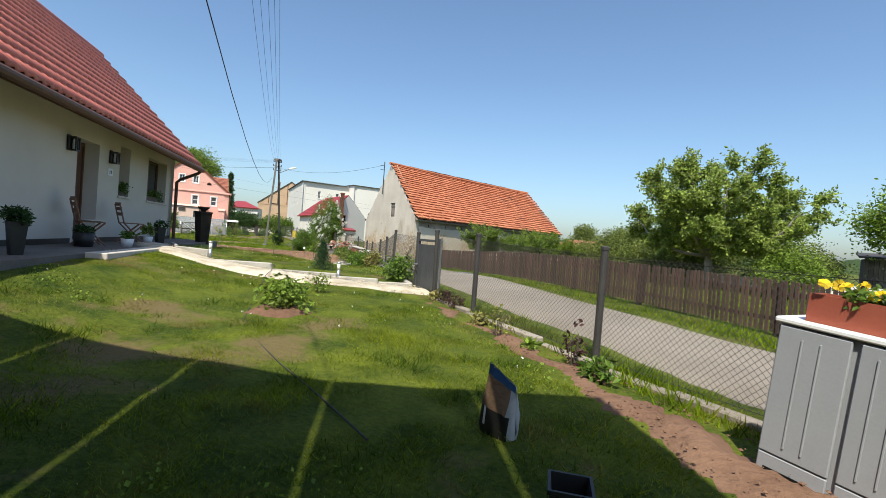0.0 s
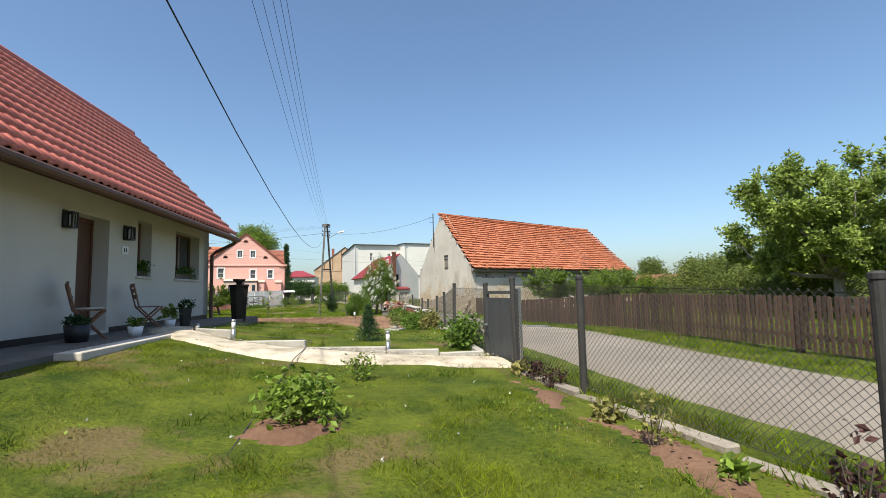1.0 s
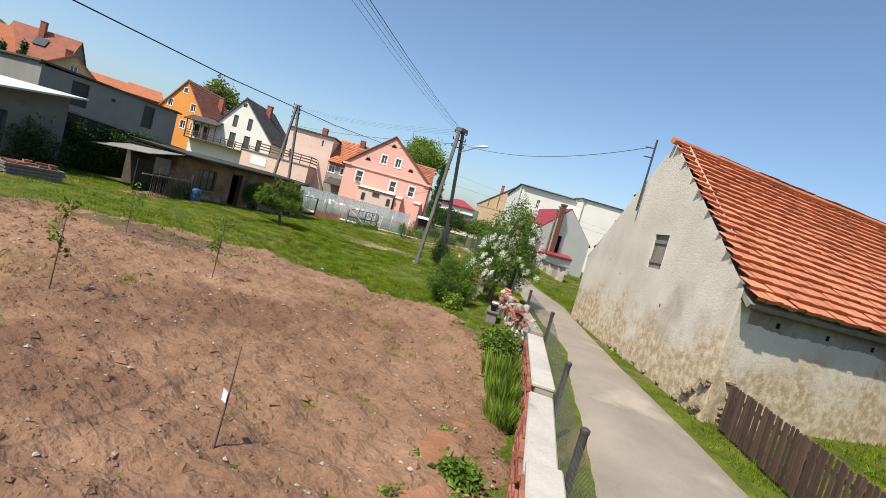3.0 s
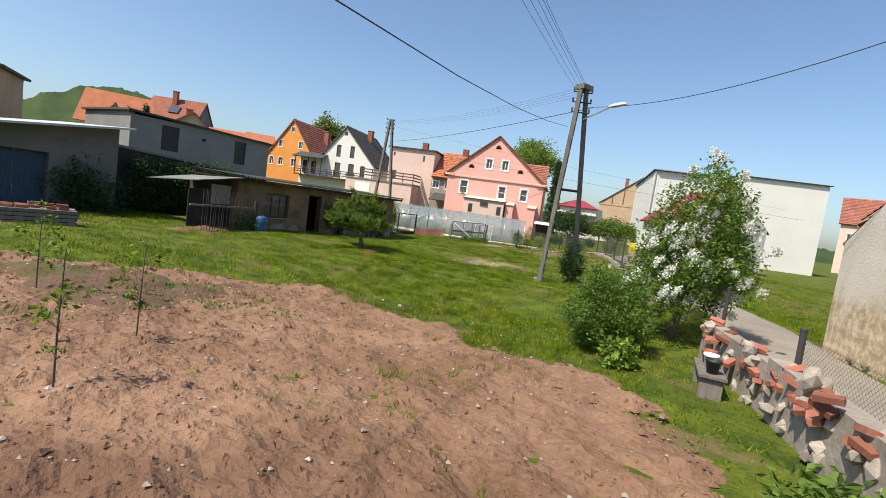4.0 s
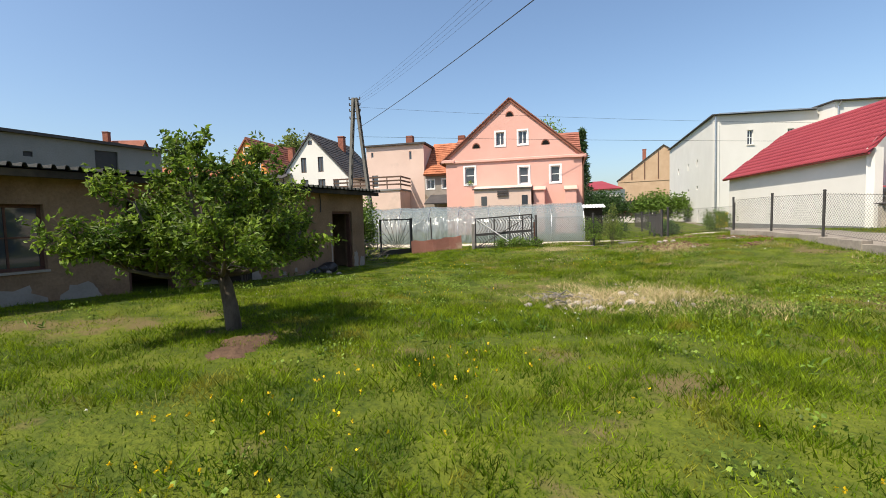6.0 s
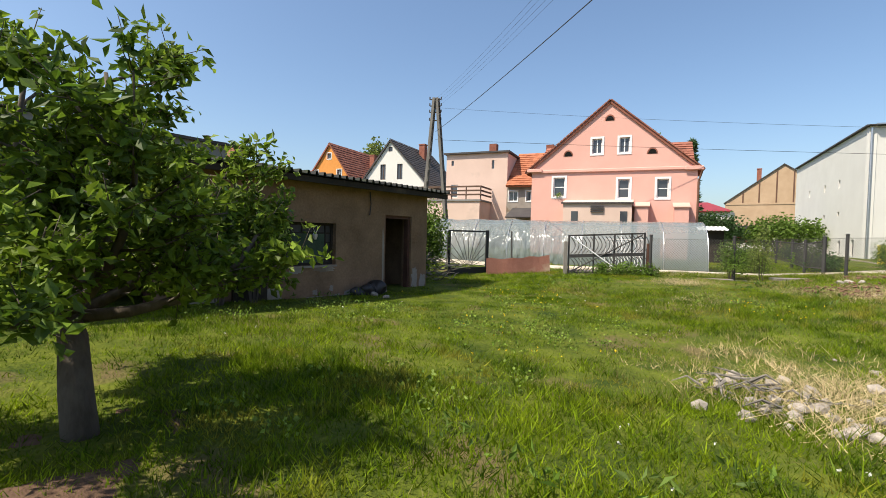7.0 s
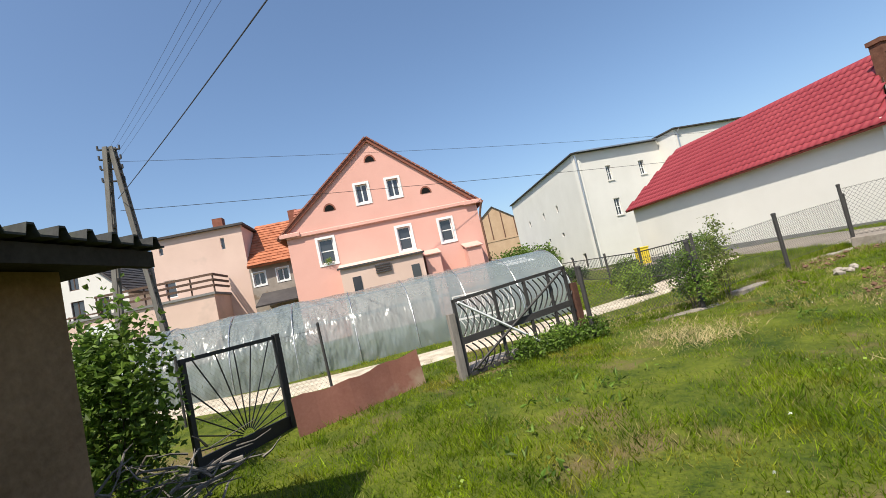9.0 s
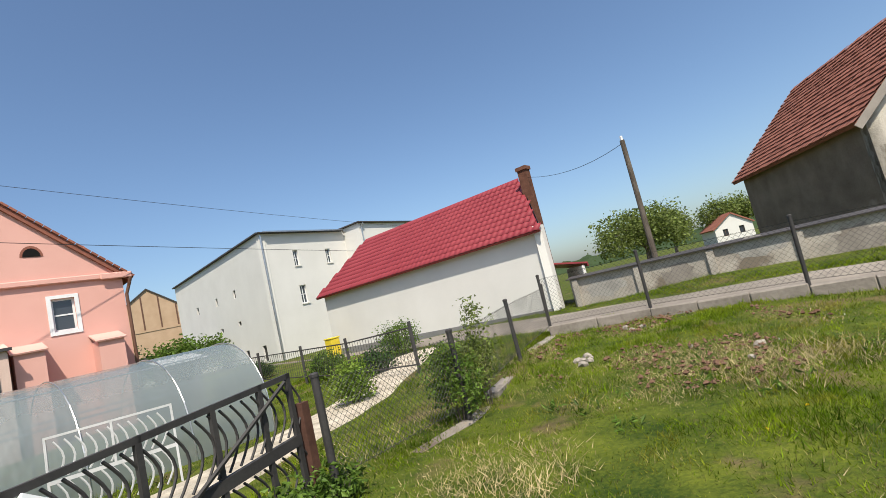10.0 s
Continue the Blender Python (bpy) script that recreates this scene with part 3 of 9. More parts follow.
def branched_tree(name, x, y, label, height, radius, fork, trunk, size, material, seed, limbs=7, subs=6, twigs=6, per=12, bark="bark", lean=(0.0, 0.0), upright=0.5, leaf_label=""):
    """A fruit tree: a short forked trunk, limbs that divide twice, and leaves along the twigs, with gaps between the boughs."""
    rng = np.random.default_rng(seed)
    t = thing(name, Matrix.Translation((x, y, ground_z(x, y) - 0.03)), label, "tree")
    top = Vector((lean[0], lean[1], fork))
    part("trunk", tube(bmesh.new(), [(0, 0, -0.1), (lean[0] * 0.2 + trunk * 0.3, lean[1] * 0.3, fork * 0.4), (lean[0] * 0.7, lean[1] * 0.6, fork * 0.8), top], trunk * 1.3, trunk * 0.85, 10), M[bark], t, smooth=True)
    pts = []
    for i in range(limbs):
        a = 2 * math.pi * (i + rng.uniform(-0.3, 0.3)) / limbs
        e = (0.25 + upright * (i % 3) / 2 * 1.6 + rng.uniform(-0.1, 0.15)) * 0.9
        e = min(e, 1.35)
        reach = rng.uniform(0.72, 1.05)
        end = Vector((lean[0] + math.cos(a) * math.cos(e) * radius * reach, lean[1] + math.sin(a) * math.cos(e) * radius * reach, fork + (height - fork) * (0.2 + 0.75 * math.sin(e)) * rng.uniform(0.85, 1.02)))
        start = top - Vector((0, 0, fork * 0.12 * rng.random()))
        bow = Vector((math.cos(a), math.sin(a), 0)) * radius * 0.12 + Vector((0, 0, -0.06 * height * math.cos(e)))
        limb = [start.lerp(end, k) + bow * 4 * k * (1 - k) for k in (0, 0.2, 0.4, 0.6, 0.8, 1)]
        bm = tube(bmesh.new(), limb, trunk * 0.55, trunk * 0.14, 6)
        for j in range(subs):
            k = 0.14 + 0.86 * (j + rng.random()) / subs
            q = limb[int(k * 4.999)].lerp(limb[min(5, int(k * 4.999) + 1)], k * 5 % 1)
            side = a + rng.choice((-1, 1)) * rng.uniform(0.3, 1.5)
            d = Vector((math.cos(side), math.sin(side), rng.uniform(-0.25, 0.95))).normalized()
            ln = radius * rng.uniform(0.28, 0.5) * (1.15 - 0.5 * k)
            tip = q + d * ln + Vector((0, 0, ln * 0.15))
            tube(bm, [q, q.lerp(tip, 0.5) - Vector((0, 0, ln * 0.08)), tip], trunk * 0.16, trunk * 0.06, 4)
            for _ in range(twigs):
                k2 = rng.uniform(0.35, 1.0)
                b0 = q.lerp(tip, k2)
                w = Vector(np.clip(rng.normal(size=3), -1.5, 1.5)) * 0.6 + d * 0.5 + Vector((0, 0, 0.5))
                tl = radius * rng.uniform(0.1, 0.22)
                b1 = b0 + w.normalized() * tl
                tube(bm, [b0, b1], trunk * 0.05, trunk * 0.025, 3)
                ks = rng.random((per, 1))
                pts.append(np.array(b0) * (1 - ks) + np.array(b1) * ks + np.clip(rng.normal(size=(per, 3)), -1.6, 1.6) * size * 0.45)
        part("limb", bm, M[bark], t, smooth=True)
    pts = np.concatenate(pts)
    leaves("crown", pts[pts[:, 2] > 0.15], size, M[material], t, leaf_label, seed, flat=0.15, aspect=0.52, fold=0.35)
    return t


def patch(name, poly, material, res, dz, bump, bscale, label, ragged=0.0, kind="structure", category="ground", seed=0.0, smooth=True):
    """A sheet on the ground inside a polygon, with its own relief."""
    xs, ys = [p[0] for p in poly], [p[1] for p in poly]
    nx, ny = int((max(xs) - min(xs)) / res) + 2, int((max(ys) - min(ys)) / res) + 2

    def inside(x, y):
        if ragged:
            x += ragged * noise.noise((x * 1.3, y * 1.3, seed + 2.0)) + ragged * 0.5 * noise.noise((x * 4, y * 4, seed + 5.0))
            y += ragged * noise.noise((x * 1.3, y * 1.3, seed + 9.0))
        r, j = False, len(poly) - 1
        for i in range(len(poly)):
            (a, b), (c, d) = poly[i], poly[j]
            if (b > y) != (d > y) and x < (c - a) * (y - b) / (d - b) + a:
                r = not r
            j = i
        return r
    idx, V, F = {}, [], []
    ins = {}
    for i in range(nx):
        for j in range(ny):
            ins[i, j] = inside(min(xs) + i * res, min(ys) + j * res)
    deep = []
    for i in range(nx - 1):
        for j in range(ny - 1):
            ks = ((i, j), (i + 1, j), (i + 1, j + 1), (i, j + 1))
            if not all(ins[k] for k in ks):
                continue
            for k in ks:
                if k not in idx:
                    x, y = min(xs) + k[0] * res, min(ys) + k[1] * res
                    ring = 0
                    while ring < 4 and all(ins.get((k[0] + a * (ring + 1), k[1] + b * (ring + 1)), False) for a in (-1, 0, 1) for b in (-1, 0, 1)):
                        ring += 1
                    idx[k] = len(V)
                    deep.append(ring / 4)
                    V.append((x, y, rough_z(x, y) + dz + bump * (noise.noise((x * bscale, y * bscale, seed)) + 0.6 * noise.noise((x * bscale * 2.7, y * bscale * 2.7, seed + 3)))))
            F.append(tuple(idx[k] for k in ks))
    V, deep = np.array(V), np.array(deep)
    V[:, 2] = V[:, 2] * deep + (sheet_z(V[:, 0], V[:, 1]) - 0.035) * (1 - deep)
    V = V.tolist()
    ob = link_mesh(name, V, F, material, None, "", smooth)
    return tagged(ob, label, category, "", kind)


def strip_line(left, right, n):
    """Points evenly along two polylines."""
    def along(pl, t):
        ds = [math.dist(a, b) for a, b in zip(pl, pl[1:])]
        s = t * sum(ds)
        for (a, b), d in zip(zip(pl, pl[1:]), ds):
            if s <= d or (a, b) == (pl[-2], pl[-1]):
                k = s / d
                return (a[0] + (b[0] - a[0]) * k, a[1] + (b[1] - a[1]) * k)
            s -= d
    return [(along(left, i / n), along(right, i / n)) for i in range(n + 1)]


def ribbon(name, left, right, material, n, across, dz, label, category):
    V, F = [], []
    for i, (a, b) in enumerate(strip_line(left, right, n)):
        for j in range(across + 1):
            k = j / across
            x, y = a[0] + (b[0] - a[0]) * k, a[1] + (b[1] - a[1]) * k
            crown = 0.05 * (1 - (2 * k - 1) ** 2)
            V.append((x, y, ground_z(x, y) + dz + crown + 0.012 * noise.noise((x, y, 4)) - (0.12 if j in (0, across) else 0)))
    w = across + 1
    for i in range(n):
        for j in range(across):
            F.append((i * w + j, i * w + j + 1, (i + 1) * w + j + 1, (i + 1) * w + j))
    ob = link_mesh(name, V, F, material, None, "", True)
    return tagged(ob, label, category, "", "structure")


def vnoise(x, y, scale, seed):
    """Smooth random field between 0 and 1 over arrays of places."""
    tab = np.random.default_rng(seed).random((64, 64))
    u, v = np.asarray(x) * scale, np.asarray(y) * scale
    i, j = np.floor(u).astype(int), np.floor(v).astype(int)
    a, b = u - i, v - j
    a, b = a * a * (3 - 2 * a), b * b * (3 - 2 * b)
    return (tab[i % 64, j % 64] * (1 - a) + tab[(i + 1) % 64, j % 64] * a) * (1 - b) + (tab[i % 64, (j + 1) % 64] * (1 - a) + tab[(i + 1) % 64, (j + 1) % 64] * a) * b


def sheet_z(x, y):
    """Height of the ground sheet itself at arrays of places."""
    gx, gy = np.array(GX), np.array(GY)
    gz = np.array([v[2] for v in gv]).reshape(len(GX), len(GY))
    i = np.clip(np.searchsorted(gx, x) - 1, 0, len(gx) - 2)
    j = np.clip(np.searchsorted(gy, y) - 1, 0, len(gy) - 2)
    a, b = (x - gx[i]) / (gx[i + 1] - gx[i]), (y - gy[j]) / (gy[j + 1] - gy[j])
    return (gz[i, j] * (1 - a) + gz[i + 1, j] * a) * (1 - b) + (gz[i, j + 1] * (1 - a) + gz[i + 1, j + 1] * a) * b


def soft_box(x, y, area, edge):
    """1 well inside a rectangle, falling to 0 at its border."""
    x0, x1, y0, y1 = area
    return np.clip(np.minimum(np.minimum(x - x0, x1 - x), np.minimum(y - y0, y1 - y)) / edge, 0, 1)


def tufts(name, density, area, height, material, keep, seed, label, blades=4, width=0.012, lean=0.5, clump=0.03, edge=3.0, lift=-0.02):
    """Grass: leaning three-cornered blades in tufts (density per square metre) where keep(x, y) says so."""
    rng = np.random.default_rng(seed)
    x0, x1, y0, y1 = area
    n = int(density * (x1 - x0) * (y1 - y0))
    x, y = rng.uniform(x0, x1, n), rng.uniform(y0, y1, n)
    hump = vnoise(x, y, 2.7, 95)
    k = keep(x, y) * soft_box(x, y, area, edge) * np.clip(0.35 + 1.3 * hump, 0, 1)
    ok = rng.random(n) < k
    x, y, hump = x[ok], y[ok], hump[ok]
    tall = np.repeat((0.45 + 1.1 * hump) * (0.7 + 0.6 * vnoise(x, y, 1.4, seed + 50)) * (0.45 + 1.1 * vnoise(x, y, 0.3, 90)), blades)
    x, y = np.repeat(x, blades), np.repeat(y, blades)
    n = len(x)
    x, y = x + rng.normal(size=n) * clump, y + rng.normal(size=n) * clump
    z = sheet_z(x, y) + lift
    a = rng.uniform(0, 2 * np.pi, n)
    h = height * rng.uniform(0.4, 1.2, n) * tall
    w = width * rng.uniform(0.6, 1.3, n)
    l = h * lean * rng.random(n)
    c, s = np.cos(a), np.sin(a)
    f = a + rng.uniform(0.6, 2.5, n)
    V = np.stack([np.stack([x - np.sin(f) * w, y + np.cos(f) * w, z], 1), np.stack([x + np.sin(f) * w, y - np.cos(f) * w, z], 1), np.stack([x + c * l, y + s * l, z + h], 1)], 1).reshape(-1, 3)
    me = bpy.data.meshes.new(name)
    me.vertices.add(3 * n)
    me.vertices.foreach_set("co", V.ravel().astype(np.float32))
    me.loops.add(3 * n)
    me.loops.foreach_set("vertex_index", np.arange(3 * n, dtype=np.int32))
    me.polygons.add(n)
    me.polygons.foreach_set("loop_start", np.arange(0, 3 * n, 3, dtype=np.int32))
    me.update(calc_edges=True)
    me.materials.append(material)
    ob = new(name, me)
    return tagged(ob, label, "grass", "", "stuff")


# ---- ground, road, field ----
def spread(lo, hi, step, far):
    xs = [lo + i * step for i in range(int((hi - lo) / step) + 1)]
    d, s = step, []
    while not s or s[-1] < far:
        d *= 1.35
        s.append((s[-1] if s else 0) + d)
    return [lo - k for k in s[::-1]] + xs + [xs[-1] + k for k in s]


GX, GY = spread(-36, 16, 0.4, 1500), spread(-9, 60, 0.4, 1500)
gv = [(x, y, rough_z(x, y) if -60 < x < 40 and -30 < y < 90 else ground_z(x, y)) for x in GX for y in GY]
gn = len(GY)
gf = [(i * gn + j, (i + 1) * gn + j, (i + 1) * gn + j + 1, i * gn + j + 1) for i in range(len(GX) - 1) for j in range(gn - 1)]
tagged(link_mesh("ground", gv, gf, M["grass"], None, "", True), "uneven green lawn and meadow with worn dry patches", "ground", "", "structure")

ROAD_L = [(16, -12), (11, -3.6), (7.95, 1.4), (5.1, 5.3), (2.6, 9.4), (-0.05, 14.8), (-2.0, 18.4), (-4.9, 23.7), (-10.7, 31.2), (-15.6, 35.9), (-21.3, 41.9), (-23.4, 43.6), (-25.3, 47.6), (-29, 55), (-36, 66), (-48, 84)]
ROAD_R = [(19.5, -11), (13.6, -2.6), (10.4, 2.5), (7.8, 6.4), (5.4, 10.8), (2.6, 16.0), (0.5, 19.4), (-3.1, 24.0), (-8.7, 32.4), (-13.8, 37.9), (-19.7, 43.5), (-21.6, 47.4), (-23.2, 50.4), (-32, 59.6), (-37.2, 67.5), (-44, 84)]
ribbon("road", ROAD_L, ROAD_R, M["asphalt"], 160, 8, 0.03, "narrow worn grey asphalt lane with soft edges", "road")
patch("soil_field", [(-0.3, 12.6), (-1.3, 12.3), (-2.7, 11.5), (-4, 10.9), (-5.4, 10.6), (-9, 10.8), (-14, 12), (-16, 14.5), (-15.3, 17), (-15.5, 19.2), (-15.8, 21.0), (-14, 21.9), (-11.6, 22.8), (-10.2, 22.0), (-8.7, 23.2), (-6.6, 22.2), (-4.2, 19.9), (-2.9, 18.2), (-1.2, 15.6)], M["soil"], 0.075, 0.06, 0.085, 2.4, "bare raked brown garden soil with clods and pebbles", 0.5, smooth=False)
patch("flower_bed", [(8.5, -3.2), (9.3, -2.2), (7.4, 1.0), (5.6, 3.3), (4.6, 4.4), (4.3, 4.15), (5.35, 2.65), (6.75, 0.7), (7.5, -0.9)], M["redsoil"], 0.07, 0.06, 0.03, 3.0, "strip of reddish brown planting soil along the wire fence", 0.25, seed=3.0)
patch("vegetable_bed", [(-0.75, 14.2), (-1.85, 16.2), (-2.95, 18.2), (-4.0, 18.0), (-3.6, 16.2), (-2.7, 14.6), (-1.6, 13.6)], M["bedsoil"], 0.12, 0.08, 0.03, 3.0, "small reddish vegetable bed beside the old wall", 0.2, seed=6.0)
ribbon("garden_path", [(-2.6, 4.6), (-1.6, 3.85), (-0.6, 3.52), (0.93, 3.42), (2.24, 3.56), (3.36, 3.95), (4.75, 4.5)], [(-2.3, 5.5), (-1.4, 4.65), (-0.3, 4.38), (1.16, 4.55), (2.57, 4.76), (3.4, 5.0), (4.2, 5.38)], M["gravel"], 60, 10, 0.02, "pale crushed-stone garden path to the house", "path")
ribbon("gravel_track", [(-44, 31.5), (-34.5, 34.3), (-31.5, 36.1), (-29.1, 38.4), (-27.5, 42.0), (-25.6, 48.0)], [(-45, 33.3), (-35.4, 36.0), (-32.6, 37.6), (-30.6, 39.6), (-29.2, 43.0), (-27.6, 48.6)], M["gravel"], 60, 8, 0.02, "pale gravel track in front of the polytunnel", "path")


# ---- white house with red roof ----
HD = (-0.465, 0.885)
house = thing("house", at_dir((-5.26, 8.55), HD), "white rendered bungalow with a red pantile roof", "house")
holes = [(-6.08, -5.15, 1.15, 3.22), (-4.1, -3.5, 2.2, 3.4), (-2.26, -0.72, 2.2, 3.4), (-9.95, -8.75, 2.2, 3.45)]
part("wall", wall_mesh(0, 0.5, 4.02, 0.38, holes, start=-13), M["render"], house, "white rough render")
RZ, RY = 6.63, 2.32
for x in (0.0, -12.6):
    bm = wall_mesh(4.64, 0.5, 7, 0.35, [], cuts=[((0, 0, 3.9), (-1.05, 0, 1)), ((4.64, 0, 3.9), (1.05, 0, 1))], start=0.0)
    ob = part("gable_wall", bm, M["render"], house)
    ob.matrix_local = pose(x, 0, 0, 0, 0, 90)
part("back_wall", boxes((-13, 0, 4.3, 4.64, 0.5, 3.75)), M["render"], house)
ang = math.degrees(math.atan2(RZ - 3.5, RY + 0.75))
sl = math.hypot(RZ - 3.5, RY + 0.75)
bm = bmesh.new()
slab(bm, (-13.3, -0.72, 3.48), (0.08, -0.72, 3.48), (0.08, RY, RZ - 0.07), (-13.3, RY, RZ - 0.07), 0.12)
slab(bm, (0.08, 2 * RY + 0.72, 3.50), (-13.3, 2 * RY + 0.72, 3.50), (-13.3, RY, RZ - 0.03), (0.08, RY, RZ - 0.03), 0.14)
part("roof", bm, M["brownwood"], house, "dark boarded roof deck")
tile_roof(house, slope_pose(-13.3, -0.75, 3.53, ang), 13.4, sl, 0.205, 0.33, "pan", M["housetile"], 300, 0.06, 0.055, first="right")
bm = bmesh.new()
tube(bm, [(-13.3, RY, RZ + 0.05), (0.1, RY, RZ + 0.05)], 0.11, n=10)
part("ridge_tiles", bm, M["housetile"], house)
bm = bmesh.new()
tube(bm, [(-13.3, -0.82, 3.44), (0.1, -0.82, 3.42)], 0.075, n=10)
part("gutter", bm, M["doorwood"], house, "brown rain gutter")
bm = bmesh.new()
tube(bm, [(0.0, -0.82, 3.42), (-0.02, -0.72, 3.3), (0.02, -0.2, 3.05), (0.03, -0.09, 2.95), (0.03, -0.09, 1.1)], 0.05, n=8)
part("downpipe", bm, M["doorwood"], house, "brown downpipe at the corner")
part("fascia", boxes((-13.25, 0.06, -0.745, -0.722, 3.36, 3.5)), M["doorwood"], house)
door = new("door")
door.parent = house
door.location = (-6.08, 0.3, 1.15)
part("door_leaf", boxes((0.05, 0.88, 0, 0.06, 0.02, 2.0)), M["doorwood"], door, "smooth brown door leaf", bevel=0.008)
part("door_frame", boxes((0, 0.05, -0.02, 0.08, 0, 2.07), (0.88, 0.93, -0.02, 0.08, 0, 2.07), (0.05, 0.88, -0.02, 0.08, 2.0, 2.07)), M["doorwood"], door)
bm = bmesh.new()
tube(bm, [(0.12, -0.05, 0.5), (0.12, -0.05, 1.6)], 0.015, n=8)
part("door_handle", bm, M["chrome"], door, "long steel pull bar")
for u0, u1, v0, v1, b in ((-4.1, -3.5, 2.2, 3.4, (0, 0)), (-2.26, -0.72, 2.2, 3.4, (1, 0)), (-9.95, -8.75, 2.2, 3.45, (1, 0))):
    window(house, u0, u1, v0, v1, 0.24, b, M["doorwood"], 0.04, smat=M["ledge"])
part("floor", boxes((-12.6, -0.4, 0.4, 4.3, 0.9, 1.0)), M["dark"], house)
part("plinth", boxes((-13, -6.2, -0.016, -0.003, 1.1, 1.2), (-5.05, -0.1, -0.016, -0.003, 1.1, 1.2)), M["black"], house, "dark damp-proof strip at the wall's foot")
terrace = thing("terrace", at_dir((-5.26, 8.55), HD), "grey paved terrace along the house wall", "terrace", "", "structure")
part("slab", boxes((-13, 0.35, -1.35, -0.003, 0.4, 1.1)), M["paving"], terrace)
part("ledge", boxes((-8.7, -5.4, -1.66, -1.353, 0.5, 1.12)), M["ledge"], terrace, "pale stone step", bevel=0.01)

# ---- unseen open roof on posts behind the start, added for its striped shadow ----
RD = (0.94, 0.35)
carport = thing("canopy", at_dir((7.47, -2.1), RD), "unseen canopy of flat sheets, added for its striped shadow", "canopy")
# gaps between sheets and the slanted front edge shape the shadow on the lawn
for k in range(7):
    x1 = -k * 1.1 + 0.0
    f0, f1 = (max(0.0, 0.32 * (-2.1 - u)) for u in (x1 - 1.075, x1))
    part("sheet", slab(bmesh.new(), (x1 - 1.075, -6.0, 3.5), (x1, -6.0, 3.5), (x1, f1, 3.5), (x1 - 1.075, f0, 3.5), 0.04), M["sheetgrey"], carport)
for x, y in ((-0.15, -5.8), (-7.4, -5.8), (-0.15, -3.6)):
    part("post", boxes((x - 0.06, x + 0.06, y - 0.06, y + 0.06, 0.2, 3.46)), M["greywood"], carport)

# added walls, never in view, close off the light behind the start
part("back_wall", boxes((-7.75, 0.0, -6.12, -6.0, 0.0, 3.46)), M["render"], carport, "added back wall of the unseen canopy")
part("side_wall", boxes((-7.87, -7.75, -6.12, -0.3, 0.0, 3.46)), M["render"], carport, "added side wall of the unseen canopy")

# ---- barn ----
BD = (0.52, 0.855)
BO = (-1.13, 22.37)
barn = thing("barn", at_dir(BO, BD), "old plastered barn with a sagging orange tile roof", "barn")
GX2, GY2 = 3.49, 9.85
SET = 0.24  # how far the long wall stands back under the eave
BE, BR = 2.9, 6.75
part("wall", wall_mesh(16.4, 0.0, BE, 0.45, [(2.6, 2.75, 2.45, 2.6), (4.1, 4.25, 2.45, 2.6)], start=0.425), M["barnwall"], barn, "stained flaking plaster").location.y = SET
gl = math.hypot(GX2, GY2)
gt = math.degrees(math.atan2(-GY2, -GX2))
bm = wall_mesh(gl, 0.0, BR + 0.2, 0.4, [(gl - 4.78, gl - 3.9, 3.05, 4.0), (gl - 7.9, gl - 7.82, 2.95, 3.02), (gl - 6.6, gl - 6.5, 2.55, 2.65), (gl - 3.35, gl - 3.25, 2.1, 2.2)],
               cuts=[((0, 0, BE), (-(BR - BE) / (gl / 2), 0, 1)), ((gl, 0, BE), ((BR - BE) / (gl / 2), 0, 1)), ((gl - SET * gl / GY2, 0, 0), (GY2 / gl, GX2 / gl, 0))])
ob = part("gable_wall", bm, M["barnwall"], barn, "grey plastered gable with a shuttered hatch")
ob.matrix_local = pose(GX2, GY2, 0, 0, 0, gt)
hatch = new("hatch")
hatch.parent = barn
hatch.matrix_local = pose(GX2, GY2, 0, 0, 0, gt) @ Matrix.Translation((gl - 4.78, 0.06, 3.05))
for i in range(5):
    part("board", boxes((i * 0.176 + 0.003, i * 0.176 + 0.172, 0, 0.04, 0.0, 0.95)), M["greywood"], hatch)
for z in (0.15, 0.7):
    part("batten", boxes((0.02, 0.86, -0.03, -0.001, z, z + 0.08)), M["greywood"], hatch)
part("west_wall", boxes((GX2, GX2 + 16.4, GY2 - 0.4, GY2, 0, BE)), M["barnwall"], barn)
part("far_wall", boxes((16.0, 16.4, 0.45, GY2 - 0.4, 0, BE)), M["barnwall"], barn)
MX, MY = GX2 / 2, GY2 / 2
bm = bmesh.new()
slab(bm, (0.02, -0.03, BE - 0.06), (16.4, -0.03, BE - 0.06), (16.4 + MX, MY, BR - 0.3), (MX + 0.02, MY, BR - 0.3), 0.1)
slab(bm, (16.4 + GX2, GY2 + 0.1, BE - 0.02), (GX2 + 0.04, GY2 + 0.1, BE - 0.02), (MX + 0.04, MY, BR - 0.08), (16.4 + MX, MY, BR - 0.08), 0.1)
part("roof", bm, M["greywood"], barn, "dark roof boarding")
bang = math.degrees(math.atan2(BR - BE + 0.02, MY + 0.12))
bsl = math.hypot(BR - BE + 0.02, MY + 0.12)
skew = (MX + 0.05) / bsl
tile_roof(barn, slope_pose(-0.2, -0.09, BE + 0.03, bang), 18.4, bsl, 0.22, 0.29, "flat", M["barntile"], 300, 0, 0.08, 0.014, keep=lambda x, y: x > y * skew + 0.17 and x < 16.6 + y * skew, sag=0.16)
tile_roof(barn, slope_pose(GX2 + 16.6, GY2 + 0.12, BE + 0.03, bang, 180), 18.4, bsl, 0.44, 0.29, "flat", M["barntile"], 0, 0, 0.05, 0.012, keep=lambda x, y: x > y * skew - 0.1 and x < 16.3 + y * skew)
bm = bmesh.new()
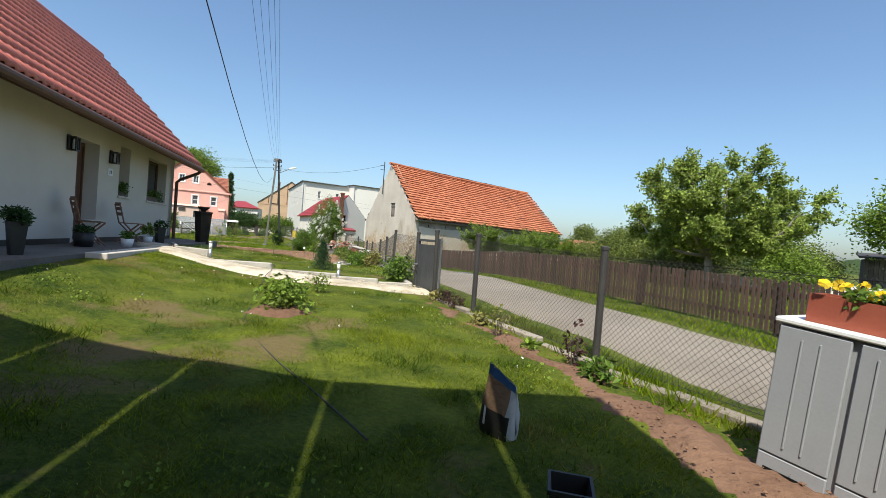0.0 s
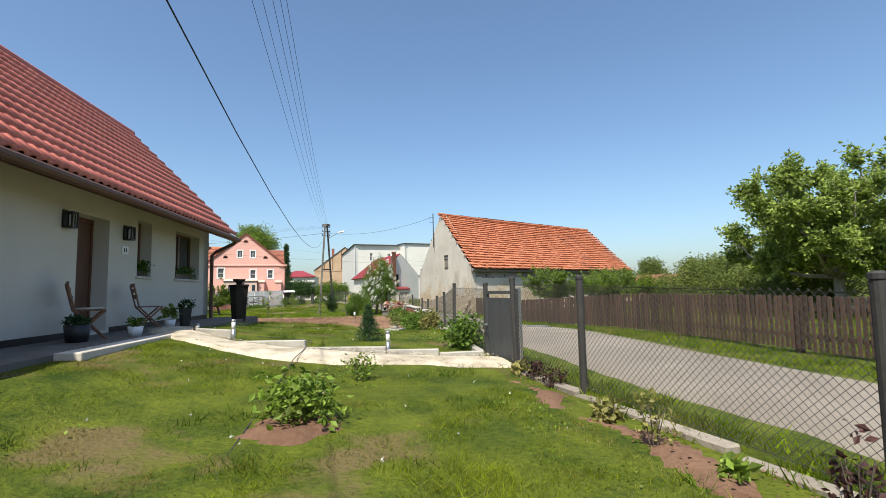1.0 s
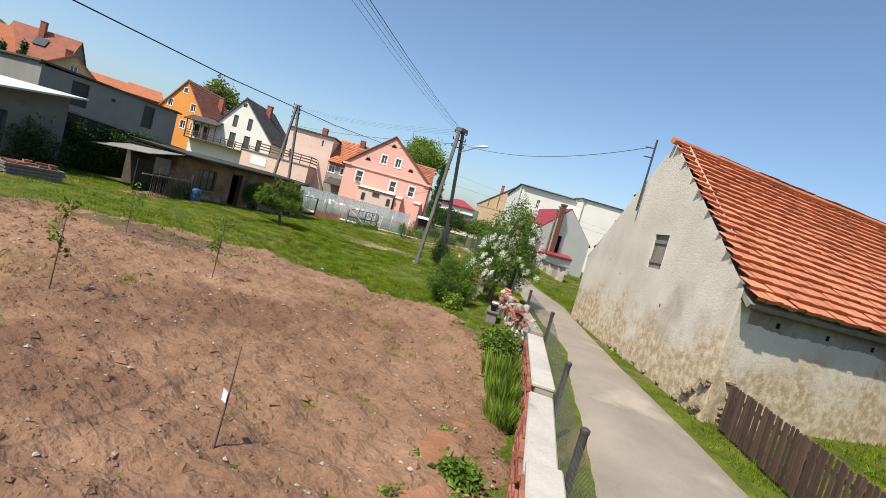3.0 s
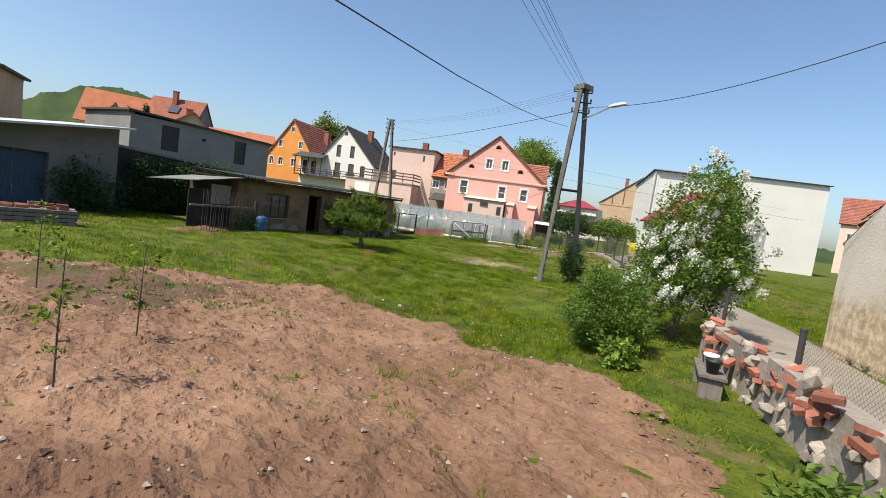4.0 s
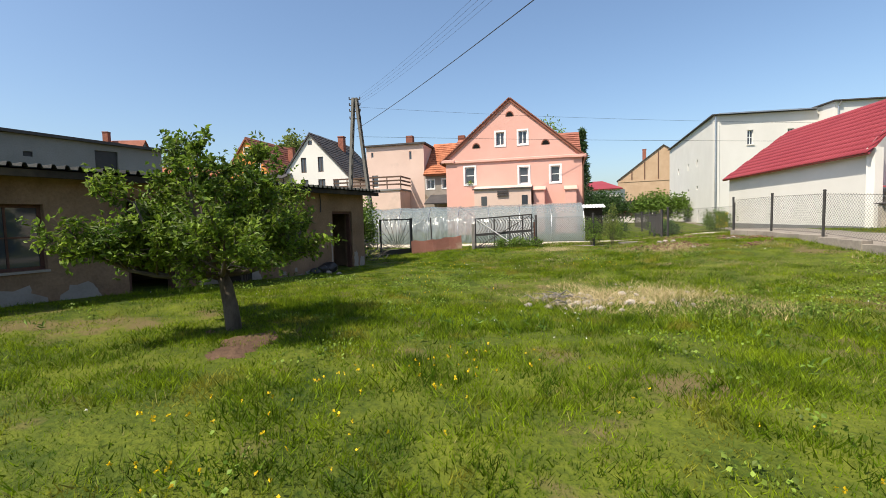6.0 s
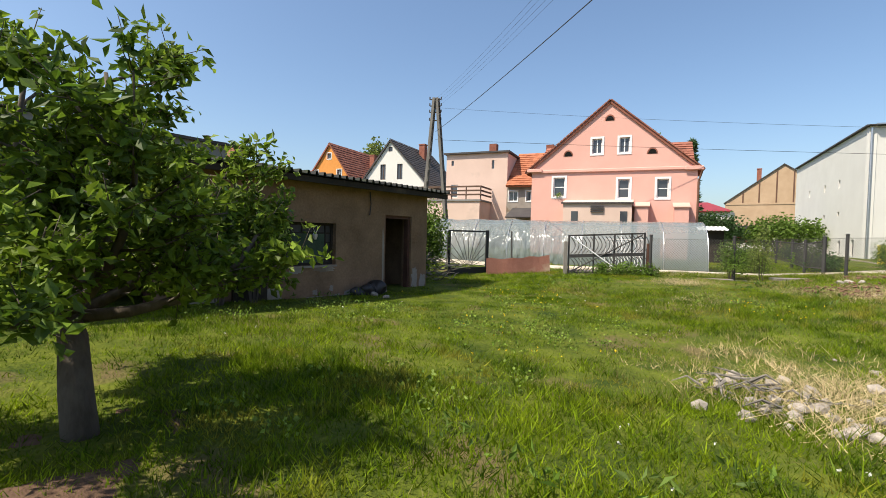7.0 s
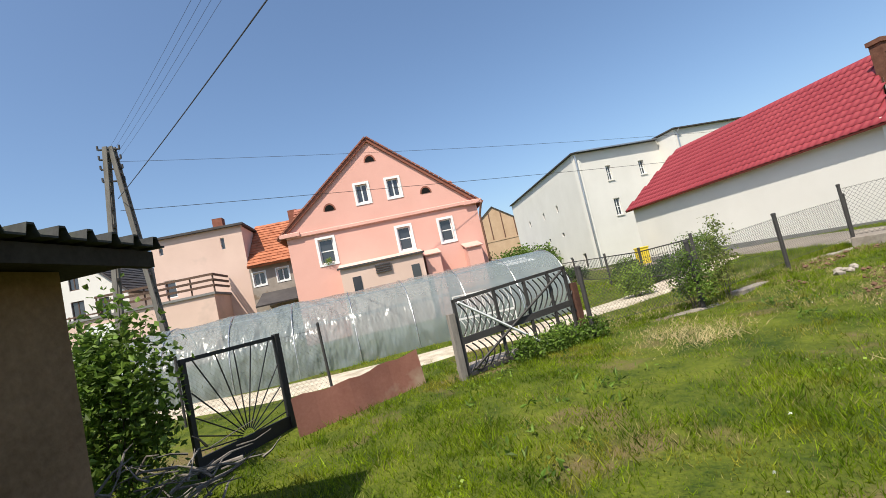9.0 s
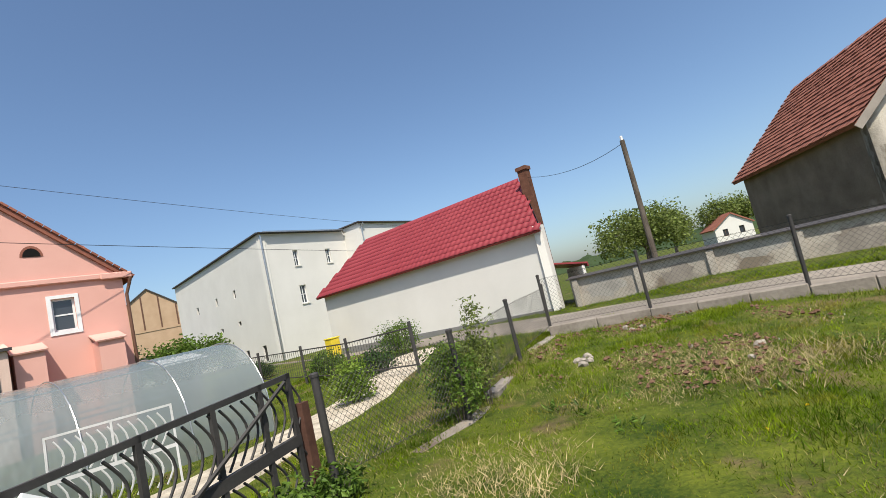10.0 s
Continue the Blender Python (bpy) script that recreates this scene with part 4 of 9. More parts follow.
tube(bm, [(MX - 0.15, MY, BR + 0.02), (MX + 5, MY, BR - 0.06), (MX + 11, MY, BR - 0.04), (MX + 16.4, MY, BR + 0.02)], 0.1, n=8)
part("ridge_tiles", bm, M["barntile"], barn)

# ---- shed ----
SD = (-0.47, 0.88)
shed = thing("shed", at_dir((-28.94, 30.02), SD), "long low brown plastered shed with a corrugated roof", "shed")
sh = [(-1.18, -0.27, 0.1, 1.88), (-3.85, -2.6, 0.82, 1.64), (-6.85, -5.95, 0.15, 2.12), (-9.4, -8.05, 0.95, 1.97)]
part("wall", wall_mesh(0.33, -0.1, 2.4, 0.3, sh, start=-10.8), M["shedwall"], shed, "dirty brown plaster worn pale near the ground")
part("end_wall", boxes((0.03, 0.33, 0.303, 2.9, -0.1, 2.45), (-10.5, 0.03, 2.6, 2.9, -0.1, 2.47)), M["shedwall"], shed)
# dark colour carries the lean-to's shade on this end wall
part("end_wall", boxes((-10.8, -10.5, 0.303, 2.9, -0.1, 2.45)), M["darkwall"], shed, "far end wall coloured dark for shade")
part("floor", boxes((-10.5, 0.03, 0.3, 2.6, -0.05, 0.06)), M["dark"], shed)


def corrugated(name, parent, x0, x1, y0, y1, z0, z1, pitch, amp, material, label=""):
    """A corrugated sheet whose waves run along y."""
    n = int((x1 - x0) / pitch * 14)
    V, F = [], []
    for i in range(n + 1):
        x = x0 + (x1 - x0) * i / n
        w = amp * min(1.0, max(0.0, 4.0 * math.cos(2 * math.pi * (x - x0) / pitch) - 1.7))
        for y, z in ((y0, z0), (y1, z1)):
            V += [(x, y, z + w), (x, y, z + w - 0.012)]
    for i in range(n):
        a, b = i * 4, i * 4 + 4
        F += [(a, b, b + 2, a + 2), (a + 1, a + 3, b + 3, b + 1), (a, a + 1, b + 1, b), (a + 2, b + 2, b + 3, a + 3)]
    return link_mesh(name, V, F, material, parent, label)


corrugated("roof_sheet", shed, -10.9, 0.75, -0.42, 3.1, 2.5, 2.6, 0.178, 0.06, M["tarsheet"], "weathered corrugated roofing with dark edge")
part("roof_board", boxes((-10.85, 0.7, -0.36, -0.30, 2.36, 2.47), (-10.85, 0.7, -0.30, 3.0, 2.41, 2.45)), M["darkboard"], shed)

# ---- grey buildings behind ----
grey = thing("outbuilding", at_dir((-41.6, 25.9), (-0.35, 0.94)), "long grey plastered outbuilding with a flat roof", "building")
part("wall", wall_mesh(0, 0, 5.35, 0.3, [(-7.62, -6.55, 3.5, 5.05), (-5.1, -4.8, 4.5, 4.7), (-2.72, -1.85, 3.38, 4.98)], start=-9.4), M["greywall"], grey)
part("side_wall", boxes((-0.3, 0, 0.303, 7, 0, 5.3), (-9.4, -9.1, 0.303, 7, 0, 5.6), (-9.1, -0.3, 6.7, 7, 0, 5.3)), M["greywall"], grey)
for u0, u1, v0, v1 in ((-7.62, -6.55, 3.5, 5.05), (-2.72, -1.85, 3.38, 4.98), (-5.1, -4.8, 4.5, 4.7)):
    part("shutter", boxes((u0, u1, 0.1, 0.16, v0, v1)), M["black"], grey, "dark closed opening")
bm = slab(bmesh.new(), (-9.6, -0.2, 5.62), (0.25, -0.2, 5.28), (0.25, 7.2, 5.35), (-9.6, 7.2, 5.7), 0.12)
part("roof", bm, M["darktile"], grey, "dark felt roof edge")

# ---- pink house ----
PD = (0.749, 0.662)
pink = thing("house", at_dir((-40.08, 47.95), PD), "pink rendered village house with a tall gable", "house")
pw = [(-1.5, -0.9, 6.82, 7.76), (0.12, 0.72, 6.82, 7.76), (-3.86, -3.12, 4.12, 5.36), (0.12, 0.8, 3.98, 5.18), (2.34, 2.99, 4.0, 5.14)]
ps = (10.0 - 5.75) / 5.1
part("wall", wall_mesh(4.5, 0, 10.1, 0.35, pw, cuts=[((-5.3, 0, 6.0), (-ps, 0, 1)), ((4.5, 0, 5.85), (ps, 0, 1))], start=-5.3), M["pink"], pink, "salmon pink render")
part("side_wall", boxes((4.15, 4.5, 0.353, 9, 0, 5.9), (-5.3, -4.95, 0.353, 9, 0, 5.9), (-4.95, 4.15, 8.7, 9, 0, 5.9)), M["pink"], pink)
for u0, u1, v0, v1 in pw:
    window(pink, u0, u1, v0, v1, 0.1, (0 if v0 < 6 else 1, 1 if v0 < 6 else 0), None, 0, 0.12)
bm = bmesh.new()
slab(bm, (-5.75, -0.12, 5.72), (-5.75, 6, 5.72), (-0.47, 6, 10.12), (-0.47, -0.12, 10.12), 0.16)
slab(bm, (4.85, -0.12, 5.62), (4.85, 6, 5.62), (-0.47, 6, 10.12), (-0.47, -0.12, 10.12), 0.16)
part("roof", bm, M["fartile"], pink, "brown-red tiled gable roof")
bm = bmesh.new()
slab(bm, (-5.4, 2.2, 5.8), (4.5, 2.2, 5.8), (4.5, 5.6, 8.35), (-5.4, 5.6, 8.35), 0.14)
slab(bm, (-5.4, 9.2, 5.8), (4.5, 9.2, 5.8), (4.5, 5.6, 8.35), (-5.4, 5.6, 8.35), 0.14)
part("cross_roof", bm, M["fartile"], pink, "brown-red tiled cross roof")
tile_roof(pink, slope_pose(-5.4, 2.18, 5.83, math.degrees(math.atan2(2.55, 3.4))), 9.9, 4.25, 0.4, 0.34, "flat", M["fartile"], 0, 0, 0.05, 0.012)
for sgn, x0, z0 in ((-1, -5.75, 5.72), (1, 4.85, 5.62)):
    for i in range(26):
        k = (i + 0.5) / 26
        x, z = x0 + (-0.47 - x0) * k, z0 + (10.12 - z0) * k
        ob = part("verge_tile", boxes((-0.12, 0.12, -0.05, 0.1, 0.0, 0.07)), M["fartile"], pink)
        ob.matrix_local = pose(x, -0.14, z, 0, sgn * math.degrees(math.atan2(10.12 - z0, abs(-0.47 - x0))), 0)
part("cornice", boxes((-5.32, 4.52, -0.12, -0.003, 5.66, 5.86), (-5.6, -4.6, -0.2, -0.125, 5.72, 5.95), (3.8, 4.8, -0.2, -0.125, 5.62, 5.85)), M["pink"], pink, bevel=0.03)
bm = bmesh.new()
for cx, cz in ((-0.49, 8.85), (-2.97, 6.72), (2.02, 6.68)):
    for nm, r0, y, mt in (("lunette", 0.24, -0.02, "dark"), ("lunette_rim", 0.31, -0.012, "fartile")):
        link_mesh(nm, [(cx + r0 * math.cos(math.pi * k / 10), y, cz + r0 * 1.25 * math.sin(math.pi * k / 10)) for k in range(11)], [tuple(range(11))], M[mt], pink, "small half-round attic opening" if nm == "lunette" else "")
part("porch", boxes((-3.0, 1.0, -1.3, -0.003, 0, 3.6)), M["palepink"], pink, "pale low porch block")
part("porch_roof", slab(bmesh.new(), (-3.08, -1.34, 3.62), (1.06, -1.34, 3.62), (1.06, 0, 3.9), (-3.08, 0, 3.9), 0.03), M["palepink"], pink)
part("roof_lip", boxes((-3.12, 1.1, -1.42, -1.345, 3.56, 3.65)), M["darktile"], pink, "dark tiled lip of the porch roof")
part("louvre", boxes(*[(-1.35, -0.6, -1.4, -1.303, 3.05 + 0.11 * k, 3.11 + 0.11 * k) for k in range(4)]), M["darktile"], pink, "dark slatted vent under the porch roof")
for u in (-2.5, 0.35):
    part("porch_window", boxes((u, u + 0.4, -1.33, -1.303, 2.3, 3.1)), M["pane"], pink)
for u, z in ((1.15, 3.45), (3.3, 3.4)):
    part("buttress", boxes((u, u + 0.75, -0.9, -0.003, 0, z)), M["pink"], pink)
    part("buttress_cap", slab(bmesh.new(), (u - 0.08, -1.0, z), (u + 0.83, -1.0, z), (u + 0.83, 0, z + 0.3), (u - 0.08, 0, z + 0.3), 0.05), M["pink"], pink)
bm = bmesh.new()
tube(bm, [(4.72, -0.25, 5.6), (4.65, -0.1, 5.3), (4.56, -0.05, 5.0), (4.56, -0.05, 0.2)], 0.06, n=8)
part("downpipe", bm, M["doorwood"], pink)
leaves("window_plant", clumps(np.random.default_rng(77), (-3.49, -0.08, 4.22), (0.3, 0.1, 0.14), 14, 12, 0.06, -0.8, 0.2), 0.07, M["leaf_bright"], pink, "potted green plants on the sill")

# ---- white three-storey building ----
WD = (0.69, 0.724)
white = thing("building", at_dir((-35.6, 67.85), WD), "white painted three-storey building with a projecting wing", "building")
ww = [(2.7, 3.18, 7.35, 8.6), (5.93, 6.45, 7.35, 8.55), (2.7, 3.28, 4.32, 5.75)]
WU, WF = 8.3, 2.1
part("wall", wall_mesh(WU, 0, 10.0, 0.4, ww), M["white"], white)
for w in ww:
    window(white, *w, 0.15, (1, 1), None, 0.04)
    part("window_sill", boxes((w[0] - 0.08, w[1] + 0.08, -0.07, -0.003, w[2] - 0.09, w[2] - 0.02)), M["white"], white)
wing = part("wing_wall", boxes((WU + 0.003, WU + 9, -WF, -WF + 0.4, 0, 10.2), (WU + 0.003, WU + 0.4, -WF + 0.403, 8, 0, 10.2), (WU + 8.6, WU + 9, -WF + 0.403, 8, 0, 10.2)), M["white"], white, "white wall of the projecting wing")
part("wing_roof", slab(bmesh.new(), (WU - 0.2, -WF - 0.25, 10.3), (WU + 9.2, -WF - 0.25, 10.3), (WU + 9.2, 8, 10.45), (WU - 0.2, 8, 10.45), 0.09), M["darktile"], white)
part("wing_downpipe", tube(bmesh.new(), [(WU + 0.35, -WF - 0.25, 10.15), (WU + 0.2, -WF - 0.1, 9.8), (WU + 0.2, -WF - 0.1, 3.0)], 0.06, n=8), M["chrome"], white)
SW = [(-16.9, -16.3, 6.2, 6.9), (-11.3, -10.8, 6.2, 6.9), (-6.9, -6.4, 6.2, 6.9), (-16.4, -15.7, 3.6, 3.95), (-11.2, -10.6, 3.75, 4.1), (-6.9, -6.3, 3.85, 4.2), (-6.4, -5.7, 0.5, 1.7), (-3.0, -2.3, 0.6, 1.8)]
side = part("side_wall", wall_mesh(0, 0, 10.02, 0.4, SW, start=-23), M["white"], white)
SP = pose(0, 0.01, 0, 0, 0, math.degrees(math.atan2(-0.79, 0.61)) - math.degrees(math.atan2(WD[1], WD[0])))
side.matrix_local = SP
for k, (u0, u1, v0, v1) in enumerate(SW):
    ob = part("pane", boxes((u0 - 0.05, u1 + 0.05, 0.12, 0.16, v0 - 0.05, v1 + 0.05)), M["black"], white, "dark small window")
    ob.matrix_local = SP
    if k < 3:
        # rounded heads: plaster spandrels fill the upper corners of the opening
        c, hw = (u0 + u1) / 2, (u1 - u0) / 2
        for sg_ in (-1, 1):
            arc = [(c + sg_ * hw * math.cos(math.pi / 2 * q / 6), 0.03, v1 - 0.32 + 0.32 * math.sin(math.pi / 2 * q / 6)) for q in range(7)]
            pts = arc + [(c + sg_ * (hw + 0.02), 0.03, v1 + 0.02)]
            ob = link_mesh("spandrel", pts + [(x, 0.118, z) for x, y, z in pts], [tuple(range(8))[::-sg_], tuple(range(8, 16))[::sg_]] + [(q, q + 1, q + 9, q + 8)[::sg_] for q in range(7)], M["white"], white)
            ob.matrix_local = SP
part("roof", slab(bmesh.new(), (-0.2, -0.3, 10.1), (WU - 0.21, -0.3, 10.1), (WU - 0.21, 15, 10.15), (2.1, 15, 10.15), 0.09), M["darktile"], white)
part("gutter", boxes((0.2, WU - 0.25, -0.42, -0.31, 10.04, 10.14)), M["chrome"], white, "pale metal gutter")
ob = part("roof_edge", boxes((-23.2, 0.1, -0.22, 0.5, 10.025, 10.13)), M["darktile"], white)
ob.matrix_local = SP
part("downpipe", tube(bmesh.new(), [(0.06, -0.1, 9.9), (0.06, -0.1, 0.2)], 0.07, n=8), M["chrome"], white, "grey downpipe at the corner")

# ---- white outbuilding with red metal roof ----
ED = (0.697, -0.717)
red = thing("outbuilding", at_dir((-20.9, 49.2), ED), "white outbuilding with a bright red metal tile roof", "building")
part("wall", wall_mesh(0, 0, 3.95, 0.3, [], start=-14), M["white"], red)
part("plinth", boxes((-14, 0.0, -0.05, -0.003, 0, 0.72)), M["greywall"], red)
RGX, RGY = -4.0, 6.55
RGW = math.hypot(RGX, RGY)
bm = wall_mesh(RGW, 0, 7, 0.3, [(2.75, 3.55, 2.0, 4.0)], cuts=[((0, 0, 3.95), (-(6.65 - 3.95) / (RGW / 2), 0, 1)), ((RGW, 0, 3.95), ((6.65 - 3.95) / (RGW / 2), 0, 1))])
ob = part("gable_wall", bm, M["white"], red)
RGT = math.degrees(math.atan2(RGY, RGX))
ob.matrix_local = pose(0, 0, 0, 0, 0, RGT)
part("back_wall", boxes((-14, -4.1, 6.25, 6.55, 0, 3.95), (-14, -13.7, 0.3, 6.25, 0, 3.95)), M["white"], red)
bm = bmesh.new()
slab(bm, (-14.3, -0.35, 3.72), (0.12, -0.35, 3.72), (-2.1, 3.27, 6.75), (-13.1, 3.27, 6.75), 0.08)
slab(bm, (-4.3, 6.9, 3.72), (-14.3, 6.9, 3.72), (-13.1, 3.27, 6.75), (-2.05, 3.27, 6.75), 0.08)
part("roof", bm, M["redmetal"], red)
rang = math.degrees(math.atan2(3.03, 3.62))
tile_roof(red, slope_pose(-14.3, -0.36, 3.73, rang), 14.6, 4.7, 0.3, 0.38, "pan", M["redmetal"], 0, 0.035, 0.02, keep=lambda x, y: 14.35 - y * 0.46 > x > y * 0.25)
part("chimney", boxes((-1.36, -0.96, 1.95, 2.35, 0.6, 6.7)), M["darkbrick"], red, "tall brown brick chimney stack on the gable")
part("chimney_cap", boxes((-1.41, -0.91, 1.9, 2.4, 6.702, 6.86)), M["darkbrick"], red)
ob = part("hatch", boxes((2.75, 3.55, 0.12, 0.16, 2.0, 4.0)), M["dark"], red, "dark open loft doorway")
ob.matrix_local = pose(0, 0, 0, 0, 0, RGT)


# ---- fences ----
def chain_panel(name, a, b, z0, z1, top, parent, cell=0.062, r=0.0022):
    """Woven wire between two posts: crossed diagonal wires and a top strand."""
    a, b = Vector((*a, 0)), Vector((*b, 0))
    L = (b - a).length
    d = (b - a) / L
    up = Vector((0, 0, 1))
    za, zb = z0
    H = top
    V, F = [], []

    def wire(u0, v0, u1, v1, rr):
        p = a + d * u0 + up * (za + (zb - za) * u0 / L + v0)
        q = a + d * u1 + up * (za + (zb - za) * u1 / L + v1)
        n = d.cross(up)
        s = (q - p).normalized().cross(n)
        k = len(V)
        for c in (p, q):
            for w in (s * rr, -s * 0.5 * rr + n * 0.87 * rr, -s * 0.5 * rr - n * 0.87 * rr):
                V.append(tuple(c + w))
        for i in range(3):
            F.append((k + i, k + (i + 1) % 3, k + 3 + (i + 1) % 3, k + 3 + i))
    n = int((L + H) / cell)
    for i in range(n):
        u = i * cell
        u0, v0 = (u, 0) if u < L else (L, u - L)
        u1, v1 = (0, u) if u < H else (u - H, H)
        wire(u0, v0, u1, v1, r)
        wire(L - u0, v0, L - u1, v1, r)
    for v in (0.02, H - 0.02):
        wire(0, v, L, v, r * 1.4)
    return link_mesh(name, V, F, M["wire"], parent)


def post_fence(label, pts, height, posts, wide=0.09, cell=0.062, r=0.0022, base=None, skip=()):
    """A wire fence: a dark post at each point and a woven panel between; base gives z at each point."""
    f = thing("wire_fence", Matrix.Identity(4), label, "fence")
    base = base or [ground_z(*p) for p in pts]
    for i, (p, z) in enumerate(zip(pts, base)):
        w = wide / 2
        bm = lathe(bmesh.new(), [(w, -0.2), (w, height + 0.03), (w * 1.15, height + 0.03), (w * 1.15, height + 0.06), (w * 0.7, height + 0.075)], 12)
        q = pts[min(i + 1, len(pts) - 1)] if i < len(pts) - 1 else pts[i - 1]
        ob = part("post", bm, M[posts], f)
        ob.matrix_local = pose(p[0], p[1], z, random.uniform(-1.5, 1.5), random.uniform(-1.5, 1.5), math.degrees(math.atan2(q[1] - p[1], q[0] - p[0])))
    for i in range(len(pts) - 1):
        if i not in skip:
            chain_panel("mesh_panel", pts[i], pts[i + 1], (base[i] + 0.05, base[i + 1] + 0.05), None, height - 0.08, f, cell, r)
    return f


post_fence("dark metal posts with woven wire beside the lawn", [(9.35, -1.05), (7.48, 1.19), (5.74, 3.33), (4.74, 4.62)], 1.22, "postmetal", 0.082)
post_fence("dark metal posts with woven wire along the lane", [(4.05, 5.62), (2.38, 8.8), (1.2, 11.4), (-0.04, 13.95), (-1.35, 16.3), (-2.47, 18.35), (-4.22, 21.25), (-6.3, 24.0)], 1.15, "postmetal", 0.08, 0.07, 0.0016)
FB = [(-8.2, 26.2), (-10.6, 29.7), (-13.3, 32.9), (-15.95, 35.4), (-18.1, 37.7), (-19.9, 39.6), (-21.8, 41.5), (-23.55, 42.95)]
post_fence("thin weathered posts with woven wire on a low kerb wall", FB, 1.18, "postmetal", 0.07, 0.1, 0.003, [ground_z(*p) + 0.2 for p in FB])
FC = [(-23.55, 42.95), (-24.95, 40.85), (-26.4, 38.35), (-27.93, 36.9)]
post_fence("thin weathered posts with woven wire beside the track", FC, 1.0, "postmetal", 0.08, 0.07, 0.0025, [ground_z(*p) + 0.15 for p in FC])
post_fence("thin posts with woven wire along the gravel track", [(-32.2, 35.0), (-34.6, 33.6), (-37.2, 32.3), (-40, 30.9)], 1.25, "postmetal", 0.05, 0.09, 0.002)


def kerb(name, pts, w, h, material, label, sink=0.15, jig=0.02):
    """A low wall or kerb of separate lengths along points."""
    k = thing(name, Matrix.Identity(4), label, "kerb", "", "structure")
    rng = random.Random(3)
    for a, b in zip(pts, pts[1:]):
        L = math.dist(a, b)
        n = max(1, round(L / 1.0))
        for i in range(n):
            x, y = (a[j] + (b[j] - a[j]) * (i + 0.5) / n for j in (0, 1))
            bm = boxes((-L / n / 2 + 0.006, L / n / 2 - 0.006, -w / 2, w / 2, -sink, h))
            ob = part("kerb_stone", bm, material, k, bevel=0.015)
            ob.matrix_local = pose(x, y, ground_z(x, y) + rng.uniform(-jig, jig), 0, rng.uniform(-1, 1), math.degrees(math.atan2(b[1] - a[1], b[0] - a[0])) + rng.uniform(-1, 1))
    return k


kerb("kerb", [(9.35, -1.15), (7.44, 1.14), (5.7, 3.28), (4.75, 4.5)], 0.14, 0.03, M["stonewall"], "worn concrete kerb under the wire fence")
kerb("kerb", [(3.95, 5.55), (2.3, 8.75), (1.1, 11.35), (-0.1, 13.9)], 0.12, 0.1, M["concrete"], "pale concrete kerb under the wire fence")
kerb("kerb", [(4.05, 5.42), (3.4, 5.06), (2.57, 4.82), (1.16, 4.61), (-0.3, 4.44), (-1.4, 4.71), (-2.3, 5.56)], 0.07, 0.1, M["concrete"], "thin concrete edging of the garden path")
kerb("kerb_wall", FB[3:], 0.25, 0.2, M["stonewall"], "low rough concrete wall below the fence")
kerb("kerb_wall", FC, 0.22, 0.03, M["stonewall"], "low rough concrete wall beside the track", jig=0.05)
kerb("kerb_wall", [(-28.9, 36.4), (-29.6, 35.3)], 0.4, 0.12, M["stonewall"], "broken concrete sill under the gate")

pick = thing("picket_fence", Matrix.Identity(4), "dark brown wooden picket fence along the lane", "fence")
pm = bpy.data.meshes.new("picket")
pm.from_pydata([(-.028, -.01, 0), (.028, -.01, 0), (.028, .01, 0), (-.028, .01, 0), (-.028, -.01, .85), (.028, -.01, .85), (.028, .01, .85), (-.028, .01, .85), (0, -.01, .868), (0, .01, .868)], [],
               [(0, 1, 5, 8, 4), (2, 3, 7, 9, 6), (1, 2, 6, 5), (3, 0, 4, 7), (5, 6, 9, 8), (7, 4, 8, 9)])
pm.materials.append(M["brownwood"])
PF = [(19.5, -10.6), (14.4, -2.4), (10.55, 4.5), (8.85, 7.15), (6.15, 11.4), (3.7, 15.3), (1.3, 18.9), (-1.0, 22.45)]
rng = random.Random(8)
acc = []
for a, b in zip(PF, PF[1:]):
    L = math.dist(a, b)
    t = math.degrees(math.atan2(b[1] - a[1], b[0] - a[0]))
    n = int(L / 0.09)
    for i in range(n):
        k = (i + 0.5) / n
        acc.append((a[0] + (b[0] - a[0]) * k, a[1] + (b[1] - a[1]) * k, t))
    m = max(1, round(L / 2.4))
    for i in range(m + 1):
        k = i / m
        x, y = a[0] + (b[0] - a[0]) * k, a[1] + (b[1] - a[1]) * k
        ob = part("post", boxes((-0.05, 0.05, -0.13, -0.035, -0.3, 0.8)), M["brownwood"], pick)
        ob.matrix_local = pose(x, y, ground_z(x, y) + 0.08, 0, 0, t)
    for h in (0.2, 0.64):
        bm = bmesh.new()
        for i in range(m):
            q = [Vector((a[0] + (b[0] - a[0]) * (i + j) / m, a[1] + (b[1] - a[1]) * (i + j) / m, 0)) for j in (0, 1)]
            nrm = Vector((-(b[1] - a[1]) / L, (b[0] - a[0]) / L, 0))
            for v in q:
                v.z = ground_z(v.x, v.y) + 0.08 + h
            p, r = q
            w = [p - nrm * 0.034, r - nrm * 0.034, r - nrm * 0.012, p - nrm * 0.012]
            lo = [bm.verts.new(v - Vector((0, 0, 0.035))) for v in w]
            hi = [bm.verts.new(v + Vector((0, 0, 0.035))) for v in w]
            bm.faces.new(hi)
            bm.faces.new(lo[::-1])
            for i2 in range(4):
                j2 = (i2 + 1) % 4
                bm.faces.new((lo[i2], lo[j2], hi[j2], hi[i2]))
        part("rail", bm, M["brownwood"], pick)
acc.sort(key=lambda p: abs(p[1] - 11))
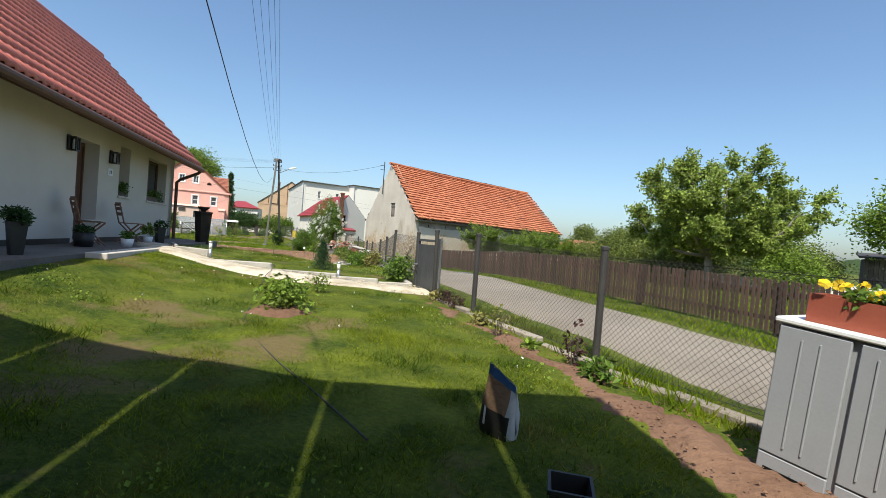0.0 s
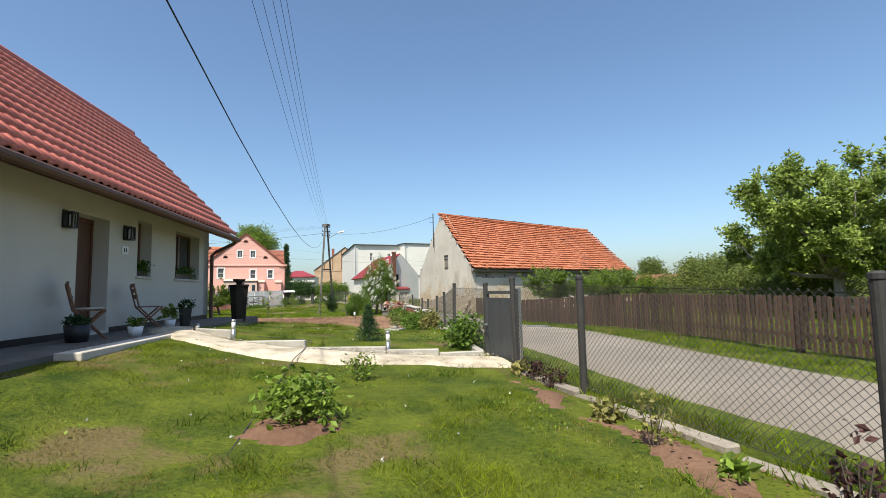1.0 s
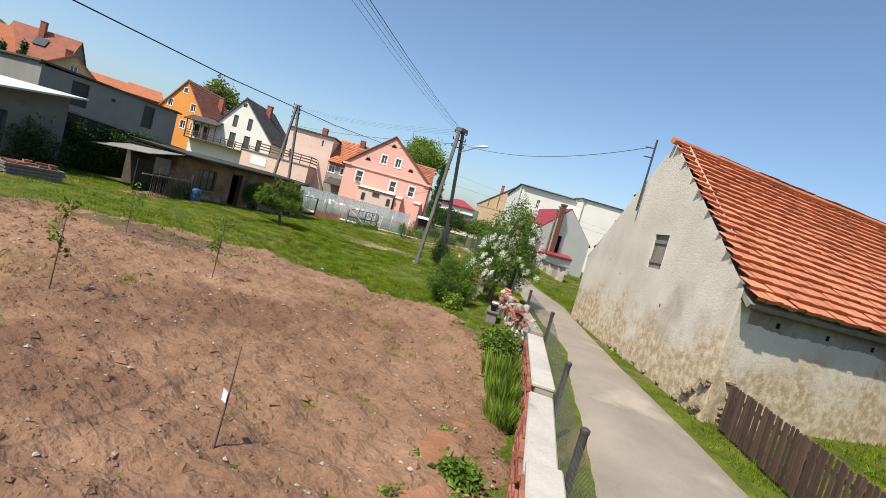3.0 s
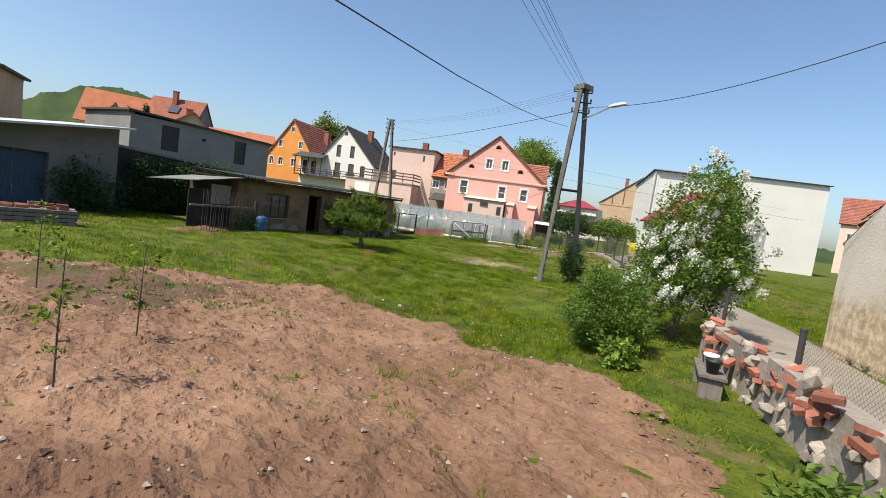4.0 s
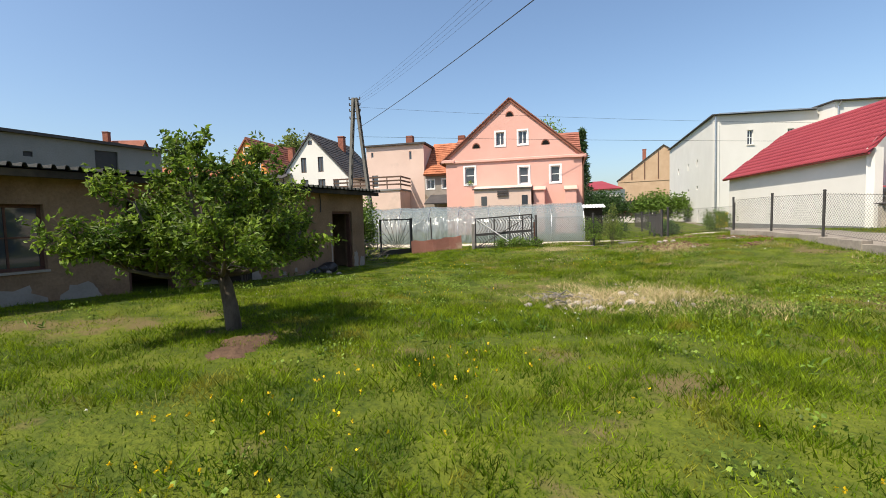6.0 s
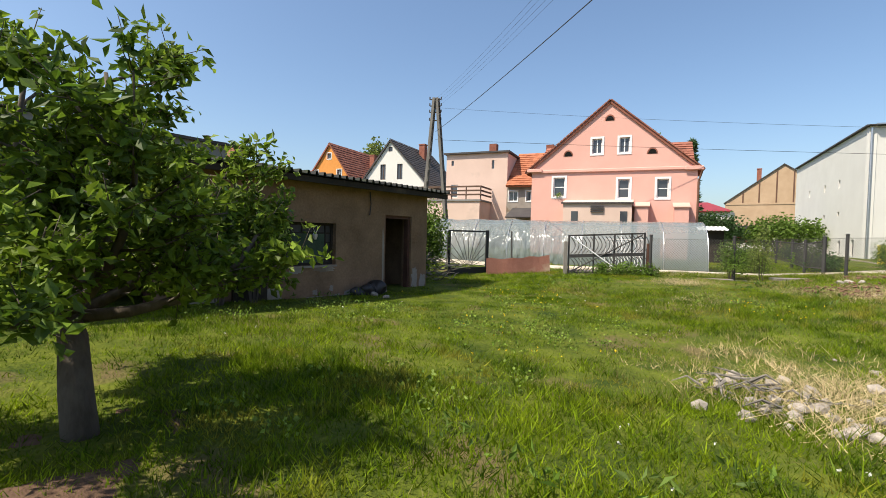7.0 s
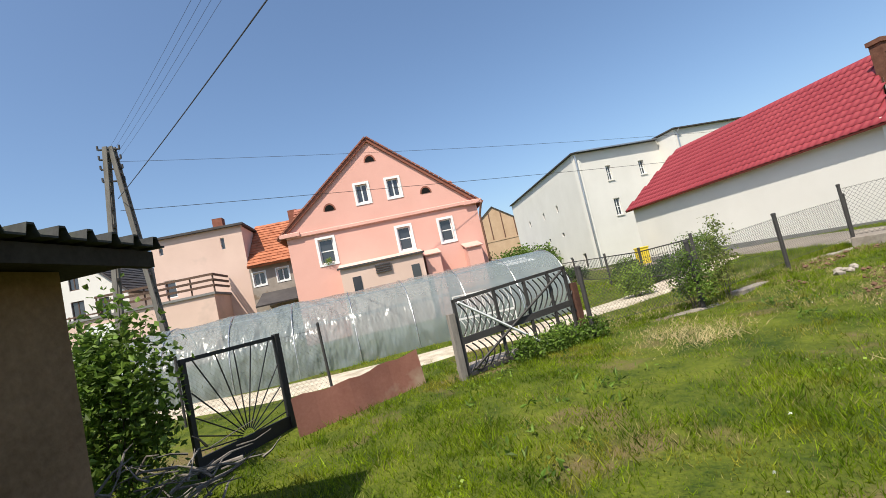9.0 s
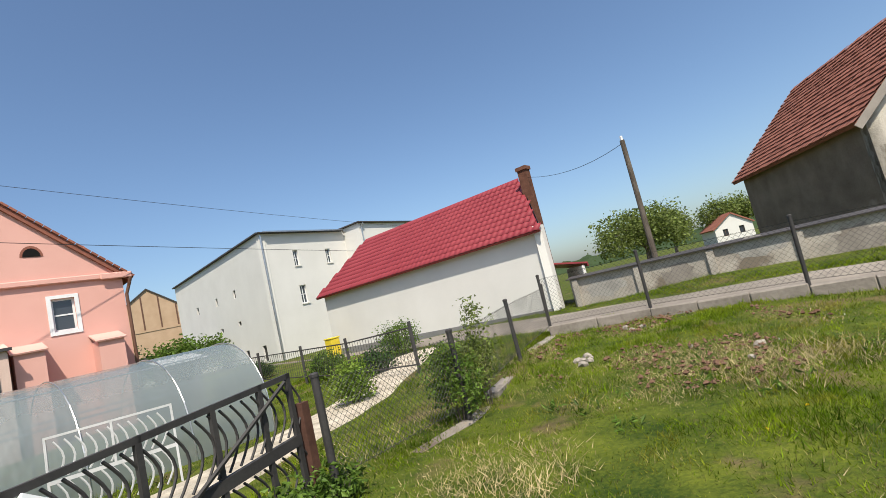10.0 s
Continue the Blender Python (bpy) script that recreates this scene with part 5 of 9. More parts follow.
for x, y, t in acc[:300]:
    ob = new("picket", pm)
    ob.parent = pick
    ob.matrix_local = pose(x, y, ground_z(x, y) + 0.06 + rng.uniform(-.012, .012), rng.uniform(-1, 1), rng.uniform(-1.2, 1.2), t)
V, F = [], []
for x, y, t in acc[300:]:
    m = pose(x, y, ground_z(x, y) + 0.06 + rng.uniform(-.012, .012), 0, rng.uniform(-1.2, 1.2), t)
    k = len(V)
    V += [tuple(m @ v.co) for v in pm.vertices]
    F += [tuple(k + i for i in p.vertices) for p in pm.polygons]
ob = link_mesh("pickets", V, F, M["brownwood"], pick)
ob["kind"] = "stuff"

# ---- grey sheet gate at the path ----
gate = thing("garden_gate", at_dir((4.07, 5.6), (0.596, -0.803)), "closed anthracite sheet metal garden gate", "gate")
GW = 1.09
zg = 0.55
part("gate_frame", boxes((0, 0.05, -0.03, 0.03, zg, zg + 1.17), (GW - 0.05, GW, -0.03, 0.03, zg, zg + 1.17), (0.05, GW - 0.05, -0.03, 0.03, zg + 1.12, zg + 1.17), (0.05, GW - 0.05, -0.03, 0.03, zg, zg + 0.05)), M["anthracite"], gate)
for i in range(9):
    x = 0.055 + i * 0.109
    part("slat", boxes((x, x + 0.1, -0.012, 0.012, zg + 0.05, zg + 1.06)), M["anthracite"], gate)
part("post", boxes((GW + 0.012, GW + 0.122, -0.055, 0.055, 0.3, zg + 1.2)), M["anthracite"], gate, "square anthracite gate post", bevel=0.006)
part("stay", tube(bmesh.new(), [(GW + 0.175, 0, 0.3), (GW + 0.175, 0, zg + 1.21)], 0.022, n=8), M["chrome"], gate, "thin galvanised stay tube")
part("footing", boxes((GW - 0.02, GW + 0.24, -0.09, 0.09, 0.2, 0.62)), M["concrete"], gate, "small concrete footing", bevel=0.01)
bm = bmesh.new()
tube(bm, [(0.08, -0.03, zg + 0.62), (0.08, -0.09, zg + 0.62), (0.2, -0.09, zg + 0.62)], 0.012, n=8)
part("handle", bm, M["chrome"], gate)

# ---- iron gates by the track ----
fgate = thing("farm_gate", at_dir((-29.37, 35.06), (0.518, 0.855)), "rusty wrought iron double-leaf gate with scroll bars", "gate")
W = 2.26
for x0, s in ((-0.1, 1), (W + 0.05, 1)):
    part("post", boxes((x0, x0 + 0.1, -0.05, 0.05, -0.1, 1.35)), M["darkrust"] if x0 > 1 else M["greywood"], fgate)
z0, z1 = 0.38, 1.55
bm = boxes((0.02, W, -0.02, 0.02, z1 - 0.05, z1), (0.02, W, -0.02, 0.02, z0, z0 + 0.05), (0.02, W, -0.025, 0.025, z0 + 0.48, z0 + 0.58), (0.02, 0.07, -0.02, 0.02, z0, z1), (W - 0.05, W, -0.02, 0.02, z0, z1))
for x in (0.75, 1.35, 1.85):
    box(bm, x, x + 0.045, -0.02, 0.02, z0, z1)
for v in bm.verts:
    v.co.z += 0.12 * v.co.x / W - 0.0
part("gate_frame", bm, M["postmetal"], fgate, "dark rusty frame")
for x in [0.1 + i * 0.112 for i in range(20)]:
    for zz, hh in ((z0 + 0.06, 0.40), (z0 + 0.6, 0.5)):
        bm = bmesh.new()
        dz = 0.12 * x / W
        tube(bm, [(x + 0.13 * math.sin(math.pi * k / 8), 0, dz + zz + hh * k / 8) for k in range(9)], 0.012, n=5)
        part("scroll_bar", bm, M["postmetal"], fgate)
bm = bmesh.new()
tube(bm, [(0.1, -0.04, z1 - 0.05), (1.55, -0.04, z0 + 0.1)], 0.022, n=5)
part("brace", bm, M["frame"], fgate, "pale diagonal brace")
bm = bmesh.new()
tube(bm, [(W - 0.1, -0.04, z1 + 0.05), (0.15, -0.04, z0 + 0.1)], 0.02, n=5)
part("brace", bm, M["postmetal"], fgate, "dark diagonal brace")
sg = thing("small_gate", at_dir((-31.35, 32.05), (-0.12, 0.99)), "black iron sunburst garden gate", "gate")
W2, z0, z1 = 1.55, 0.4, 1.62
part("gate_frame", boxes((0, 0.06, -0.03, 0.03, 0.1, z1), (W2 - 0.08, W2, -0.04, 0.04, 0.1, z1 + 0.02), (0.06, W2 - 0.08, -0.02, 0.02, z1 - 0.05, z1), (0.06, W2 - 0.08, -0.02, 0.02, z0, z0 + 0.04)), M["cable"], sg)
part("kick_plate", boxes((0.06, W2 - 0.08, -0.008, 0.008, z0 - 0.28, z0)), M["cable"], sg)
for i in range(13):
    a = math.pi * (i + 0.5) / 13
    c, s = math.cos(a), math.sin(a)
    k = min(0.68 / max(abs(c), 1e-3), (z1 - z0 - 0.07) / max(s, 1e-3))
    bm = bmesh.new()
    tube(bm, [(W2 / 2 - 0.01 + 0.1 * c, 0, z0 + 0.03 + 0.1 * s), (W2 / 2 - 0.01 + k * c, 0, z0 + 0.03 + k * s)], 0.009, n=5)
    part("ray_bar", bm, M["cable"], sg)
rs = thing("metal_sheet", at_dir((-30.95, 33.2), (0.42, 0.907)), "faded red-brown sheet metal leaning against the fence", "sheet")
bm = bmesh.new()
nx, ny = 12, 5
vs = [[bm.verts.new((2.0 * i / nx, 0.03 * math.sin(i * 0.9) + 0.12 * j / ny, 0.2 + (0.55 + 0.14 * (i > 4) * (i - 4) / 8) * j / ny + 0.02 * math.sin(i * 1.7))) for j in range(ny + 1)] for i in range(nx + 1)]
for i in range(nx):
    for j in range(ny):
        bm.faces.new((vs[i][j], vs[i + 1][j], vs[i + 1][j + 1], vs[i][j + 1]))
bmesh.ops.solidify(bm, geom=bm.faces[:], thickness=0.006)
part("panel", bm, M["fadedsheet"], rs)

# railing by the white building
rail = thing("railing", Matrix.Identity(4), "dark metal bar railing beside the track", "railing")
RP = [(-26.75, 43.6), (-28.6, 46.2), (-30.4, 48.8), (-32.6, 51.6), (-35, 54.6)]
for a, b in zip(RP, RP[1:]):
    za, zb = ground_z(*a) + 0.1, ground_z(*b) + 0.1
    bm = bmesh.new()
    for h in (0.15, 1.05):
        tube(bm, [(*a, za + h), (*b, zb + h)], 0.02, n=5)
    for i in range(22):
        k = (i + 0.5) / 22
        x, y, z = a[0] + (b[0] - a[0]) * k, a[1] + (b[1] - a[1]) * k, za + (zb - za) * k
        part("bar", tube(bmesh.new(), [(x, y, z + 0.15), (x, y, z + 1.05)], 0.008, n=4), M["postmetal"], rail)
    part("rail_bar", bm, M["postmetal"], rail)
    part("post", boxes((a[0] - 0.04, a[0] + 0.04, a[1] - 0.04, a[1] + 0.04, za - 0.2, za + 1.2)), M["postmetal"], rail)

# ---- polytunnel ----
pt = thing("polytunnel", at_dir((-31.15, 43.6), (-0.70, -0.714)), "long polytunnel covered in wrinkled clear plastic film", "greenhouse")
film = bpy.data.materials.new("plastic_film")
film.use_nodes = True
nt = film.node_tree
p = nt.nodes["Principled BSDF"]
p.inputs["Base Color"].default_value = (0.25, 0.285, 0.285, 1)
p.inputs["Roughness"].default_value = 0.16
p.inputs["Alpha"].default_value = 0.58
co = nt.nodes.new("ShaderNodeTexCoord")
nz = nt.nodes.new("ShaderNodeTexNoise")
nz.inputs["Scale"].default_value = 2.2
mp = nt.nodes.new("ShaderNodeMapping")
mp.inputs["Scale"].default_value = (1.6, 0.8, 0.6)
bp = nt.nodes.new("ShaderNodeBump")
bp.inputs["Distance"].default_value = 0.2
sx = nt.nodes.new("ShaderNodeSeparateXYZ")
fold = nt.nodes.new("ShaderNodeMapRange")
fold.inputs["From Min"].default_value, fold.inputs["From Max"].default_value = 2.5, 7.0
fold.inputs["To Min"].default_value, fold.inputs["To Max"].default_value = 0.12, 1.0
nt.links.new(co.outputs["Object"], sx.inputs[0])
nt.links.new(sx.outputs["X"], fold.inputs["Value"])
nt.links.new(fold.outputs[0], bp.inputs["Strength"])
nt.links.new(co.outputs["Object"], mp.inputs[0])
nt.links.new(mp.outputs[0], nz.inputs["Vector"])
nt.links.new(nz.outputs[0], bp.inputs["Height"])
nt.links.new(bp.outputs[0], p.inputs["Normal"])
PL, PR, PH = 15.5, 1.75, 2.12
nx, na = 62, 20
V, F = [], []
for i in range(nx + 1):
    x = PL * i / nx
    for j in range(na + 1):
        a = math.pi * j / na
        wob = 0.03 * noise.noise((x * 1.1, j * 0.5, 2)) * (1 if x > 4 else 0.3)
        y, z = -PR * math.cos(a) * (1 + 0.06 * math.sin(a)), PH * math.sin(a) ** 0.72
        V.append((x, -y * (1 + wob), 0.1 + z * (1 + wob)))
for i in range(nx):
    for j in range(na):
        k = i * (na + 1) + j
        F.append((k, k + 1, k + na + 2, k + na + 1))
link_mesh("film", V, F, film, pt, "wrinkled translucent film", True)
link_mesh("end_film", [(0.02, v[1], v[2]) for v in V[:na + 1]], [tuple(range(na + 1))], film, pt)
for i in range(11):
    x = PL * i / 10
    bm = bmesh.new()
    tube(bm, [(x + 0.012, PR * math.cos(math.pi * j / na) * (1 + 0.06 * math.sin(math.pi * j / na)) * -1.008, 0.1 + 1.008 * PH * math.sin(math.pi * j / na) ** 0.72) for j in range(na + 1)], 0.012, n=5)
    part("hoop", bm, M["chrome"], pt)
for y in (-1.2, 1.2, 0):
    part("rail", tube(bmesh.new(), [(0, y, 1.5 if y else 2.05), (PL, y, 1.5 if y else 2.05)], 0.014, n=5), M["chrome"], pt)
leaves("plants", clumps(np.random.default_rng(4), (PL / 2, 0, 0.3), (PL / 2 - 0.5, 1.2, 0.4), 160, 24, 0.15, -0.9, 0.1), 0.13, M["leaf"], pt, "green crop rows inside")
hut = thing("small_shed", at_dir((-34.6, 48.4), (0.749, 0.662), ground_z(-34.6, 48.4)), "small dark board shed with a striped awning", "shed")
part("body", boxes((0, 1.1, 0, 1.1, -0.1, 1.75)), M["darkboard"], hut)
corrugated("roof_sheet", hut, -0.15, 1.25, -0.4, 1.2, 1.72, 1.95, 0.2, 0.03, M["frame"])

# ---- poles, wires ----
def ladder_leg(bm, a, b, w, t, n):
    """A cast leg: two side rails joined by rungs, with open slots between."""
    a, b = Vector(a), Vector(b)
    ax = (b - a).normalized()
    sx = Vector((0.84, 0.54, 0)).cross(ax).normalized()
    sy = ax.cross(sx)

    def bar(p, q, wx, wy):
        vs = []
        for c in (p, q):
            vs += [bm.verts.new(c + sx * i * wx + sy * j * wy) for i, j in ((-1, -1), (1, -1), (1, 1), (-1, 1))]
        for f in ((0, 1, 2, 3), (7, 6, 5, 4), (0, 4, 5, 1), (1, 5, 6, 2), (2, 6, 7, 3), (3, 7, 4, 0)):
            bm.faces.new([vs[i] for i in f])
    for s in (-1, 1):
        bar(a + sx * s * w, b + sx * s * w * 0.7, 0.028, t)
    for i in range(n):
        k = (i + 0.5) / n
        c = a.lerp(b, k)
        ww = w * (1 - 0.3 * k)
        bar(c - ax * 0.06, c + ax * 0.06, ww, t * 0.8)


pole = thing("utility_pole", Matrix.Identity(4), "slotted concrete A-frame power pole with a street lamp", "pole")
for a, b in (((-16.22, 29.8, 0.0), (-15.62, 29.72, 7.2)), ((-16.12, 31.7, 0.0), (-15.6, 29.98, 7.2))):
    bm = bmesh.new()
    ladder_leg(bm, a, b, 0.145, 0.07, 14)
    part("leg", bm, M["polewood"], pole)
    part("foot", boxes((a[0] - 0.19, a[0] + 0.19, a[1] - 0.16, a[1] + 0.16, -0.1, 0.3)), M["polewood"], pole, bevel=0.04)
bm = bmesh.new()
tube(bm, [(-15.95, 29.72, 3.65), (-15.9, 30.95, 3.7)], 0.05, n=6)
part("crossbar", bm, M["postmetal"], pole)
part("cap", boxes((-15.8, -15.4, 29.6, 30.1, 7.18, 7.34)), M["polewood"], pole)
for z, s in ((7.1, 0.2), (6.75, 0.2), (6.4, 0.18)):
    part("cross_arm", tube(bmesh.new(), [(-15.61 - s, 29.6, z), (-15.61 + s, 30.1, z)], 0.025, n=5), M["postmetal"], pole)
    for k in (-1, 1):
        part("insulator", tube(bmesh.new(), [(-15.61 + k * s, 29.85 + k * 0.24, z), (-15.61 + k * s, 29.85 + k * 0.24, z + 0.14)], 0.03, n=6), M["postmetal"], pole)
bm = bmesh.new()
tube(bm, [(-15.6, 30.05, 6.2), (-15.2, 30.3, 6.45), (-14.85, 30.45, 6.65)], 0.028, n=6)
part("lamp_arm", bm, M["chrome"], pole)
lm = Matrix.Translation((-14.62, 30.55, 6.71)) @ Matrix.Rotation(radians(24), 4, "Z") @ Matrix.Rotation(radians(-12), 4, "Y")
bm = bmesh.new()
bmesh.ops.create_uvsphere(bm, u_segments=14, v_segments=8, radius=1)
for v in bm.verts:
    v.co = lm @ Vector((v.co.x * 0.33, v.co.y * 0.12, v.co.z * (0.09 if v.co.z > 0 else 0.05)))
part("lamp_head", bm, M["lampwhite"], pole, "white street lamp head", True)

pole2 = thing("utility_pole", Matrix.Identity(4), "distant dark A-frame power pole between houses", "pole")
for a, b in (((-45.9, 37.2, 0.2), (-45.25, 37.7, 10)), ((-44.6, 38.6, 0.2), (-45.15, 37.85, 10))):
    bm = bmesh.new()
    ladder_leg(bm, a, b, 0.13, 0.09, 14)
    part("leg", bm, M["polewood"], pole2)
for z in (9.9, 9.5, 9.1, 8.6):
    part("cross_arm", tube(bmesh.new(), [(-45.4, 37.45, z), (-45.0, 38.05, z)], 0.04, n=5), M["postmetal"], pole2)
    for k in (0.0, 1.0):
        q = Vector((-45.4, 37.45, z)).lerp(Vector((-45.0, 38.05, z)), k)
        part("insulator", tube(bmesh.new(), [q, q + Vector((0, 0, 0.16))], 0.04, n=6), M["postmetal"], pole2)
pole3 = thing("utility_pole", Matrix.Identity(4), "plain dark wooden pole at the lane's edge", "pole")
bm = bmesh.new()
tube(bm, [(-18.2, 46.75, 0.2), (-18.15, 46.8, 5.9)], 0.105, 0.08, 10)
part("shaft", bm, M["bark"], pole3)
bm = bmesh.new()
tube(bm, [(-18.15, 46.8, 5.89), (-18.15, 46.8, 6.05)], 0.05, n=6)
part("insulator", bm, M["lampwhite"], pole3)
bracket = thing("roof_mast", Matrix.Identity(4), "thin rusty service mast on the barn gable", "mast")
bm = bmesh.new()
tube(bm, [(-5.3, 27.3, 4.7), (-5.33, 27.4, 6.0), (-5.37, 27.5, 7.05)], 0.035, n=6)
tube(bm, [(-5.36, 27.4, 6.75), (-5.6, 27.3, 6.75)], 0.02, n=5)
tube(bm, [(-5.36, 27.4, 6.45), (-5.58, 27.3, 6.45)], 0.02, n=5)
part("mast_tube", bm, M["postmetal"], bracket)


def wire_span(a, b, sag, r, label):
    a, b = Vector(a), Vector(b)
    bm = bmesh.new()
    pts = []
    for i in range(17):
        k = i / 16
        pt_ = a.lerp(b, k)
        pt_.z -= sag * 4 * k * (1 - k)
        pts.append(pt_)
    tube(bm, pts, r, n=4, cap=False)
    ob = part("overhead_wire", bm, M["cable"])
    return tagged(ob, label, "wire", "overhead wires")


for dx, z in ((-0.26, 7.2), (-0.13, 7.22), (0.0, 7.22), (0.1, 7.2), (0.19, 7.12)):
    wire_span((-15.6 + dx, 29.85 + dx * 0.5, z), (20.2 + dx, -25.6 + dx * 0.5, z + 1.2), 1.79, 0.004, "thin bare power line over the garden")
wire_span((-15.85, 29.6, 5.87), (14.71, -18.06, 7.76), 3.0, 0.008, "black service cable over the lawn")
wire_span((-15.5, 29.95, 6.6), (-5.5, 27.35, 6.75), 0.45, 0.01, "slack service cable to the barn")
wire_span((-45.2, 37.8, 7.9), (-15.7, 30.6, 6.75), 0.25, 0.013, "black service cable between two poles")
for k in range(4):
    wire_span((-45.3 + 0.1 * k, 37.8 + 0.1 * k, 9.95 - 0.1 * k), (-15.6, 29.7 + 0.12 * k, 7.22 - 0.05 * k), 0.4, 0.0035, "thin bare power line between poles")
wire_span((-45.2, 37.8, 7.4), (-21.5, 71.3, 5.9), 0.12, 0.013, "dark cable towards the white building")
wire_span((-45.2, 37.8, 9.4), (-20.5, 63.8, 6.2), 0.3, 0.008, "thin cable towards the outbuilding")
wire_span((-18.15, 46.8, 5.8), (-20.2, 51.5, 6.4), 0.35, 0.01, "slack cable to the outbuilding")


# ---- far houses ----
def gable_house(name, label, o, d, left, right, eave, apex, depth, wall, roof, wins=(), off=0.0, chimney=None, base=0.0, over=0.25, tiles=None):
    """A house whose gable front stands at o, x along d, from -left to right, with a ridge going back."""
    h = thing(name, at_dir(o, d), label, "house")
    ez = eave if isinstance(eave, tuple) else (eave, eave)
    sl, sr = (apex - ez[0]) / left, (apex - ez[1]) / right
    part("wall", wall_mesh(right, base, apex, 0.3, list(wins), cuts=[((-left, 0, ez[0]), (-sl, 0, 1)), ((right, 0, ez[1]), (sr, 0, 1))], start=-left), M[wall], h)
    part("side_wall", boxes((-left, -left + 0.3, 0.303, depth, base, ez[0]), (right - 0.3, right, 0.303, depth, base, ez[1]), (-left + 0.3, right - 0.3, depth - 0.3, depth, base, min(ez))), M[wall], h)
    for w in wins:
        window(h, *w, 0.1, (1, 0) if w[1] - w[0] > 0.6 else (0, 0), M["brownwood"] if wall == "white" else None, 0.0, 0.08 if wall == "orange" else 0.0)
    bm = bmesh.new()
    slab(bm, (-left - over, -0.2, ez[0] - over * sl), (-left - over, depth, ez[0] - over * sl), (0, depth, apex + 0.08), (0, -0.2, apex + 0.08), 0.15)
    slab(bm, (right + over, -0.2, ez[1] - over * sr), (right + over, depth, ez[1] - over * sr), (0, depth, apex + 0.08), (0, -0.2, apex + 0.08), 0.15)
    part("roof", bm, M[roof], h)
    if tiles:
        ln = math.hypot(right + over, apex + 0.08 - ez[1] + over * sr)
        tile_roof(h, Matrix.Translation((right + over, -0.22, ez[1] - over * sr + 0.02)) @ Matrix.Rotation(radians(90), 4, "Z") @ Matrix.Rotation(math.atan2(apex + 0.08 - ez[1] + over * sr, right + over), 4, "X"), depth + 0.2, ln, 0.5, 0.4, "flat", M[roof], 0, 0, 0.05, 0.01)
    if chimney:
        cx, cy, cz = chimney
        part("chimney", boxes((cx - 0.35, cx + 0.35, cy - 0.35, cy + 0.35, cz - 2.2, cz), (cx - 0.4, cx + 0.4, cy - 0.4, cy + 0.4, cz, cz + 0.12)), M["brick"], h)
    return h


gable_house("house", "orange rendered gable house with a red tile roof", (-75.2, 37.5), PD, 4.3, 3.7, (6.4, 6.9), 12.05, 10, "orange", "fartile",
            [(-2.2, -1.6, 7.9, 8.9), (1.1, 1.75, 7.9, 8.9), (-0.35, 0.2, 10.2, 10.9), (-3.5, -2.9, 5.2, 6.3), (-2.0, -1.3, 5.2, 6.3), (0.1, 0.8, 5.2, 6.3), (1.6, 2.3, 5.2, 6.3)], chimney=(1.8, 7, 11.6), tiles=True)
wgh = gable_house("house", "white gable house with a dark tile roof", (-66.2, 42.07), PD, 3.5, 4.6, (7.1, 6.6), 11.4, 11, "white", "darktile",
            [(-1.2, -0.55, 7.2, 8.85), (0.85, 1.5, 7.2, 8.85), (-0.25, 0.25, 10.2, 10.7), (-1.25, -0.4, 4.3, 6.4), (0.8, 1.65, 4.3, 6.4), (2.6, 3.3, 4.3, 6.3)], chimney=(1.0, 6, 11.9), tiles=True)
flat = thing("house", at_dir((-59, 44.9), PD), "pale pink flat-roofed house with a dark wooden balcony", "house")
fw = [(0.9, 1.15, 8.0, 8.5), (4.9, 5.15, 7.6, 8.4), (0.9, 1.6, 5.0, 6.2)]
part("wall", wall_mesh(6.4, 0, 9.05, 0.3, fw, start=0.4), M["palepink"], flat)
part("side_wall", boxes((0.4, 0.7, 0.303, 8, 0, 9), (6.1, 6.4, 0.303, 8, 0, 9), (0.7, 6.1, 7.7, 8, 0, 9)), M["palepink"], flat)
part("roof", boxes((0.2, 6.6, -0.25, 8.2, 9.05, 9.2)), M["darktile"], flat, "flat dark roof edge")
part("chimney", boxes((4.0, 4.7, 2, 2.7, 9.2, 10.3)), M["brick"], flat)
for w in fw:
    window(flat, *w, 0.1, (0, 0))
part("annex", boxes((-3.8, 4.9, -3.2, -0.003, 0, 4.4)), M["palepink"], flat)
part("annex_window", boxes((-2.5, -0.5, -3.24, -3.203, 2.9, 4.0)), M["frame"], flat)
part("terrace_slab", boxes((-3.9, 5.0, -3.3, 0, 4.405, 4.55)), M["greywall"], flat)
for z in (4.9, 5.25, 5.6):
    part("balcony_rail", boxes((-1.8, 5.0, -3.2, -3.12, z, z + 0.14), (4.92, 5.0, -3.1, -0.1, z, z + 0.14)), M["brownwood"], flat)
for i in range(6):
    part("balcony_post", boxes((-1.8 + i * 1.34, -1.72 + i * 1.34, -3.12, -3.05, 4.55, 5.75)), M["brownwood"], flat)
orh = thing("house", at_dir((-59, 44.9), PD), "low grey house with a bright orange tile roof", "house")
part("wall", wall_mesh(12.0, 0, 6.3, 0.3, [(6.6, 7.4, 4.6, 5.5), (8.2, 9.0, 4.6, 5.5)], start=6.41), M["palepatch"], orh)
for w in ((6.6, 7.4, 4.6, 5.5), (8.2, 9.0, 4.6, 5.5)):
    window(orh, *w, 0.1, (1, 0), None, 0, 0.08)
bm = slab(bmesh.new(), (6.42, -0.5, 5.95), (12.5, -0.5, 5.95), (12.5, 4.2, 9.5), (6.42, 4.2, 9.5), 0.15)
part("roof", bm, M["brighttile"], orh)
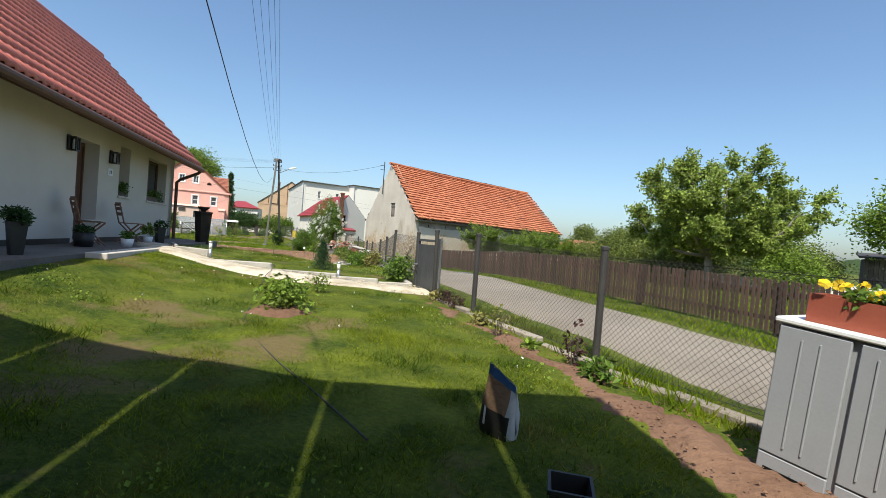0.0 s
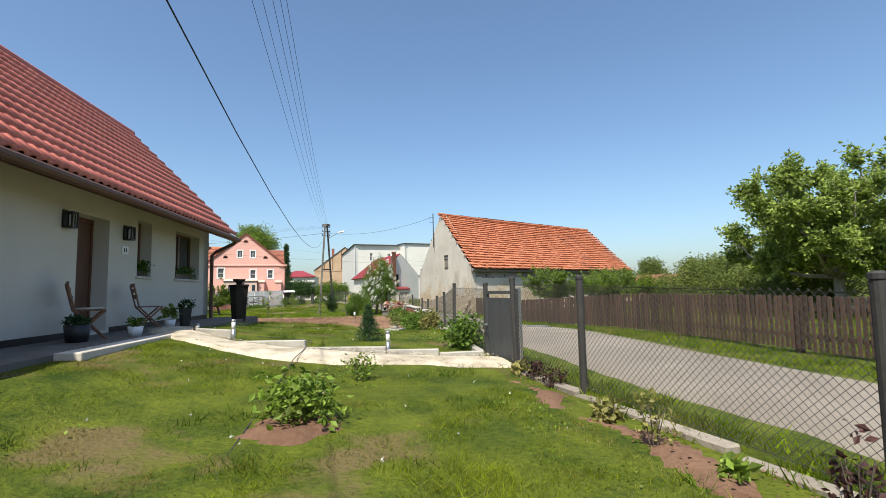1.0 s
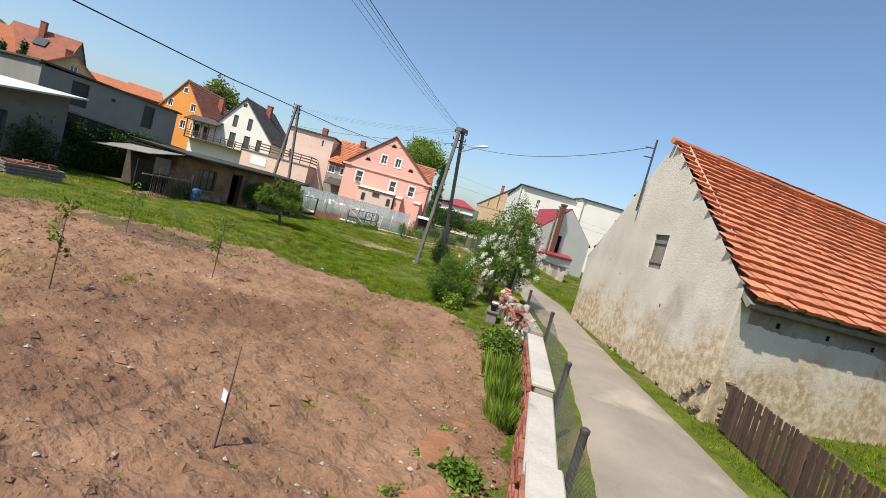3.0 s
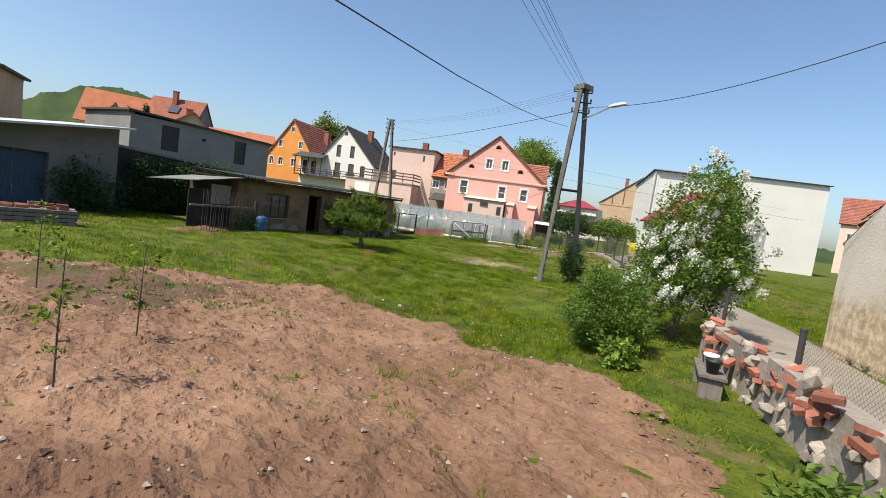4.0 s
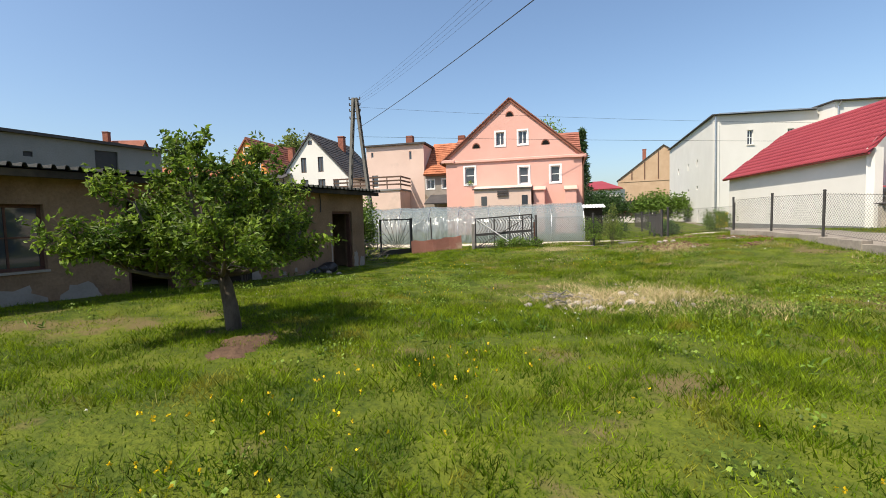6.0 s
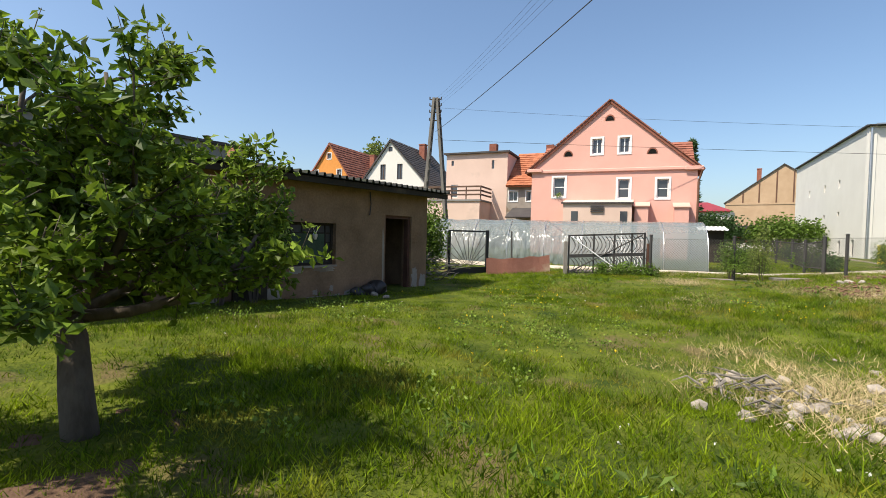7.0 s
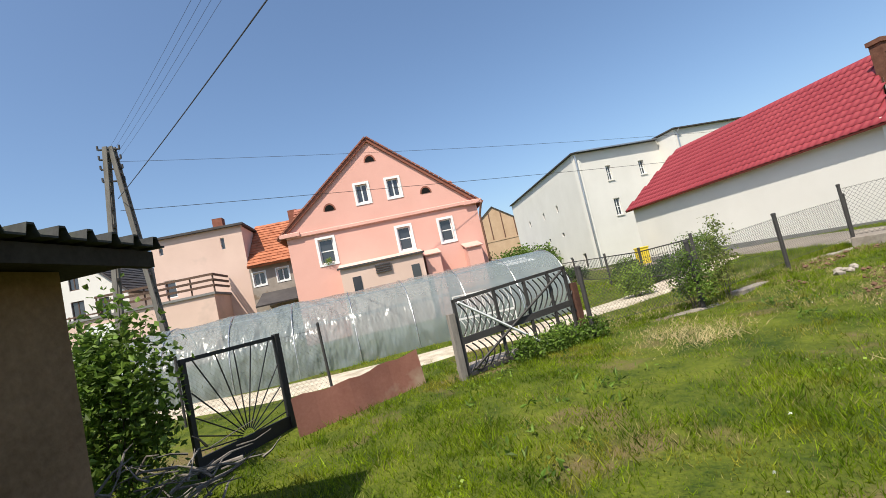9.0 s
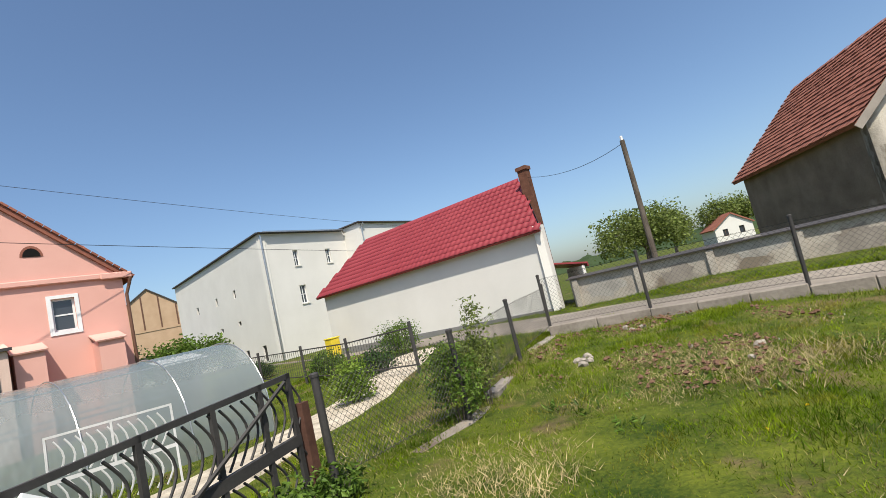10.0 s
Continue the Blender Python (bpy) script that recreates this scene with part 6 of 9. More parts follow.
tile_roof(orh, slope_pose(6.42, -0.52, 5.97, math.degrees(math.atan2(3.55, 4.7))), 6.1, 5.88, 0.4, 0.4, "flat", M["brighttile"], 0, 0, 0.05, 0.01)
part("chimney", boxes((9.2, 9.9, 3.4, 4.1, 8.5, 10.2)), M["brick"], orh)
part("lean_roof", slab(bmesh.new(), (7.0, -2.6, 3.1), (12.0, -2.6, 3.1), (12.0, -0.05, 4.0), (7.0, -0.05, 4.0), 0.1), M["darktile"], orh)
# the white house's timber balcony and veranda
part("balcony_slab", boxes((-6.6, 3.4, -1.5, -0.003, 4.05, 4.2)), M["brownwood"], wgh, "dark timber balcony floor")
for z in (4.5, 4.8, 5.1):
    part("balcony_rail", boxes((-6.6, 3.4, -1.5, -1.42, z, z + 0.1)), M["brownwood"], wgh)
for i in range(11):
    part("balcony_post", boxes((-6.6 + i * 0.99, -6.5 + i * 0.99, -1.415, -1.33, 4.2, 5.25 if i > 4 else 6.7)), M["brownwood"], wgh)
part("veranda_roof", slab(bmesh.new(), (-6.9, -1.8, 6.6), (-2.4, -1.8, 6.6), (-2.4, 0.4, 7.4), (-6.9, 0.4, 7.4), 0.12), M["darktile"], wgh, "dark tiled veranda roof")
part("veranda_wall", wall_mesh(-3.503, 0, 6.9, 0.25, [(-6.2, -5.5, 4.4, 6.2), (-4.9, -4.1, 4.4, 6.2)], start=-6.6), M["white"], wgh)
part("veranda_door", boxes((-6.25, -5.45, 0.1, 0.14, 4.35, 6.25), (-4.95, -4.05, 0.1, 0.14, 4.35, 6.25)), M["brownwood"], wgh)
gable_house("house", "small brown house with a striped tile roof", (-69.8, 23.8), (0.15, 0.989), 3.8, 2.5, (6.9, 7.2), 9.5, 8, "ochre", "fartile", [(-0.3, 0.4, 7.6, 8.3)], chimney=(-0.6, 3, 10.0), tiles=True)
big = gable_house("house", "large grey house with a weathered red roof on the slope", (-94.4, 28.2), (-0.862, 0.507), 4.5, 4.5, 9.2, 14.0, 8.5, "greywall", "fartile", [(-0.5, 0.5, 10.5, 11.5)], chimney=(-0.9, 4.5, 15.0))
part("skylight", slab(bmesh.new(), (-2.7, 3.2, 11.35), (-2.7, 4.8, 11.35), (-1.6, 4.8, 12.55), (-1.6, 3.2, 12.55), 0.06), M["pane"], big, "roof window").location.z = 0.12
hh = gable_house("house", "pale gable house with a broad orange roof", (-85.5, 15.9), (0.05, 0.999), 2.3, 2.3, 7.2, 10.3, 6, "cream", "fartile", [(-1.2, -0.7, 6.4, 7.4), (0.6, 1.1, 6.4, 7.4), (-0.5, -0.1, 8.4, 9.0), (0.2, 0.6, 8.4, 9.0)])
part("main_roof", slab(bmesh.new(), (-5, 3.2, 7.4), (5.0, 3.2, 7.4), (4.2, 8.2, 12.6), (-4.2, 8.2, 12.6), 0.15), M["brighttile"], hh, "broad orange tiled slope")
ob_ = thing("house", at_dir((-40.2, 9.2), (0.06, 0.998)), "brown plastered building with a flat dark eave", "house")
part("wall", boxes((-5, 1.75, 0, 6, 0, 6.9)), M["ochre"], ob_)
part("roof", slab(bmesh.new(), (-5.2, -0.4, 7.4), (2.1, -0.4, 6.75), (2.1, 6.2, 6.9), (-5.2, 6.2, 7.6), 0.15), M["darktile"], ob_)
for o, w in (((-87, 31), 3.3), ((-83, 34.8), 2.2)):
    h = thing("house", at_dir(o, (0.2, 0.98)), "distant low house with orange roof", "house")
    part("wall", boxes((-w, w, 0, 6, 0, 8.3)), M["greywall"], h)
    part("roof", slab(bmesh.new(), (-w - 0.3, -0.5, 8.2), (w + 0.3, -0.5, 8.2), (w + 0.1, 3.5, 10.0), (-w, 3.5, 10.0), 0.2), M["brighttile"], h)
och = gable_house("house", "old ochre house with peeling gable", (-63.9, 109.9), (0.86, 0.51), 8.2, 9.1, (8.3, 8.0), 14.5, 12, "ochre", "darktile", [], chimney=(-3.4, 4, 14.3))
for u in (-5.7, -3.4, -1.0, 1.3, 3.6, 6.0):
    part("batten", boxes((u, u + 0.2, -0.05, -0.003, 7.9, 14.1 - abs(u) * (0.76 if u < 0 else 0.71))), M["doorwood"], och)
part("batten", boxes((-8.1, 9.0, -0.08, -0.052, 7.8, 8.1)), M["ochre"], och)
h = thing("house", at_dir((-66.2, 90.6), (0.88, 0.47)), "distant white house with a low hipped red roof", "house")
part("wall", boxes((-2.6, 5, 0, 8, 0, 6.0)), M["white"], h)
part("roof", slab(bmesh.new(), (-2.9, -0.5, 5.9), (5.4, -0.5, 5.9), (1.6, 4, 7.5), (-0.2, 4, 7.5), 0.2), M["redmetal"], h)
part("storey_band", boxes((-2.8, 5.2, -0.9, -0.003, 4.0, 4.5)), M["darktile"], h)
h = thing("garage", at_dir((-50.5, 78), (0.88, 0.47)), "low white garage with dark roof and red stripe", "building")
part("wall", boxes((-3.2, 3.2, 0, 5, 0, 2.9)), M["white"], h)
part("roof", boxes((-3.5, 3.5, -0.6, 5.2, 2.9, 3.2)), M["darktile"], h)
part("sign_band", boxes((-1.5, 1.5, -0.04, -0.003, 1.3, 2.0)), M["redmetal"], h)


barn2 = thing("barn", at_dir((-7.23, 54.7), (-0.33, -0.944)), "second old barn with a dark red tile roof", "barn")
BL, B2, E2, R2 = 10.1, 3.8, 4.9, 8.65
# plaster darker than the gable's: this side's shade is in the colour
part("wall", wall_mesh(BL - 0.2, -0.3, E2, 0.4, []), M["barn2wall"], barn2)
ob = part("gable_wall", wall_mesh(2 * B2, -0.3, 8.8, 0.35, [(3.0, 4.2, 2.6, 3.6)], cuts=[((0, 0, E2), (-(R2 - E2) / B2, 0, 1)), ((2 * B2, 0, E2), ((R2 - E2) / B2, 0, 1))]), M["barnwall"], barn2)
ob.matrix_local = pose(BL - 0.2, 0, 0, 0, 0, 90)
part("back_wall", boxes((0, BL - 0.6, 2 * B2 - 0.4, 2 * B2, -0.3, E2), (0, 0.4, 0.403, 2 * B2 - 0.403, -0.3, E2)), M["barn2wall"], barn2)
bm = bmesh.new()
slab(bm, (-0.3, -0.45, E2 - 0.42), (BL + 0.05, -0.45, E2 - 0.42), (BL + 0.05, B2, R2), (-0.3, B2, R2), 0.12)
slab(bm, (BL + 0.05, 2 * B2 + 0.45, E2 - 0.42), (-0.3, 2 * B2 + 0.45, E2 - 0.42), (-0.3, B2, R2), (BL + 0.05, B2, R2), 0.12)
part("roof", bm, M["fartile"], barn2)
part("verge_board", slab(bmesh.new(), (BL + 0.06, -0.5, E2 - 0.48), (BL + 0.1, -0.5, E2 - 0.48), (BL + 0.1, B2, R2 - 0.02), (BL + 0.06, B2, R2 - 0.02), 0.25), M["palepatch"], barn2, "pale mortared verge")
tile_roof(barn2, slope_pose(-0.3, -0.47, E2 - 0.4, math.degrees(math.atan2(R2 - E2 + 0.42, B2 + 0.45))), BL + 0.35, math.hypot(R2 - E2 + 0.42, B2 + 0.45), 0.25, 0.3, "flat", M["fartile"], 0, 0, 0.05, 0.012)

lane = thing("lane_wall", at_dir((-20.6, 48.5), (0.70, -0.714)), "old stained plaster wall along the lane with a dark cap", "wall")
part("panel", boxes((0, 9.5, 0, 0.22, 0.2, 1.66)), M["oldplaster"], lane)
for i in range(5):
    part("pier", boxes((0.1 + i * 2.2, 0.3 + i * 2.2, -0.1, -0.002, 0.2, 1.6)), M["oldplaster"], lane)
part("cap", slab(bmesh.new(), (-0.1, -0.14, 1.67), (9.6, -0.14, 1.67), (9.6, 0.4, 1.74), (-0.1, 0.4, 1.74), 0.03), M["darktile"], lane, "dark weathered cap")
lowred = thing("lean_to", red.matrix_world.copy(), "low lean-to with a red metal roof at the gable", "shed")
part("roof", slab(bmesh.new(), (0.0, 0.3, 2.4), (1.3, 0.3, 2.15), (-1.2, 4.3, 2.15), (-2.5, 4.3, 2.4), 0.06), M["redmetal"], lowred)
part("fascia", slab(bmesh.new(), (1.29, 0.3, 2.14), (1.33, 0.3, 2.14), (-1.17, 4.3, 2.14), (-1.21, 4.3, 2.14), 0.16), M["redmetal"], lowred)
ob = part("wall", boxes((0, 4.6, 0, 0.1, 0, 2.05)), M["white"], lowred)
ob.matrix_local = pose(1.15, 0.35, 0, 0, 0, RGT)

# ---- left of the shed ----
dw = thing("yard_wall", at_dir((-27.05, 16.6), (-0.545, 0.838)), "dark overgrown stone wall behind the shed", "wall")
bm = bmesh.new()
slab(bm, (0, 0.5, 3.1), (8.2, 0.5, 2.65), (8.2, 0, 2.65), (0, 0, 3.1), 0.1)
part("coping", bm, M["sheetgrey"], dw)
me_v = [(0, 0.05, -0.2), (8.2, 0.05, -0.2), (8.2, 0.05, 2.56), (0, 0.05, 3.0), (0, 0.45, -0.2), (8.2, 0.45, -0.2), (8.2, 0.45, 2.56), (0, 0.45, 3.0)]
# near-black stonework: deep shade is put into its colour
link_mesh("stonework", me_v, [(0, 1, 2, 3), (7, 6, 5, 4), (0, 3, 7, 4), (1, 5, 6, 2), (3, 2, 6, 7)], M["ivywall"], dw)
leaves("ivy", clumps(np.random.default_rng(31), (3.9, -0.1, 1.3), (4.5, 0.35, 1.8), 620, 30, 0.18, -1, 0.1), 0.11, M["leaf_dark"], dw, "dark ivy and weeds")
gb = thing("garage", at_dir((-24.7, 13.8), (-0.42, 0.907)), "grey plastered garage with faded blue doors", "building")
part("wall", wall_mesh(3.1, -0.1, 3.7, 0.3, [(-2.4, 1.0, -0.1, 2.4)], cuts=[((3.1, 0, 3.68), (-0.15, 0, 1))], start=-4), M["yardwall"], gb)
leaves("ivy", clumps(np.random.default_rng(32), (2.2, -0.12, 0.9), (1.6, 0.3, 1.5), 150, 30, 0.18, -1, 0.1), 0.11, M["leaf_dark"], gb, "dark ivy climbing the wall")
part("side_wall", boxes((2.8, 3.1, 0.303, 5, 0, 3.62)), M["yardwall"], gb)
for i in range(4):
    part("door_board", boxes((-2.4 + i * 0.85, -1.57 + i * 0.85, 0.2, 0.25, 0, 2.4)), M["fadedblue"], gb, "faded blue door board")
part("roof", slab(bmesh.new(), (-4.2, -0.75, 2.66), (3.3, -0.75, 3.72), (3.3, 5.2, 3.8), (-4.2, 5.2, 2.7), 0.07), M["palesheet"], gb, "pale metal sheet roof with a wide overhang")
stack = thing("board_pile", at_dir((-19.75, 14.9), (-0.2, 0.98), 0.45), "pile of old grey boards with bricks on top", "boards")
for i in range(5):
    for j, y in enumerate((0.0, 0.28, 0.56)):
        part("board", boxes((-0.62 + 0.03 * ((i * 3 + j) % 4), 1.0 - 0.04 * ((i + j) % 3), y, y + 0.26, 0.105 * i, 0.105 * i + 0.09)), M["greywood"], stack, bevel=0.006)
r = random.Random(4)
bme = boxes((-0.12, 0.12, -0.055, 0.055, -0.032, 0.032))
bmesh_me = bpy.data.meshes.new("brick")
bme.to_mesh(bmesh_me)
bme.free()
bmesh_me.materials.append(M["brick"])
for i in range(5):
    for j in range(2):
        for k in range(3):
            if r.random() < 0.7:
                ob = new("brick", bmesh_me)
                ob.parent = stack
                ob.matrix_local = pose(-0.42 + i * 0.27, 0.15 + k * 0.22, 0.55 + j * 0.068, 0, 0, r.uniform(-25, 25))
lt = thing("lean_to", at_dir((-28.94, 30.02), SD), "lean-to of rusty bars and a tin roof at the shed's end", "shed")
part("roof_sheet", slab(bmesh.new(), (-12.7, -0.35, 2.2), (-10.85, -0.35, 2.47), (-10.85, 2.8, 2.3), (-12.7, 2.8, 2.0), 0.03), M["sheetgrey"], lt)
part("back_board", boxes((-11.7, -10.85, 0.3, 0.34, 1.35, 2.08)), M["palepatch"], lt, "pale board under the roof")
# near-black boards stand in for the shaded open inside
part("side_board", boxes((-12.6, -11.72, 0.3, 0.34, 0.3, 1.85), (-11.715, -10.85, 0.3, 0.34, 0.3, 1.34)), M["ivywall"], lt, "boards coloured near-black for the shade under the roof")
for i in range(20):
    x = -12.75 + i * 0.11
    bm = bmesh.new()
    tube(bm, [(x, -0.75 + 0.02 * (i % 3), 0.2 + 0.01 * i), (x + 0.03 * math.sin(i * 2.1), -0.72, 1.9 - 0.019 * i + 0.06 * math.sin(i * 1.7))], 0.014, n=5)
    part("paling", bm, M["postmetal"] if i % 3 else M["brownwood"], lt)
part("rail", boxes((-13.2, -10.5, -0.7, -0.64, 1.3, 1.36), (-13.2, -10.5, -0.7, -0.64, 0.4, 0.46)), M["greywood"], lt)
part("post", boxes((-10.55, -10.45, -0.8, -0.7, 0.0, 1.65)), M["postmetal"], lt)
barrel = thing("barrel", pose(-23.45, 21.35, 0.42), "crumpled blue plastic barrel by the bars", "barrel")
bm = lathe(bmesh.new(), [(0.24, 0), (0.27, 0.05), (0.28, 0.25), (0.26, 0.3), (0.28, 0.35), (0.27, 0.6), (0.2, 0.66)], 14)
part("body", bm, M["bluepaint"], barrel, smooth=True)

# shed fittings
def shed_window(u0, u1, v0, v1, nx, ny, label, mesh=False):
    w = new("window")
    w.parent = shed
    w.location = (u0, 0.1, v0)
    w["label"] = label
    W, H = u1 - u0, v1 - v0
    bm = boxes((0, W, 0, 0.05, 0, 0.05), (0, W, 0, 0.05, H - 0.05, H), (0, 0.05, 0, 0.05, 0.05, H - 0.05), (W - 0.05, W, 0, 0.05, 0.05, H - 0.05))
    if mesh:
        # small panes round one large screened opening
        box(bm, 0.05, W - 0.05, 0.008, 0.036, H * 0.76 - 0.013, H * 0.76 + 0.013)
        for x in (W * 0.2, W * 0.85):
            box(bm, x - 0.015, x + 0.015, 0.005, 0.04, 0.05, H - 0.05)
        for z in (H * 0.3, H * 0.53):
            box(bm, 0.05, W * 0.2 - 0.015, 0.008, 0.036, z - 0.012, z + 0.012)
            box(bm, W * 0.85 + 0.015, W - 0.05, 0.008, 0.036, z - 0.012, z + 0.012)
        for x in (W * 0.41, W * 0.63):
            box(bm, x - 0.012, x + 0.012, 0.007, 0.038, H * 0.76 + 0.013, H - 0.05)
        part("screen", boxes((W * 0.2 + 0.015, W * 0.85 - 0.015, 0.012, 0.018, 0.05, H * 0.76 - 0.013)), M["meshgreen"], w, "dusty green screen")
    else:
        for i in range(1, nx):
            box(bm, W * i / nx - 0.015, W * i / nx + 0.015, 0.005, 0.04, 0.05, H - 0.05)
        for i in range(1, ny):
            box(bm, 0.05, W - 0.05, 0.008, 0.036, H * i / ny - 0.013, H * i / ny + 0.013)
    part("window_frame", bm, M["darkboard"] if mesh else M["darkrust"], w)
    part("pane", boxes((0.03, W - 0.03, 0.02, 0.026, 0.03, H - 0.03)), M["black"] if mesh else M["pane"], w, "dusty dark glass")
    part("window_sill", boxes((-0.02, W + 0.02, -0.125, -0.01, -0.04, -0.004)), M["palepatch"], w)


shed_window(-3.85, -2.6, 0.82, 1.64, 5, 4, "dusty metal window with small panes and a green screen", True)
shed_window(-9.4, -8.05, 0.95, 1.97, 3, 2, "faded blue-grey boarded window")
for u0, u1, v1, op in ((-1.18, -0.27, 1.88, 70), (-6.85, -5.95, 2.12, 0)):
    dr = new("door")
    dr.parent = shed
    dr.location = (u0, 0.05, 0.1)
    part("door_frame", boxes((0, 0.07, 0, 0.12, 0, v1 - 0.1), (u1 - u0 - 0.07, u1 - u0, 0, 0.12, 0, v1 - 0.1), (0.07, u1 - u0 - 0.07, 0, 0.12, v1 - 0.17, v1 - 0.1)), M["darkrust"], dr)
    ob = part("door_leaf", boxes((0, 0.04, 0, 0.72, 0.02, v1 - 0.2)), M["brownwood"], dr, "weathered plank door standing open inwards")
    ob.matrix_local = pose(0.08, 0.13, 0, 0, 0, -8)
part("hatch", boxes((-4.78, -4.15, -0.04, -0.002, 0.1, 0.62)), M["darkboard"], shed, "grey board over a low opening")
bm = bmesh.new()
tube(bm, [(-1.7, -0.03, 2.35), (-1.68, -0.04, 2.1), (-1.7, -0.03, 1.85)], 0.012, n=5)
part("cable_end", bm, M["cable"], shed)
skull = thing("wall_trophy", at_dir((-28.94, 30.02), SD), "small pale antlered trophy above the shed window", "ornament")
bm = lathe(bmesh.new(), [(0.02, 0), (0.045, 0.05), (0.05, 0.09), (0.02, 0.13)], 8, pose(-3.15, -0.05, 1.32, -10))
tube(bm, [(-3.16, -0.05, 1.44), (-3.2, -0.06, 1.52), (-3.19, -0.05, 1.58)], 0.008, 0.003, 4)
tube(bm, [(-3.14, -0.05, 1.44), (-3.1, -0.06, 1.52), (-3.11, -0.05, 1.58)], 0.008, 0.003, 4)
part("skull", bm, M["ledge"], skull)

# ---- old brick and stone wall along the lane ----
bw = thing("garden_wall", Matrix.Identity(4), "crumbling brick and rubble wall with a concrete cap", "wall")
BWP = [(-0.32, 14.05), (-1.53, 16.2), (-2.64, 18.25), (-4.4, 21.15), (-6.48, 23.9), (-8.3, 26.0)]
r = random.Random(12)
stone_me = []
for s in range(5):
    bm = bmesh.new()
    bmesh.ops.create_icosphere(bm, subdivisions=1, radius=0.5)
    for v in bm.verts:
        v.co = Vector((v.co.x * r.uniform(.8, 1.2), v.co.y * r.uniform(.6, 1.0), v.co.z * r.uniform(.5, .8)))
    me = bpy.data.meshes.new("stone")
    bm.to_mesh(me)
    bm.free()
    me.materials.append(M["stone"])
    stone_me.append(me)
tot = 0.0
for n, (a, b) in enumerate(zip(BWP, BWP[1:])):
    L = math.dist(a, b)
    t = math.degrees(math.atan2(b[1] - a[1], b[0] - a[0]))
    mx, my = (a[0] + b[0]) / 2, (a[1] + b[1]) / 2
    z = ground_z(mx, my)
    m = pose(mx, my, z, 0, 0, t)
    hgt = 0.64 if n < 3 else 0.72
    ob = part("core", boxes((-L / 2, L / 2, -0.13, 0.13, -0.2, hgt)), M["stonewall"], bw)
    ob.matrix_local = m
    if n < 3:
        ob = part("cap", boxes((-L / 2 + 0.005, L / 2 - 0.005, -0.15, 0.19, hgt + 0.002, hgt + 0.07)), M["concrete"], bw, "broad worn concrete cap", bevel=0.02)
        ob.matrix_local = m
        for row in range(8):
            for i in range(int(L / 0.25)):
                if r.random() < 0.82:
                    ob = new("brick", bmesh_me)
                    ob.parent = bw
                    ob.matrix_local = m @ pose(-L / 2 + 0.13 + i * 0.25 + (row % 2) * 0.12, 0.155 + r.uniform(-.015, .02), 0.03 + row * 0.075, 0, 0, r.uniform(-3, 3))
    else:
        for i in range(34):
            ob = new("stone", r.choice(stone_me))
            ob.parent = bw
            s = r.uniform(0.14, 0.3)
            ob.matrix_local = m @ pose(r.uniform(-L / 2, L / 2), r.uniform(-0.05, 0.2), r.uniform(0.0, hgt + 0.08), r.uniform(0, 90), r.uniform(0, 90), r.uniform(0, 180)) @ Matrix.Scale(s, 4)
        for i in range(26):
            ob = new("brick", bmesh_me)
            ob.parent = bw
            ob.matrix_local = m @ pose(r.uniform(-L / 2, L / 2), r.uniform(0.0, 0.25), r.uniform(0.3, hgt + 0.1), r.uniform(-25, 25), r.uniform(-20, 20), r.uniform(0, 180))
# the wall's broken far end, with an old cart in front
WE, WD2 = (-13.6, 31.5), (0.642, -0.767)
we = thing("garden_wall", at_dir(WE, WD2, ground_z(*WE)), "broken end of an old wall of pale stones and bricks", "wall")
part("core", boxes((0.15, 4.0, -0.14, 0.14, -0.2, 0.9)), M["stonewall"], we)
part("cap", boxes((0.1, 4.02, -0.2, 0.2, 0.905, 0.98)), M["concrete"], we, "pale concrete cap", bevel=0.02)
for i in range(60):
    ob = new("stone", r.choice(stone_me))
    ob.parent = we
    k = r.random() ** 1.5
    ob.matrix_local = pose(-0.1 + 1.5 * k + 0.1 * r.random(), r.uniform(-0.24, -0.06) if r.random() < 0.7 else r.uniform(-0.1, 0.2), r.uniform(0.0, 0.86), r.uniform(-25, 25), r.uniform(-25, 25), r.uniform(0, 180)) @ Matrix.Scale(r.uniform(0.2, 0.36), 4)
for row in range(11):
    for i in range(10):
        if r.random() < 0.85:
            ob = new("brick", bmesh_me)
            ob.parent = we
            ob.matrix_local = pose(1.25 + i * 0.26 + (row % 2) * 0.12, -0.17 + r.uniform(-.03, .02), 0.06 + row * 0.077, r.uniform(-3, 3), r.uniform(-2, 2), r.uniform(-6, 6))
q = we.matrix_world @ Vector((1.6, -0.62, 0))
cart = thing("hand_cart", at_dir((q.x, q.y), WD2, ground_z(q.x, q.y)), "old dark hand cart with spoked wheels by the wall", "cart")
part("body", boxes((-0.3, 0.3, -0.2, 0.2, 0.18, 0.52), (-0.34, 0.34, -0.23, 0.23, 0.5, 0.54)), M["black"], cart, bevel=0.012)
for x in (-0.42, 0.42):
    wh = part("wheel", lathe(bmesh.new(), [(0.19, -0.02), (0.215, -0.02), (0.215, 0.02), (0.19, 0.02), (0.19, -0.02)], 20), M["postmetal"], cart, smooth=True)
    wh.matrix_local = pose(x, -0.05, 0.2, 90, 0, 75)
    for k in range(6):
        sp = part("spoke", tube(bmesh.new(), [(0, 0, 0), (0.2 * math.cos(k * 1.047), 0.2 * math.sin(k * 1.047), 0)], 0.006, n=4), M["wire"], wh)
tool = thing("garden_tool", at_dir((q.x, q.y), WD2, ground_z(q.x, q.y)), "long-handled tool leaning on the cart", "tool")
bm = bmesh.new()
tube(bm, [(-0.1, -0.1, 0.545), (0.28, 0.36, 1.3)], 0.014, n=6)
